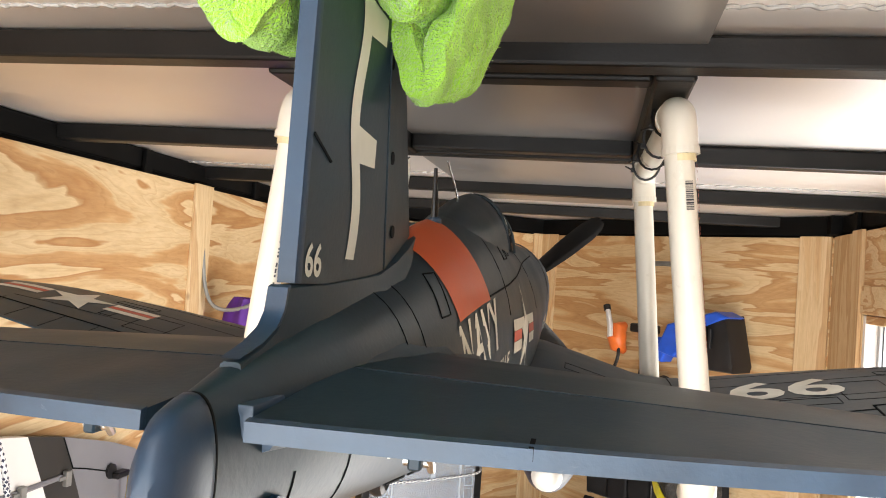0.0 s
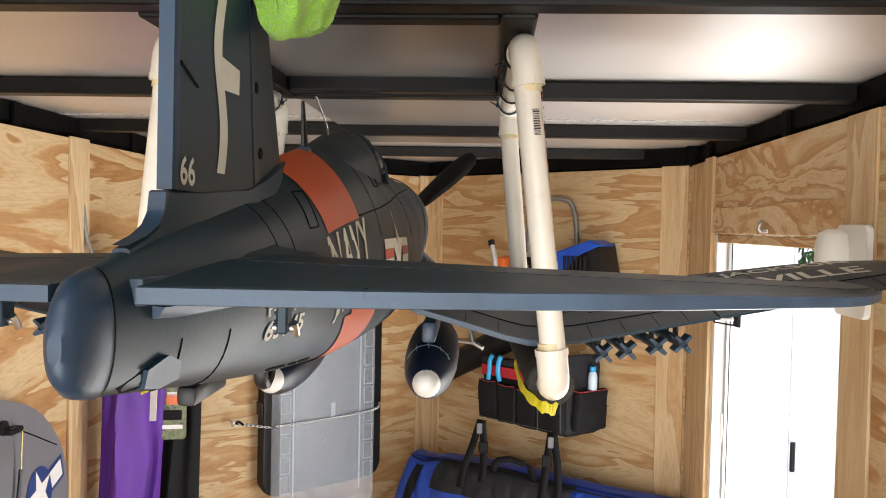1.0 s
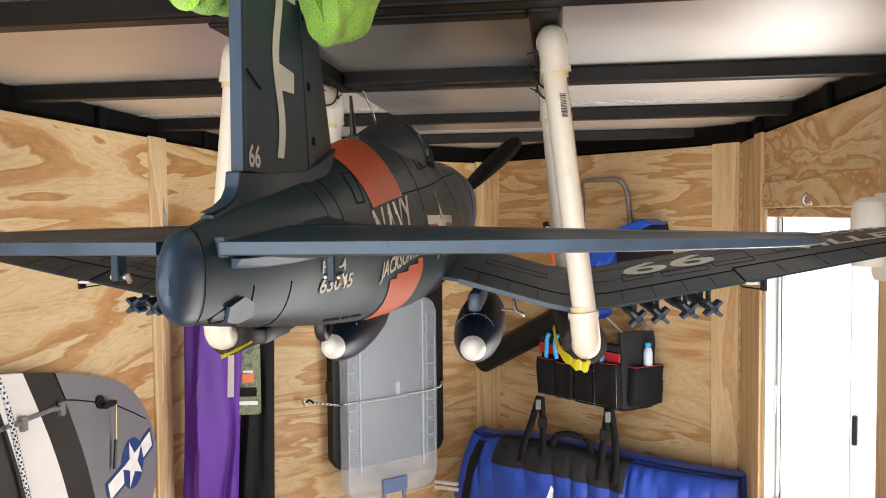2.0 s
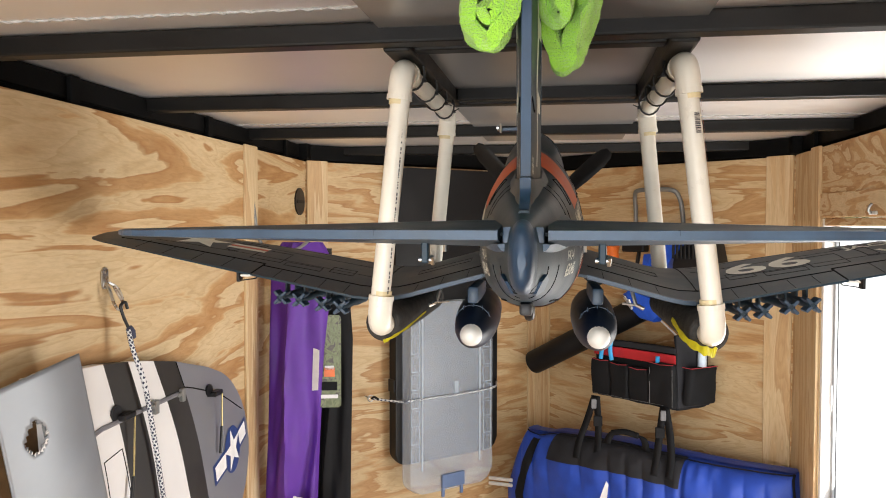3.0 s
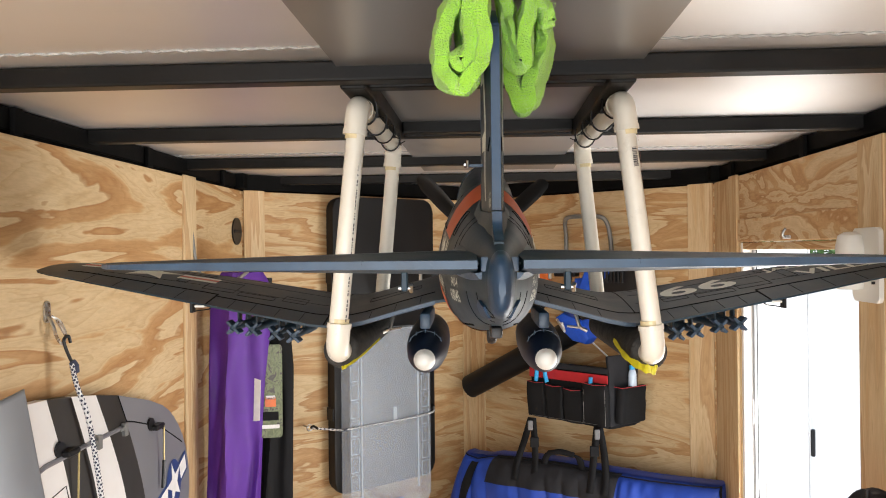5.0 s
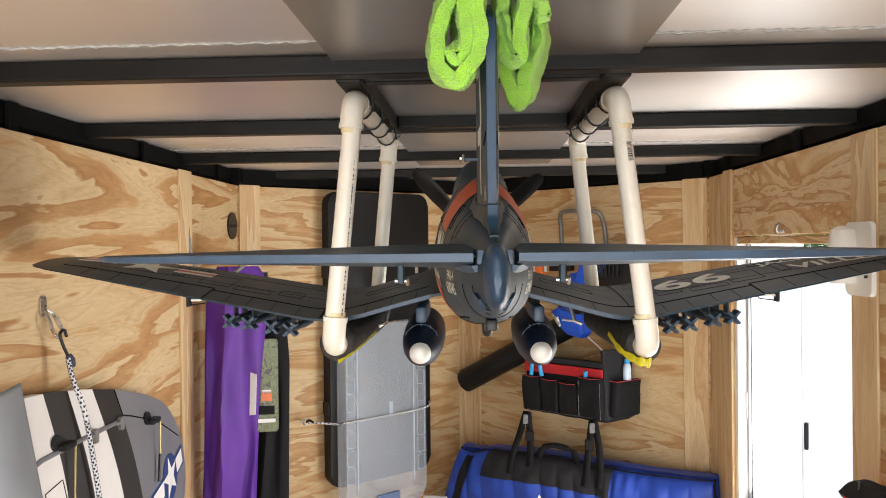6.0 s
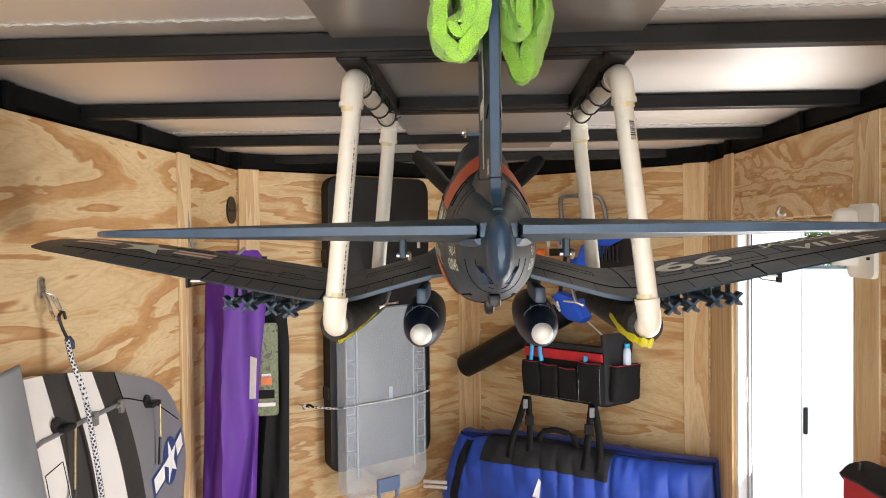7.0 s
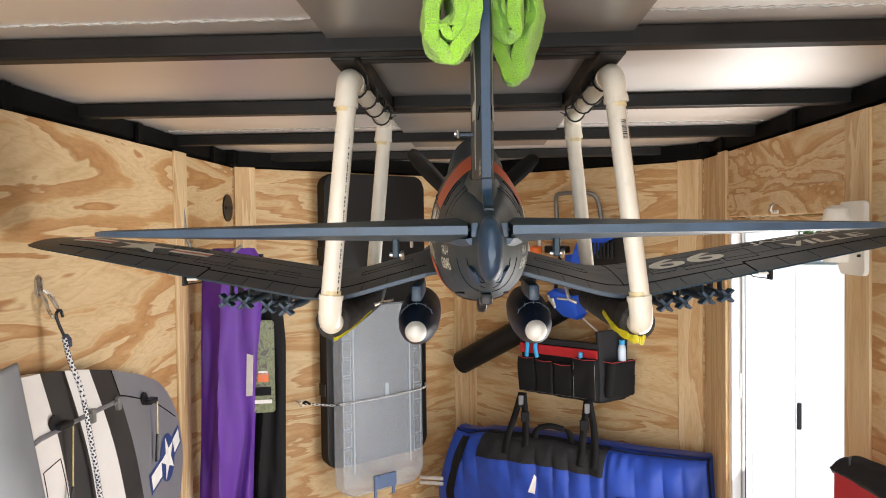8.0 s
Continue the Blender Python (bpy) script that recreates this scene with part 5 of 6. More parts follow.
# black case behind the clear box
def nose_box(u0, u1, z0, z1, w0, w1, side, bevel, seg=2, r=None):
    m = nose_frame(0, side, 0)
    if r:
        out = [(u + (u0 + u1) / 2, v + (z0 + z1) / 2) for u, v in rounded(u1 - u0, z1 - z0, r)]
        return prism(out, w1 - w0, m @ Matrix.Translation((0, 0, w0)), bevel=bevel)
    return box(u0, u1, z0, z1, w0, w1, bevel, seg, m=m)


NW = -1
tb = thing("folding_case", "black moulded folded table standing against the nose wall", "folded table", (-0.39, 3.05, 0.65))
part("leaf", nose_box(-0.775, -0.275, 0.655, 1.845, 0.012, 0.040, NW, 0.006, r=0.05), M["case"], tb, smooth=True)
part("leaf", nose_box(-0.780, -0.275, 0.652, 1.848, 0.043, 0.072, NW, 0.006, r=0.05), M["case"], tb, smooth=True)
for z in (0.95, 1.5):
    part("hinge", nose_box(-0.786, -0.776, z, z + 0.05, 0.02, 0.065, NW, 0.002), M["black"], tb)

# clear storage box on end
bx = thing("storage_box", "frosted clear plastic storage box tied upright to the nose wall", "storage box", (-0.35, 3.0, 0.55))
lid = nose_box(-0.752, -0.352, 0.545, 1.31, 0.076, 0.140, NW, 0.012, r=0.055)
part("shell", lid, M["boxplastic"], bx, smooth=True)
for u in (-0.735, -0.385):
    for k in range(8):
        z = 0.68 + 0.072 * k
        fr = bmesh.new()
        m = nose_frame(0, NW, 0)
        loop = [(u - 0.014, z), (u + 0.022, z), (u + 0.022, z + 0.060), (u - 0.014, z + 0.060), (u - 0.014, z)]
        tube([m @ Vector((a, b, 0.1425)) for a, b in loop], 0.0016, 5, fr)
        part("rib", fr, M["boxrib"], bx)
for u in (-0.70, -0.42):
    part("rail", nose_box(u - 0.004, u + 0.004, 0.64, 1.30, 0.1405, 0.146, NW, 0.002), M["boxrib"], bx)
lt = part("latch", nose_box(-0.610, -0.500, 0.555, 0.612, 0.1405, 0.153, NW, 0.004), M["boxlatch"], bx, "blue-grey latch")
part("latch_notch", nose_box(-0.590, -0.520, 0.60, 0.613, 0.1535, 0.157, NW, 0.002), M["boxlatch"], lt)
for u in (-0.602, -0.512):
    part("latch_leg", nose_box(u - 0.007, u + 0.007, 0.52, 0.554, 0.1405, 0.149, NW, 0.002), M["boxlatch"], lt)
part("reflector", nose_box(-0.545, -0.525, 0.93, 0.985, 0.1405, 0.1425, NW, 0.0008), M["boxrib"], bx)
mN = nose_frame(0, NW, 0)
M["cordlight"] = finish("white_cord", (0.70, 0.70, 0.70), 0.7, 0, 0.05)
M["corddark"] = finish("dark_cord_fleck", (0.03, 0.035, 0.07), 0.7, 0, 0.1)
bungee_cord("bungee_cord", [mN @ Vector((-0.872, 0.936, 0.06)), mN @ Vector((-0.79, 0.930, 0.145)), mN @ Vector((-0.76, 0.931, 0.149)), mN @ Vector((-0.56, 0.930, 0.15)), mN @ Vector((-0.36, 0.938, 0.149)), mN @ Vector((-0.285, 0.944, 0.08))], 0.0042, "white elastic cord stretched across the clear box", M["cordlight"], M["corddark"], 0.02)
for u, z in ((-0.880, 0.937), (-0.278, 0.945)):
    ek = thing("screw_eye", "small steel screw eye in the nose wall", "hook", tuple(mN @ Vector((u, z, 0.02))), group="screw eyes")
    ring = [mN @ Vector((u + 0.012 * math.cos(a * math.pi / 6), z + 0.012 * math.sin(a * math.pi / 6), 0.048)) for a in range(13)]
    part("ring", tube(ring, 0.003, 6, cap=False), M["metal"], ek)
    part("shank", tube([mN @ Vector((u, z, 0.0)), mN @ Vector((u, z, 0.038))], 0.003, 6), M["metal"], ek)
    part("cord_hook", tube(smooth_path([mN @ Vector((u, z, 0.055)), mN @ Vector((u * 0.98 - 0.01, z + 0.008, 0.065)), mN @ Vector((u * 0.96 - 0.02, z, 0.085))], 4), 0.0045, 8), M["black"], ek)


# hanging cloth bags near the corner
def hanging(levels, y_back, depth, folds, seed, nu=40, nv=60):
    """A soft hanging bag: levels of (z, x0, x1); folds deepen downwards."""
    bm = bmesh.new()
    rows = []
    z_top, z_bot = levels[0][0], levels[-1][0]
    for j in range(nv + 1):
        z = z_top + (z_bot - z_top) * j / nv
        for a, b in zip(levels, levels[1:]):
            if b[0] <= z <= a[0] + 1e-9:
                f = (a[0] - z) / (a[0] - b[0])
                x0, x1 = a[1] + (b[1] - a[1]) * f, a[2] + (b[2] - a[2]) * f
        row = []
        dn = j / nv
        for i in range(nu + 1):
            f = i / nu
            bulge = math.sin(math.pi * min(1, max(0, f))) ** 0.45
            fold = 0.9 * (0.5 - abs(math.sin(f * folds * math.pi + 0.9 * math.sin(dn * 3.1 + seed) + dn * 1.2)))  + 0.35 * math.sin(f * folds * 4.7 + dn * 5 + seed) + 0.5 * noise.noise(Vector((f * 5, dn * 6, seed)))
            w = depth * bulge * (0.62 + (0.20 + 0.36 * min(1, dn * 2.2)) * fold)
            row.append(bm.verts.new((x0 + (x1 - x0) * f, y_back - 0.004 - w, z + 0.006 * noise.noise(Vector((f * 7, 2, seed))) * (j in (0, nv)))))
        rows.append(row)
    for a, b in zip(rows, rows[1:]):
        for k in range(nu):
            bm.faces.new((a[k], a[k + 1], b[k + 1], b[k]))
    back = []
    for row in rows:
        back.append([bm.verts.new((v.co.x, y_back, v.co.z)) for v in (row[0], row[-1])])
    for a, b, ra, rb in zip(back, back[1:], rows, rows[1:]):
        bm.faces.new((a[0], a[1], b[1], b[0]))
        bm.faces.new((a[0], ra[0], rb[0], b[0]))
        bm.faces.new((a[1], b[1], rb[-1], ra[-1]))
    return bm


pb = thing("purple_bag", "long purple nylon bag hanging in the wall corner", "bag", (-0.70, 2.30, 1.57))
part("bag_body", hanging([(1.565, -0.77, -0.640), (1.53, -0.797, -0.617), (1.45, -0.812, -0.610), (1.22, -0.817, -0.634), (0.95, -0.824, -0.650), (0.62, -0.836, -0.664), (0.30, -0.836, -0.67)], 2.29, 0.11, 1.7, 2.0), M["purple"], pb, smooth=True)
part("size_tag", prism([(0, 0), (0.024, 0.004), (0.030, 0.13), (0.006, 0.135)], -0.0012, Matrix.Translation((-0.652, 2.212, 1.10)) @ Matrix.Rotation(radians(90), 4, "X") @ Matrix.Rotation(radians(-22), 4, "Y")), M["paper"], pb, "white paper tag")
part("lower_tag", prism([(0, 0), (0.085, -0.008), (0.095, 0.020), (0.006, 0.032)], -0.0012, Matrix.Translation((-0.715, 2.196, 0.735)) @ Matrix.Rotation(radians(90), 4, "X")), M["paper"], pb, "white paper tag")
kb = thing("black_bag", "long black cloth bag hanging behind the purple bag", "bag", (-0.64, 2.33, 1.3))
part("bag_body", hanging([(1.50, -0.645, -0.605), (1.40, -0.675, -0.572), (1.25, -0.695, -0.560), (0.9, -0.705, -0.566), (0.6, -0.705, -0.570), (0.3, -0.705, -0.572)], 2.36, 0.05, 1.6, 5.0), M["blackcloth"], kb, smooth=True)
part("cord_lock", tube([(-0.625, 2.30, 1.50), (-0.625, 2.30, 1.545)], 0.012, 10), M["black"], kb)


def camo():
    m, nt, b = nodes_of("camouflage_print")
    n = noise_node(nt, coords(nt, (1, 1, 0.7)), 55, 3, 0.6, 1.2)
    col = ramp(nt, n, [(0.0, (0.03, 0.035, 0.02)), (0.42, (0.10, 0.12, 0.045)), (0.52, (0.16, 0.19, 0.08)), (0.62, (0.05, 0.04, 0.03))])
    nt.links.new(col, b.inputs["Base Color"])
    b.inputs["Roughness"].default_value = 0.4
    return m


cl = part("label_card", prism(rounded(0.074, 0.30, 0.012), -0.0015, Matrix.Translation((-0.618, 2.2885, 1.18)) @ Matrix.Rotation(radians(90), 4, "X") @ Matrix.Rotation(radians(14), 4, "Y")), camo(), kb, "camouflage-printed label card")
for z, h, w, mt in ((1.145, 0.030, 0.034, M["orangetool"]), (1.10, 0.028, 0.05, M["blackcloth"]), (1.066, 0.012, 0.055, M["paper"]), (1.16, 0.012, 0.03, M["paper"])):
    part("print_bar", prism(rounded(w, h, 0.002), -0.001, Matrix.Translation((-0.618, 2.2865, z)) @ Matrix.Rotation(radians(90), 4, "X") @ Matrix.Rotation(radians(14), 4, "Y")), mt, cl)
hb2 = thing("wall_hook", "grey steel wall hook carrying the bags", "hook", (-0.80, 2.3, 1.62))
part("hook", tube(smooth_path([(-0.838, 2.20, 1.70), (-0.825, 2.20, 1.60), (-0.80, 2.20, 1.545), (-0.76, 2.21, 1.53), (-0.70, 2.22, 1.545), (-0.66, 2.22, 1.575)], 5), 0.0055, 8), M["steelgrey"], hb2, smooth=True)

# striped wing panel and silver wing panel strapped to the side wall
TOPW = [(1.10, 1.350), (1.20, 1.346), (1.37, 1.333), (1.52, 1.311), (1.62, 1.293), (1.687, 1.276), (1.80, 1.247), (1.89, 1.215), (1.950, 1.183), (2.015, 1.120), (2.055, 1.050), (2.072, 0.985), (2.070, 0.93), (2.04, 0.865), (1.98, 0.80), (1.88, 0.73), (1.74, 0.67)]
BOTW = 0.62


def along(poly, n):
    d = [0]
    for a, b in zip(poly, poly[1:]):
        d.append(d[-1] + math.hypot(b[0] - a[0], b[1] - a[1]))
    out = []
    for k in range(n + 1):
        s = d[-1] * k / n
        for i in range(len(poly) - 1):
            if d[i] <= s <= d[i + 1] + 1e-9:
                f = (s - d[i]) / (d[i + 1] - d[i])
                out.append((poly[i][0] + (poly[i + 1][0] - poly[i][0]) * f, poly[i][1] + (poly[i + 1][1] - poly[i][1]) * f))
                break
    return out


def top_z(y):
    for a, b in zip(TOPW[:12], TOPW[1:12]):
        if a[0] <= y <= b[0]:
            return a[1] + (b[1] - a[1]) * (y - a[0]) / (b[0] - a[0])
    return TOPW[0][1]


def panel_x(y, z):
    """Face of the panel, thickest near its middle, thin at its rim."""
    e = max(0, min(1, (top_z(min(y, 2.07)) - z) / 0.25))
    tip = max(0, min(1, (2.09 - y) / 0.35))
    return -0.803 + 0.026 * math.sin(e * math.pi / 2) * math.sin(tip * math.pi / 2)


sw = thing("model_wing", "grey model aircraft wing with black and white stripes on the wall", "model wing", (-0.82, 1.55, 0.9))
edges = [((1.12, 1.349), (1.16, 1.0)), ((1.338, 1.336), (1.393, 1.065)), ((1.43, 1.325), (1.505, 1.025)), ((1.534, 1.309), (1.645, 0.98)), ((1.637, 1.289), (1.745, 0.945))]


def edge_line(e, n):
    (y0, z0), (y1, z1) = e
    k = (y1 - y0) / (z1 - z0)
    return [(y0 + k * (zz - z0), zz) for zz in [z0 + (BOTW - z0) * i / n for i in range(n + 1)]]


def strip(a, b, n=24, nu=8):
    bm = bmesh.new()
    rows, backs = [], []
    for (ya, za), (yb, zb) in zip(a, b):
        rows.append([bm.verts.new((panel_x(ya + (yb - ya) * i / nu, za + (zb - za) * i / nu), ya + (yb - ya) * i / nu, za + (zb - za) * i / nu)) for i in range(nu + 1)])
        backs.append([bm.verts.new((-0.826, v.co.y, v.co.z)) for v in rows[-1]])
    for g in (rows, backs):
        for p, q in zip(g, g[1:]):
            for i in range(nu):
                try:
                    bm.faces.new((p[i], p[i + 1], q[i + 1], q[i]))
                except ValueError:
                    pass
    for i in range(nu):
        bm.faces.new((rows[0][i], rows[0][i + 1], backs[0][i + 1], backs[0][i]))
    for p, q, pb_, qb in zip(rows, rows[1:], backs, backs[1:]):
        bm.faces.new((p[-1], q[-1], qb[-1], pb_[-1]))
        bm.faces.new((p[0], pb_[0], qb[0], q[0]))
    bmesh.ops.remove_doubles(bm, verts=bm.verts, dist=0.0001)
    return bm


lines = [edge_line(e, 24) for e in edges]
for k, mt in enumerate((M["wingwhite"], M["wingblack"], M["wingwhite"], M["wingblack"])):
    part("stripe", strip(lines[k], lines[k + 1]), mt, sw, smooth=True)
part("wing_tip", strip(lines[4], along([(1.637, 1.2895)] + TOPW[5:], 24)), M["winggrey"], sw, "grey rounded tip", smooth=True)


def on_panel(cy, cz, turn, lift):
    c, s = math.cos(radians(turn)), math.sin(radians(turn))
    def put(u, v):
        y, z = cy + u * c - v * s, cz + u * s + v * c
        return (panel_x(y, z) + lift, y, z)
    return put


ins = bmesh.new()
add_flat(ins, [(0, 0)] + [(0.062 * math.cos(2 * math.pi * k / 28), 0.066 * math.sin(2 * math.pi * k / 28)) for k in range(28)], [(0, k + 1, (k + 1) % 28 + 1) for k in range(28)], on_panel(1.918, 0.994, 15, 0.0015))
add_flat(ins, [(-0.138, -0.030), (-0.04, -0.030), (-0.04, 0.030), (-0.138, 0.030), (0.04, -0.030), (0.130, -0.030), (0.130, 0.030), (0.04, 0.030)], [(0, 1, 2, 3), (4, 5, 6, 7)], on_panel(1.918, 0.994, 15, 0.0012))
em = part("insignia", ins, M["insignia_blue"], sw, "blue insignia roundel")
ins = bmesh.new()
add_flat(ins, [(0, 0)] + star_outline(0.062), [(0, i + 1, (i + 1) % 10 + 1) for i in range(10)], on_panel(1.918, 0.994, 15, 0.0022))
add_flat(ins, [(-0.128, -0.021), (-0.060, -0.021), (-0.052, 0.021), (-0.128, 0.021), (0.058, -0.021), (0.120, -0.021), (0.120, 0.021), (0.058, 0.021)], [(0, 1, 2, 3), (4, 5, 6, 7)], on_panel(1.918, 0.994, 15, 0.0022))
part("insignia_star", ins, M["paper"], em, "white star and bars")


def px_line(pts, r, name, mt, parent, lift=0.002):
    fine = []
    for a, b in zip(pts, pts[1:]):
        for i in range(8):
            f = i / 8
            fine.append((a[0] + (b[0] - a[0]) * f, a[1] + (b[1] - a[1]) * f))
    fine.append(pts[-1])
    return part(name, tube([(panel_x(y, z) + lift, y, z) for y, z in fine], r, 6), mt, parent)


px_line([(1.637, 1.288), (1.66, 1.222), (1.70, 1.212), (1.85, 1.166), (2.015, 1.085)], 0.0018, "aileron_line", M["line"], sw, 0.0)
px_line([(1.20, 1.198), (1.30, 1.213), (1.45, 1.215), (1.62, 1.214)], 0.0055, "flap_gap", M["winggrey"], sw, 0.001)
for y, z in ((1.50, 1.214), (1.63, 1.213)):
    hz = bmesh.new()
    c = panel_x(y, z)
    box(c, c + 0.012, y - 0.004, y + 0.012, z - 0.02, z + 0.012, 0.002, bm=hz)
    box(c, c + 0.009, y - 0.02, y + 0.004, z - 0.005, z + 0.003, 0.001, bm=hz)
    part("hinge_horn", hz, M["steelgrey"], sw)
for y, z, dz in ((1.365, 1.232, -0.16), (1.80, 1.186, -0.12)):
    c = panel_x(y, z)
    hh = bmesh.new()
    tube([(c, y - 0.012, z), (c + 0.006, y - 0.012, z)], 0.017, 12, hh)
    box(c, c + 0.022, y - 0.01, y + 0.035, z - 0.018, z - 0.004, 0.003, bm=hh)
    part("control_horn", hh, M["black"], sw)
    part("pushrod", tube([(c + 0.02, y + 0.03, z - 0.012), (panel_x(y + 0.02, z + dz) + 0.012, y + 0.018, z + dz)], 0.0022, 6), M["brass"], sw)
    part("clevis", tube([(panel_x(y + 0.02, z + dz) + 0.012, y + 0.018, z + dz + 0.02), (panel_x(y, z + dz) + 0.012, y + 0.006, z + dz - 0.05)], 0.0045, 6), M["black"], sw)
px_line([(1.30, 1.145), (1.365, 1.155), (1.40, 1.02)], 0.0012, "hatch_line", M["line"], sw, 0.0)
px_line([(1.30, 1.145), (1.33, 1.0)], 0.0012, "hatch_line", M["line"], sw, 0.0)

# silver panel with a torn hole
sv = thing("silver_model_wing", "silver model aircraft wing root with a torn round hole", "model wing", (-0.76, 1.15, 0.8))
bm = bmesh.new()
nu, nv = 40, 64
grid = []
for j in range(nv + 1):
    f = j / nv
    row = []
    for i in range(nu + 1):
        g = i / nu
        y_l, y_r = 1.000 + 0.20 * f * 0.8, 1.209 + 0.245 * f * 0.72
        y = y_l + (y_r - y_l) * g
        z = (1.350 + 0.030 * g + 0.006 * math.sin(g * 3)) - 0.62 * f
        x = -0.80 + 0.030 * math.sin(math.pi * (0.10 + 0.62 * g)) + 0.004
        row.append(bm.verts.new((x, y, z)))
    grid.append(row)
hc = Vector((1.089, 1.255))
for j in range(nv):
    for i in range(nu):
        q = (grid[j][i], grid[j][i + 1], grid[j + 1][i + 1], grid[j + 1][i])
        cy, cz = sum(v.co.y for v in q) / 4, sum(v.co.z for v in q) / 4
        if ((cy - hc.x) / 0.022) ** 2 + ((cz - hc.y) / 0.028) ** 2 > 1:
            bm.faces.new(q)
skin = part("skin", bm, M["silver"], sv, smooth=True)
so = skin.modifiers.new("thick", "SOLIDIFY")
so.thickness, so.offset = 0.004, -1
part("core", box(-0.812, -0.80, 1.02, 1.22, 0.78, 1.34, 0.002), M["rawwood"], sv, "bare brown inside")
tears = bmesh.new()
rnd = random.Random(2)
for k in range(22):
    a = 2 * math.pi * k / 22 + rnd.uniform(-0.1, 0.1)
    y, z = hc.x + 0.021 * math.cos(a), hc.y + 0.027 * math.sin(a)
    g = (y - 1.03) / 0.2
    x = -0.796 + 0.030 * math.sin(math.pi * (0.10 + 0.62 * max(0, min(1, g)))) + 0.003
    d = rnd.uniform(0.004, 0.010)
    tears.faces.new([tears.verts.new((x, y - 0.003, z - 0.003)), tears.verts.new((x, y + 0.003, z + 0.003)), tears.verts.new((x + 0.002, y + 0.6 * d * math.cos(a), z + 0.6 * d * math.sin(a)))])
part("torn_edge", tears, M["paper"], skin)

# carabiner, hook and cord
cb = thing("carabiner", "steel carabiner on a wall plate above the model wing", "carabiner", (-0.83, 1.4092, 1.4790))
part("plate", prism(rounded(0.022, 0.046, 0.010), 0.003, Matrix.Translation((XL + 0.001, 1.402, 1.508)) @ Matrix.Rotation(radians(90), 4, "Y") @ Matrix.Rotation(radians(90), 4, "Z")), M["metal"], cb)
part("screw", tube([(XL + 0.003, 1.402, 1.523), (XL + 0.007, 1.402, 1.523)], 0.005, 8), M["metal"], cb)
part("wire_loop", tube(smooth_path([(-0.832, 1.3965, 1.4990), (-0.818, 1.3888, 1.4830), (-0.812, 1.3940, 1.4550), (-0.81, 1.4109, 1.4406), (-0.812, 1.4263, 1.4590), (-0.818, 1.4177, 1.4854), (-0.832, 1.4075, 1.4990)], 5), 0.0034, 8), M["metal"], cb, smooth=True)
part("gate", tube([(-0.815, 1.3990, 1.4910), (-0.808, 1.4211, 1.4550)], 0.003, 8), M["metal"], cb)
part("cord_hook", tube(smooth_path([(-0.806, 1.4347, 1.4406), (-0.806, 1.4263, 1.4550), (-0.806, 1.4092, 1.4486), (-0.802, 1.4143, 1.4230), (-0.796, 1.4263, 1.3950)], 5), 0.0035, 8), M["black"], cb)
part("cord_knot", tube([(-0.796, 1.4245, 1.4030), (-0.794, 1.4280, 1.3910), (-0.792, 1.4313, 1.3766)], 0.010, 10, radii=[0.006, 0.0095, 0.007]), M["corddark"], cb)
bungee_cord("bungee_cord", [(-0.794, 1.418, 1.397), (-0.788, 1.426, 1.35), (-0.772, 1.440, 1.28), (-0.764, 1.458, 1.18), (-0.762, 1.488, 1.05), (-0.762, 1.535, 0.86), (-0.765, 1.56, 0.76)], 0.0047, "black and white elastic cord over the striped wing", M["cordlight"], M["corddark"], 0.012)

# right nose wall: hook, roll, tools, tool bag, padded bag
mR = nose_frame(0, 1, 0)


def R(u, z, w):
    return mR @ Vector((u, z, w))


wh = thing("wall_bracket", "grey tubular steel bracket on the nose wall", "bracket", tuple(R(0.65, 1.75, 0.0)))
part("hoop", tube(smooth_path([R(0.545, 1.56, 0.008), R(0.550, 1.68, 0.015), R(0.556, 1.735, 0.03), R(0.58, 1.757, 0.045), R(0.65, 1.760, 0.05), R(0.73, 1.756, 0.045), R(0.752, 1.735, 0.03), R(0.760, 1.68, 0.015), R(0.765, 1.56, 0.008)], 5), 0.009, 10), M["steelgrey"], wh, smooth=True)
for u in (0.545, 0.765):
    part("foot", box(u - 0.02, u + 0.02, 1.52, 1.57, 0.001, 0.012, 0.003, 2, m=mR), M["alu"], wh)
dc = thing("drill_case", "blue and black power tool on the wall bracket", "power tool", tuple(R(0.85, 1.5, 0.1)))
part("body", prism([(0.80, 1.43), (0.815, 1.555), (0.94, 1.605), (0.975, 1.45), (0.97, 1.43)], 0.11, mR @ Matrix.Translation((0, 0, 0.045)), bevel=0.012), M["black"], dc, smooth=True)
part("cover", prism([(0.70, 1.47), (0.74, 1.56), (0.91, 1.615), (0.955, 1.60), (0.86, 1.56), (0.80, 1.50), (0.77, 1.455)], 0.10, mR @ Matrix.Translation((0, 0, 0.065)), bevel=0.008), M["bluetool"], dc, "blue plastic cover")
for k in range(6):
    part("vent_slat", box(0.815 + 0.016 * k, 0.824 + 0.016 * k, 1.50, 1.56, 0.161, 0.170, 0.001, m=mR), M["case"], dc)
part("lower_body", prism([(0.655, 1.44), (0.665, 1.51), (0.72, 1.515), (0.715, 1.46), (0.70, 1.43)], 0.06, mR @ Matrix.Translation((0, 0, 0.07)), bevel=0.006), M["bluetool"], dc)
od = thing("orange_screwdriver", "orange and black hand tool hooked on the nose wall", "hand tool", tuple(R(0.48, 1.5, 0.1)))
part("head", tube([R(0.495, 1.535, 0.06), R(0.490, 1.52, 0.09), R(0.49, 1.49, 0.10), R(0.492, 1.46, 0.09), R(0.495, 1.44, 0.06)], 0.03, 12, radii=[0.012, 0.03, 0.036, 0.03, 0.012]), M["orangetool"], od, smooth=True)
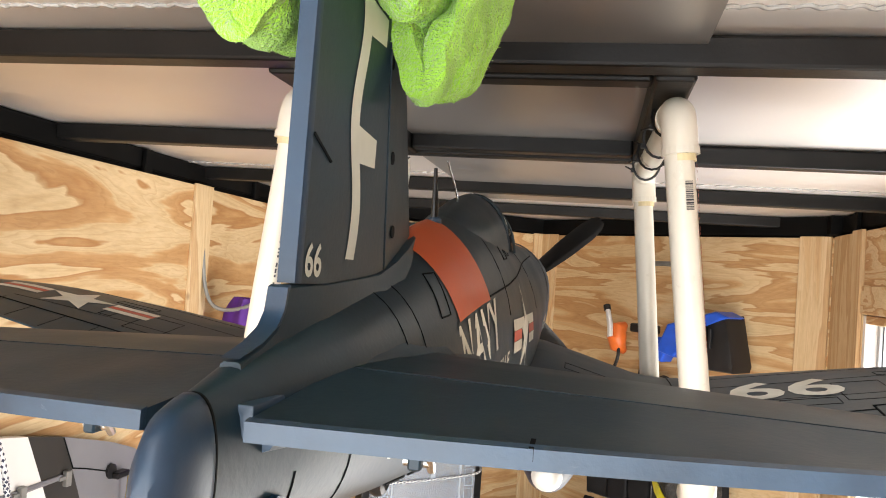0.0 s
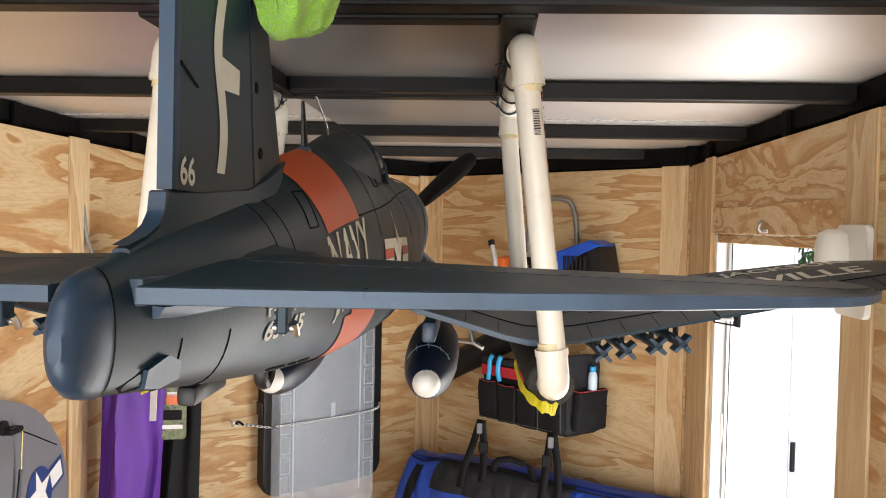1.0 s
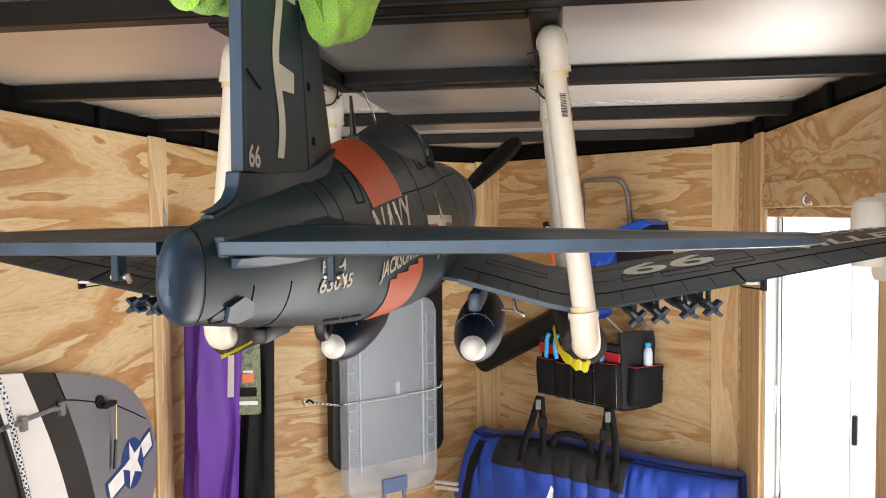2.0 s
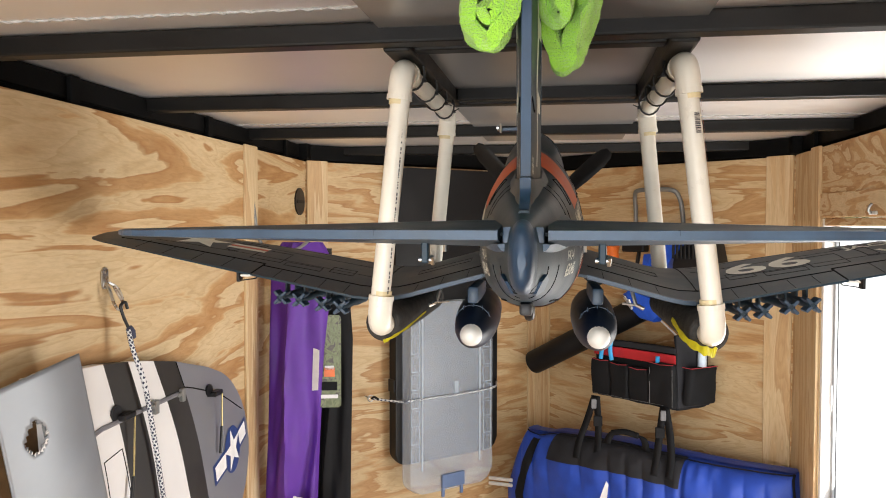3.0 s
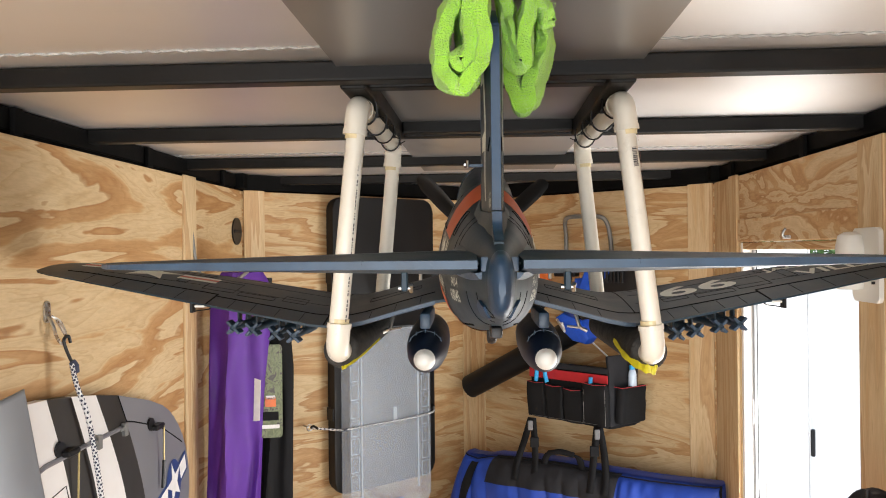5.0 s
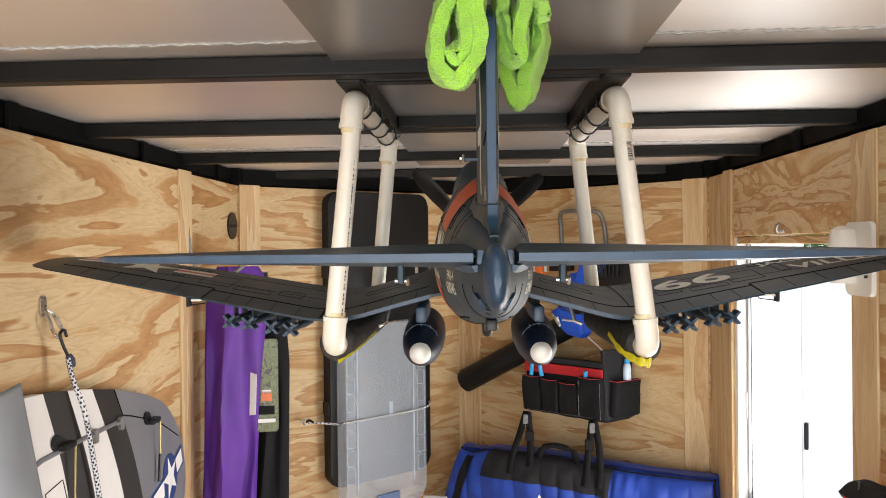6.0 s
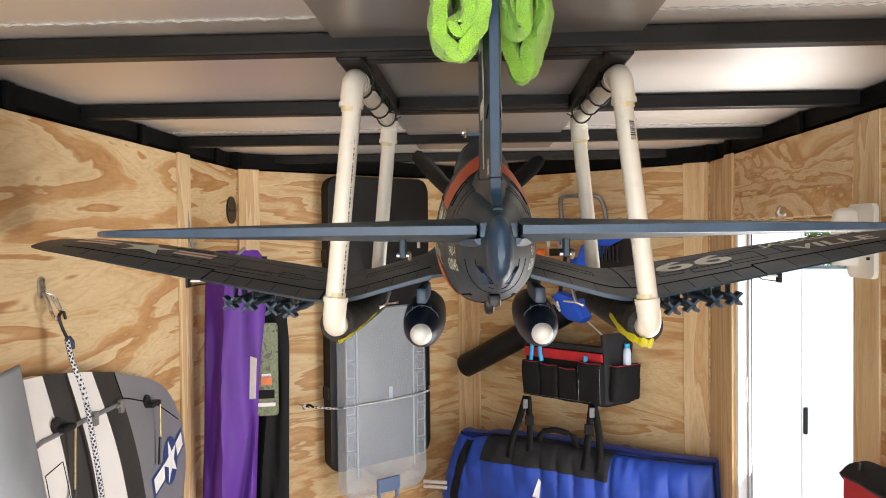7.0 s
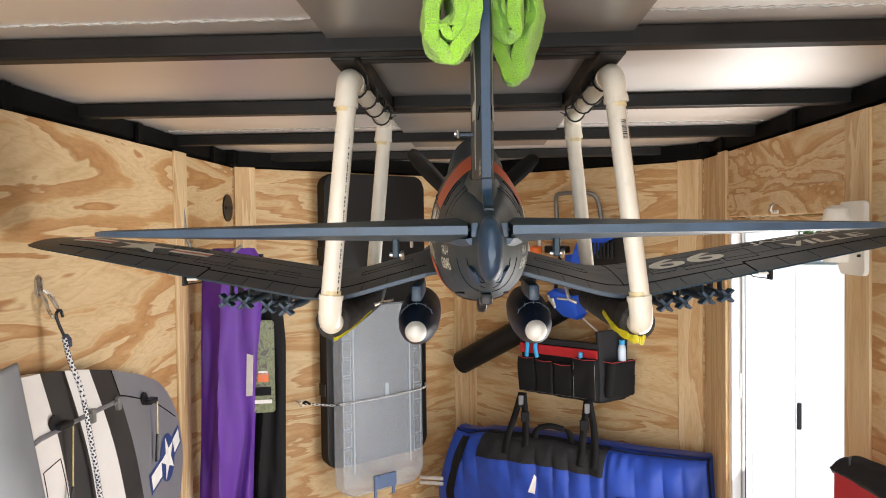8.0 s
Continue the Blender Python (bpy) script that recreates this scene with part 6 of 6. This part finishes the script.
part("shaft", tube([R(0.452, 1.585, 0.11), R(0.475, 1.53, 0.12), R(0.488, 1.49, 0.13)], 0.011, 10, radii=[0.009, 0.011, 0.012]), M["alu"], od)
part("grip", tube([R(0.444, 1.60, 0.108), R(0.452, 1.583, 0.111)], 0.013, 10), M["black"], od)
part("cable", tube(smooth_path([R(0.50, 1.49, 0.10), R(0.51, 1.43, 0.11), R(0.495, 1.38, 0.11)], 5), 0.006, 8), M["black"], od)
part("latch_bar", box(0.535, 0.64, 1.515, 1.545, 0.05, 0.09, 0.005, m=mR), M["black"], od)
bt = thing("blue_spray_tool", "blue plastic tool hanging below the wall bracket", "hand tool", tuple(R(0.65, 1.31, 0.1)))
part("shell", prism([(0.575, 1.352), (0.61, 1.372), (0.70, 1.345), (0.735, 1.275), (0.715, 1.252), (0.655, 1.262), (0.60, 1.305)], 0.06, mR @ Matrix.Translation((0, 0, 0.08)), bevel=0.012), M["bluetool"], bt, smooth=True)
part("trigger", tube([R(0.59, 1.345, 0.145), R(0.63, 1.30, 0.15), R(0.62, 1.335, 0.155)], 0.006, 8), M["metal"], bt)
part("rod", tube([R(0.735, 1.258, 0.11), R(0.80, 1.21, 0.11)], 0.0035, 6), M["alu"], bt)
part("hanger", tube([R(0.60, 1.37, 0.1), R(0.60, 1.52, 0.06)], 0.008, 8), M["black"], bt)
rl = thing("black_roll", "rolled black sheet lying across the nose wall", "roll", tuple(R(0.35, 1.15, 0.06)))
a, b = R(0.062, 1.005, 0.075), R(0.70, 1.335, 0.075)
part("sheet", tube([a, a + (b - a) * 0.5, b], 0.052, 28), M["case"], rl, smooth=True)
ax = (b - a).normalized()
# black disc on the solid end, for the shade inside the roll
part("hollow", tube([a - ax * 0.001, a + ax * 0.0005], 0.043, 24), M["line"], rl)


def quad_box(c0, c1, c2, c3, z0, z1, tilt=(0, 0), bevel=0.004, seg=2):
    """An upright box over four plan corners; tilt leans its top by (u, w)."""
    bm = bmesh.new()
    lo = [bm.verts.new(R(u, z0, w)) for u, w in (c0, c1, c2, c3)]
    hi = [bm.verts.new(R(u + tilt[0], z1, w + tilt[1])) for u, w in (c0, c1, c2, c3)]
    bm.faces.new(lo)
    bm.faces.new(hi)
    for k in range(4):
        bm.faces.new((lo[k], lo[(k + 1) % 4], hi[(k + 1) % 4], hi[k]))
    if bevel:
        bmesh.ops.bevel(bm, geom=list(bm.edges), offset=bevel, segments=seg, affect="EDGES", profile=0.5)
    return bm


def slouch(bm, amp, seed):
    """Soft cloth: cut the faces finer and let them sag and crease a little."""
    bmesh.ops.subdivide_edges(bm, edges=[e for e in bm.edges if e.calc_length() > 0.02], cuts=5, use_grid_fill=True)
    for v in bm.verts:
        c = v.co
        d = Vector((noise.noise(c * 22 + Vector((seed, 0, 0))), noise.noise(c * 22 + Vector((0, seed, 5))), noise.noise(c * 18 + Vector((3, 0, seed)))))
        v.co = c + d * amp
    return bm


tg = thing("tool_bag", "black canvas tool bag with red stripe hung on the nose wall", "tool bag", tuple(R(0.66, 0.95, 0.1)))
part("body", slouch(quad_box((0.492, 0.19), (0.862, 0.19), (0.90, 0.05), (0.50, 0.03), 0.948, 1.155, (-0.010, 0.0), 0.014, 3), 0.006, 1), M["blackcloth"], tg, smooth=True)
part("red_band", quad_box((0.487, 0.196), (0.850, 0.196), (0.850, 0.188), (0.487, 0.188), 1.112, 1.150, bevel=0.002), M["redcloth"], tg, "red fabric band")
part("rim", quad_box((0.485, 0.194), (0.850, 0.194), (0.850, 0.17), (0.485, 0.17), 1.154, 1.176, bevel=0.004), M["greycloth"], tg)
part("side_flap", slouch(quad_box((0.846, 0.19), (0.862, 0.195), (0.910, 0.06), (0.900, 0.05), 0.96, 1.225, (-0.008, 0), bevel=0.006), 0.005, 4), M["greycloth"], tg, smooth=True)
for k, (u0, u1, z1) in enumerate(((0.488, 0.575, 1.098), (0.577, 0.660, 1.092), (0.662, 0.748, 1.086), (0.752, 0.862, 1.118))):
    pk = part("pocket", slouch(quad_box((u0, 0.212 + 0.004 * (k == 3)), (u1, 0.212 + 0.004 * (k == 3)), (u1, 0.188), (u0, 0.188), 0.955, z1, (-0.004, 0.003), 0.009, 3), 0.006, 7 + k), M["blackcloth"], tg, smooth=True)
    part("piping", tube([R(u0 + 0.004, z1, 0.217 + 0.004 * (k == 3)), R((u0 + u1) / 2, z1 - 0.004, 0.220 + 0.004 * (k == 3)), R(u1 - 0.004, z1, 0.217 + 0.004 * (k == 3))], 0.0013, 6), M["redstitch"], pk, "red piping")
    if k == 3:
        for u in (u0 + 0.008, u1 - 0.008):
            part("stitching", tube([R(u, 0.965, 0.2175), R(u, 1.10, 0.2215)], 0.0005, 5), M["steelgrey"], pk)
part("base_seam", tube([R(0.487, 0.962, 0.214), R(0.838, 0.966, 0.216)], 0.0005, 5), M["steelgrey"], tg)
part("side_pocket", slouch(quad_box((0.868, 0.182), (0.900, 0.180), (0.932, 0.055), (0.905, 0.05), 0.968, 1.108, (0.008, 0.0), bevel=0.010), 0.005, 15), M["blackcloth"], tg, smooth=True)
part("side_piping", tube([R(0.874, 1.110, 0.186), R(0.908, 1.108, 0.184), R(0.940, 1.108, 0.056)], 0.0014, 6), M["redstitch"], tg)
pl_ = thing("pliers", "pliers with bright blue grips in the tool bag", "pliers", tuple(R(0.55, 1.12, 0.21)))
for u, s in ((0.535, -1), (0.575, 1)):
    part("grip", tube(smooth_path([R(u + 0.006 * s, 1.10, 0.207), R(u, 1.135, 0.21), R(u + 0.003, 1.17, 0.21), R(u + 0.012, 1.19, 0.208)], 5), 0.0085, 8), M["bluehandle"], pl_, smooth=True)
mk_ = thing("marker_pen", "small blue pen in the tool bag pocket", "pen", tuple(R(0.785, 1.12, 0.21)))
part("barrel", tube([R(0.782, 1.09, 0.206), R(0.785, 1.14, 0.207)], 0.008, 8), M["bluehandle"], mk_)
bo = thing("small_bottle", "small cloudy bottle with blue cap in the side pocket", "bottle", tuple(R(0.885, 1.1, 0.15)))
part("bottle", tube([R(0.906, 1.075, 0.108), R(0.906, 1.150, 0.108), R(0.906, 1.164, 0.108), R(0.906, 1.170, 0.108)], 0.02, 14, radii=[0.016, 0.016, 0.013, 0.009]), M["clearbottle"], bo, smooth=True)
part("cap", tube([R(0.906, 1.170, 0.108), R(0.906, 1.186, 0.108)], 0.011, 12), M["bluehandle"], bo)

# big padded bag
A, B = Vector((-0.02, 3.085, 0)), Vector((0.845, 2.548, 0))
bu = (B - A).normalized()
bw = Vector((bu.y, -bu.x, 0))
if bw.dot(Vector((0, -1, 0))) < 0:
    bw = -bw
BL = (B - A).length
BTOP = [(-0.13, 0.765), (-0.02, 0.765), (0.05, 0.756), (0.12, 0.776), (0.30, 0.789), (0.45, 0.792), (0.60, 0.786), (0.80, 0.785), (BL + 0.03, 0.797)]


def btop(u):
    for a, b in zip(BTOP, BTOP[1:]):
        if a[0] <= u <= b[0]:
            return a[1] + (b[1] - a[1]) * (u - a[0]) / (b[0] - a[0])
    return BTOP[-1][1] if u > 0 else BTOP[0][1]


def bag_pt(f, g, lift=0.0):
    """f along, g down; puffed front with pulled wrinkles under the top seam."""
    u_l = -0.02 - 0.095 * min(1, g / 0.6) ** 0.9
    u_r = BL + 0.025 + 0.025 * min(1, g / 0.5)
    u = u_l + (u_r - u_l) * f
    z = btop(u) + (0.33 - btop(u)) * g
    puff = (math.sin(math.pi * min(1, max(0, g)) ** 0.55) ** 0.55) * (math.sin(math.pi * min(1, max(0, f))) ** 0.25)
    pull = math.exp(-((g - 0.26) / 0.20) ** 2)
    edge = math.exp(-(g / 0.10) ** 2) * (1.0 if f > 0.64 else 0.25)
    ripple = abs(math.sin(u * 31 + 1.3 * math.sin(u * 13) + 2.2 * z)) ** 0.7 - 0.5
    wr = 0.016 * ripple * pull + 0.006 * math.sin(u * 95 + 3 * math.sin(u * 17)) * edge + 0.014 * noise.noise(Vector((u * 6, z * 8, 1.0))) + 0.006 * noise.noise(Vector((u * 22, z * 9, 4.0)))
    seam = -0.014 * math.exp(-((f - 0.665) / 0.010) ** 2)
    w = 0.085 * puff + (wr + seam) * puff + lift
    p = A + bu * u + bw * (w - 0.045)
    return Vector((p.x, p.y, z))


def bag_patch(f0, f1, g0, g1, nf, ng, lift, closed=False):
    bm = bmesh.new()
    rows = [[bm.verts.new(bag_pt(f0 + (f1 - f0) * i / nf, g0 + (g1 - g0) * j / ng, lift)) for i in range(nf + 1)] for j in range(ng + 1)]
    for p, q in zip(rows, rows[1:]):
        for i in range(nf):
            bm.faces.new((p[i], p[i + 1], q[i + 1], q[i]))
    return bm, rows


pbag = thing("padded_wing_bag", "royal blue padded bag with dark grey panel against the wall", "bag", tuple(A + bu * 0.5 + Vector((0, 0, 0.33))))
bm, rows = bag_patch(0, 1, 0, 1, 190, 56, 0.0)
back = [[bm.verts.new(v.co - bw * 0.06) for v in (row[0], row[-1])] for k, row in enumerate(rows)]
for p, q, pb_, qb in zip(rows, rows[1:], back, back[1:]):
    bm.faces.new((p[0], q[0], qb[0], pb_[0]))
    bm.faces.new((p[-1], pb_[1], qb[1], q[-1]))
    bm.faces.new((pb_[0], qb[0], qb[1], pb_[1]))
for row, bk in ((rows[0], back[0]), (rows[-1], back[-1])):
    bm.faces.new([bk[0]] + list(row) + [bk[1]])
part("padding", bm, M["bluecloth"], pbag, smooth=True, flat_angle=60)
bm, _ = bag_patch(0.150, 0.66, 0.0, 0.215, 90, 14, 0.006)
part("grey_panel", bm, M["greycloth"], pbag, "dark grey canvas panel", smooth=True)
tp_ = bmesh.new()
prev = None
for i in range(61):
    p = bag_pt(i / 60, 0.0, 0.0) + Vector((0, 0, 0.004))
    pr = [tp_.verts.new(p + bw * 0.003), tp_.verts.new(p - bw * 0.03 + Vector((0, 0, 0.003))), tp_.verts.new(p - bw * 0.062)]
    if prev:
        for k in (0, 1):
            tp_.faces.new((prev[k], prev[k + 1], pr[k + 1], pr[k]))
    prev = pr
part("top_panel", tp_, M["bluecloth"], pbag, smooth=True)
part("top_binding", tube([bag_pt(i / 60, 0.004, 0.004) for i in range(61)], 0.0025, 8), M["blackcloth"], pbag, smooth=True)
part("end_binding", tube([bag_pt(0.998, i / 30, 0.004) for i in range(31)], 0.0045, 8), M["blackcloth"], pbag, smooth=True)
bm, _ = bag_patch(0.052, 0.088, 0.03, 0.98, 5, 40, 0.005)
part("end_strap", bm, M["blackcloth"], pbag, smooth=True)
bm, _ = bag_patch(0.715, 0.875, 0.335, 0.55, 14, 10, 0.006)
lp = part("label_patch", bm, M["blackcloth"], pbag, "black label patch")
part("patch_arc", tube([bag_pt(0.73 + 0.12 * i / 14, 0.395 - 0.035 * math.sin(math.pi * i / 14), 0.010) for i in range(15)], 0.0025, 6), M["redstitch"], lp)
part("patch_bar", tube([bag_pt(0.745 + 0.08 * i / 6, 0.43, 0.010) for i in range(7)], 0.004, 6), M["paper"], lp)
bm = bmesh.new()
bm.faces.new([bm.verts.new(bag_pt(f, g, 0.006)) for f, g in ((0.395, 0.46), (0.408, 0.300), (0.416, 0.330), (0.420, 0.47))])
part("logo_shape", bm, M["paper"], pbag)


def webbing(name, pts, width, parent, n=6):
    line = smooth_path(pts, n)
    bm = bmesh.new()
    prev = None
    for p in line:
        pr = [bm.verts.new(p - bu * width / 2), bm.verts.new(p + bu * width / 2)]
        if prev:
            bm.faces.new((prev[0], prev[1], pr[1], pr[0]))
        prev = pr
    ob = part(name, bm, M["blackcloth"], parent, smooth=True)
    s = ob.modifiers.new("thick", "SOLIDIFY")
    s.thickness = 0.003
    return ob


def BP(u, z, w):
    p = A + bu * u + bw * w
    return Vector((p.x, p.y, z))


for u, mid_u, top_u in ((0.262, 0.288, 0.318), (0.345, 0.338, 0.326), (0.585, 0.590, 0.600), (0.640, 0.630, 0.608)):
    webbing("handle_strap", [BP(u, 0.715, 0.042), BP(u, 0.775, 0.022), BP(mid_u, 0.86, 0.008), BP(top_u, 0.962, 0.0)], 0.028, pbag)
for u in (0.338, 0.592):
    bk = part("strap_buckle", box(-0.017, 0.017, -0.006, 0.006, -0.020, 0.020, 0.003, m=Matrix.Translation(BP(u, 0.868, 0.012))), M["blackcloth"], pbag)
    part("tab", box(-0.010, 0.010, -0.003, 0.003, -0.022, 0.016, 0.003, m=Matrix.Translation(BP(u + (0.012 if u > 0.5 else -0.018), 0.935, 0.012))), M["tab"], bk, "grey webbing tab")
webbing("carry_handle", [BP(0.372, 0.785, 0.0), BP(0.385, 0.815, 0.004), BP(0.405, 0.836, 0.006), BP(0.45, 0.843, 0.006), BP(0.50, 0.840, 0.006), BP(0.525, 0.826, 0.004), BP(0.535, 0.782, 0.0)], 0.028, pbag, 8)
part("handle_wrap", tube(smooth_path([BP(0.398, 0.833, 0.010), BP(0.45, 0.846, 0.012), BP(0.505, 0.840, 0.010)], 5), 0.011, 10), M["blackcloth"], pbag, smooth=True)
rd = thing("rod_ends", "two pale rod ends poking out beside the blue bag", "rod", tuple(BP(-0.08, 0.6, 0.0)))
for dz in (0.0, 0.022):
    part("rod", tube([BP(-0.17, 0.520 + dz, 0.03), BP(-0.06, 0.530 + dz, 0.02)], 0.008, 8), M["alu"], rd)

# wall box by the door, header hook, red bag
M["cream"] = finish("cream_white_plastic", (0.74, 0.72, 0.66), 0.4, 0, 0.05, 10)
wl = thing("wall_lamp", "cream plastic wall light beside the door", "wall lamp", (XR, 1.53, 1.58))
out = [(-0.075, -0.078), (0.075, -0.078), (0.085, -0.068), (0.085, 0.060), (0.075, 0.072), (0.02, 0.078), (-0.075, 0.078)]
part("base_plate", prism(rounded(0.118, 0.160, 0.014), -0.010, Matrix.Translation((XR - 0.005, 1.545, 1.588)) @ Matrix.Rotation(radians(90), 4, "Y") @ Matrix.Rotation(radians(90), 4, "Z"), bevel=0.003), M["cream"], wl)
part("shade", tube([(XR - 0.035, 1.570, 1.535), (XR - 0.035, 1.570, 1.545), (XR - 0.035, 1.570, 1.63), (XR - 0.035, 1.570, 1.652), (XR - 0.035, 1.570, 1.660)], 0.03, 22, radii=[0.026, 0.028, 0.029, 0.024, 0.010]), M["cream"], wl, smooth=True)
part("switch", box(XR - 0.022, XR - 0.0155, 1.500, 1.506, 1.548, 1.554, 0.001), M["black"], wl)
hd = thing("door_hook", "small white metal hook on the door header", "hook", (XR - 0.01, 2.02, 1.655))
part("plate", box(XR - 0.012, XR - 0.0065, 1.97, 2.02, 1.650, 1.660, 0.002), M["alu"], hd)
part("catch", tube(smooth_path([(XR - 0.012, 2.00, 1.655), (XR - 0.020, 1.995, 1.660), (XR - 0.022, 1.985, 1.670), (XR - 0.018, 1.98, 1.678)], 4), 0.0035, 8), M["steelgrey"], hd)
rb_ = thing("red_bag", "red and black nylon bag hanging beside the door", "bag", (0.86, 1.22, 0.9))
def soft_box(x0, x1, y0, y1, z0, z1, seed, taper=0.0):
    bm = bmesh.new()
    bmesh.ops.create_cube(bm, size=1)
    bmesh.ops.subdivide_edges(bm, edges=list(bm.edges), cuts=9, use_grid_fill=True)
    for v in bm.verts:
        k = 1 + taper * v.co.z
        c = v.co.copy()
        n = noise.noise(c * 3 + Vector((seed, 0, 0)))
        r = c.length
        c = c * (1 - 0.10 * max(0, r - 0.55)) * (1 + 0.05 * n)
        v.co = Vector(((x0 + x1) / 2 + c.x * (x1 - x0) * k, (y0 + y1) / 2 + c.y * (y1 - y0) * k, (z0 + z1) / 2 + c.z * (z1 - z0)))
    return bm


part("body", soft_box(0.785, 0.90, 1.08, 1.375, 0.725, 1.142, 2, 0.1), M["redcloth"], rb_, "red nylon body", smooth=True)
flap = bmesh.new()
prof_l = smooth_path([(0.779, 1.395, 1.158), (0.777, 1.35, 1.163), (0.774, 1.28, 1.168), (0.772, 1.20, 1.172), (0.774, 1.12, 1.172), (0.778, 1.07, 1.168)], 6)
rows = []
for p in prof_l:
    rows.append([flap.verts.new((p.x + 0.004 + 0.072 * g, p.y + 0.005 * math.sin(g * 9), p.z - 0.026 + 0.024 * math.sin(g * 2.4) + 0.006 * noise.noise(Vector((p.y * 20, g * 4, 0))))) for g in [i / 10 for i in range(11)]])
for p, q in zip(rows, rows[1:]):
    for i in range(10):
        flap.faces.new((p[i], p[i + 1], q[i + 1], q[i]))
fo = part("flap", flap, M["greycloth"], rb_, "dark grey folded flap", smooth=True)
fs_ = fo.modifiers.new("thick", "SOLIDIFY")
fs_.thickness = 0.012
part("eyelet", tube([(0.80, 1.345, 1.150), (0.80, 1.345, 1.166)], 0.004, 8), M["black"], rb_)
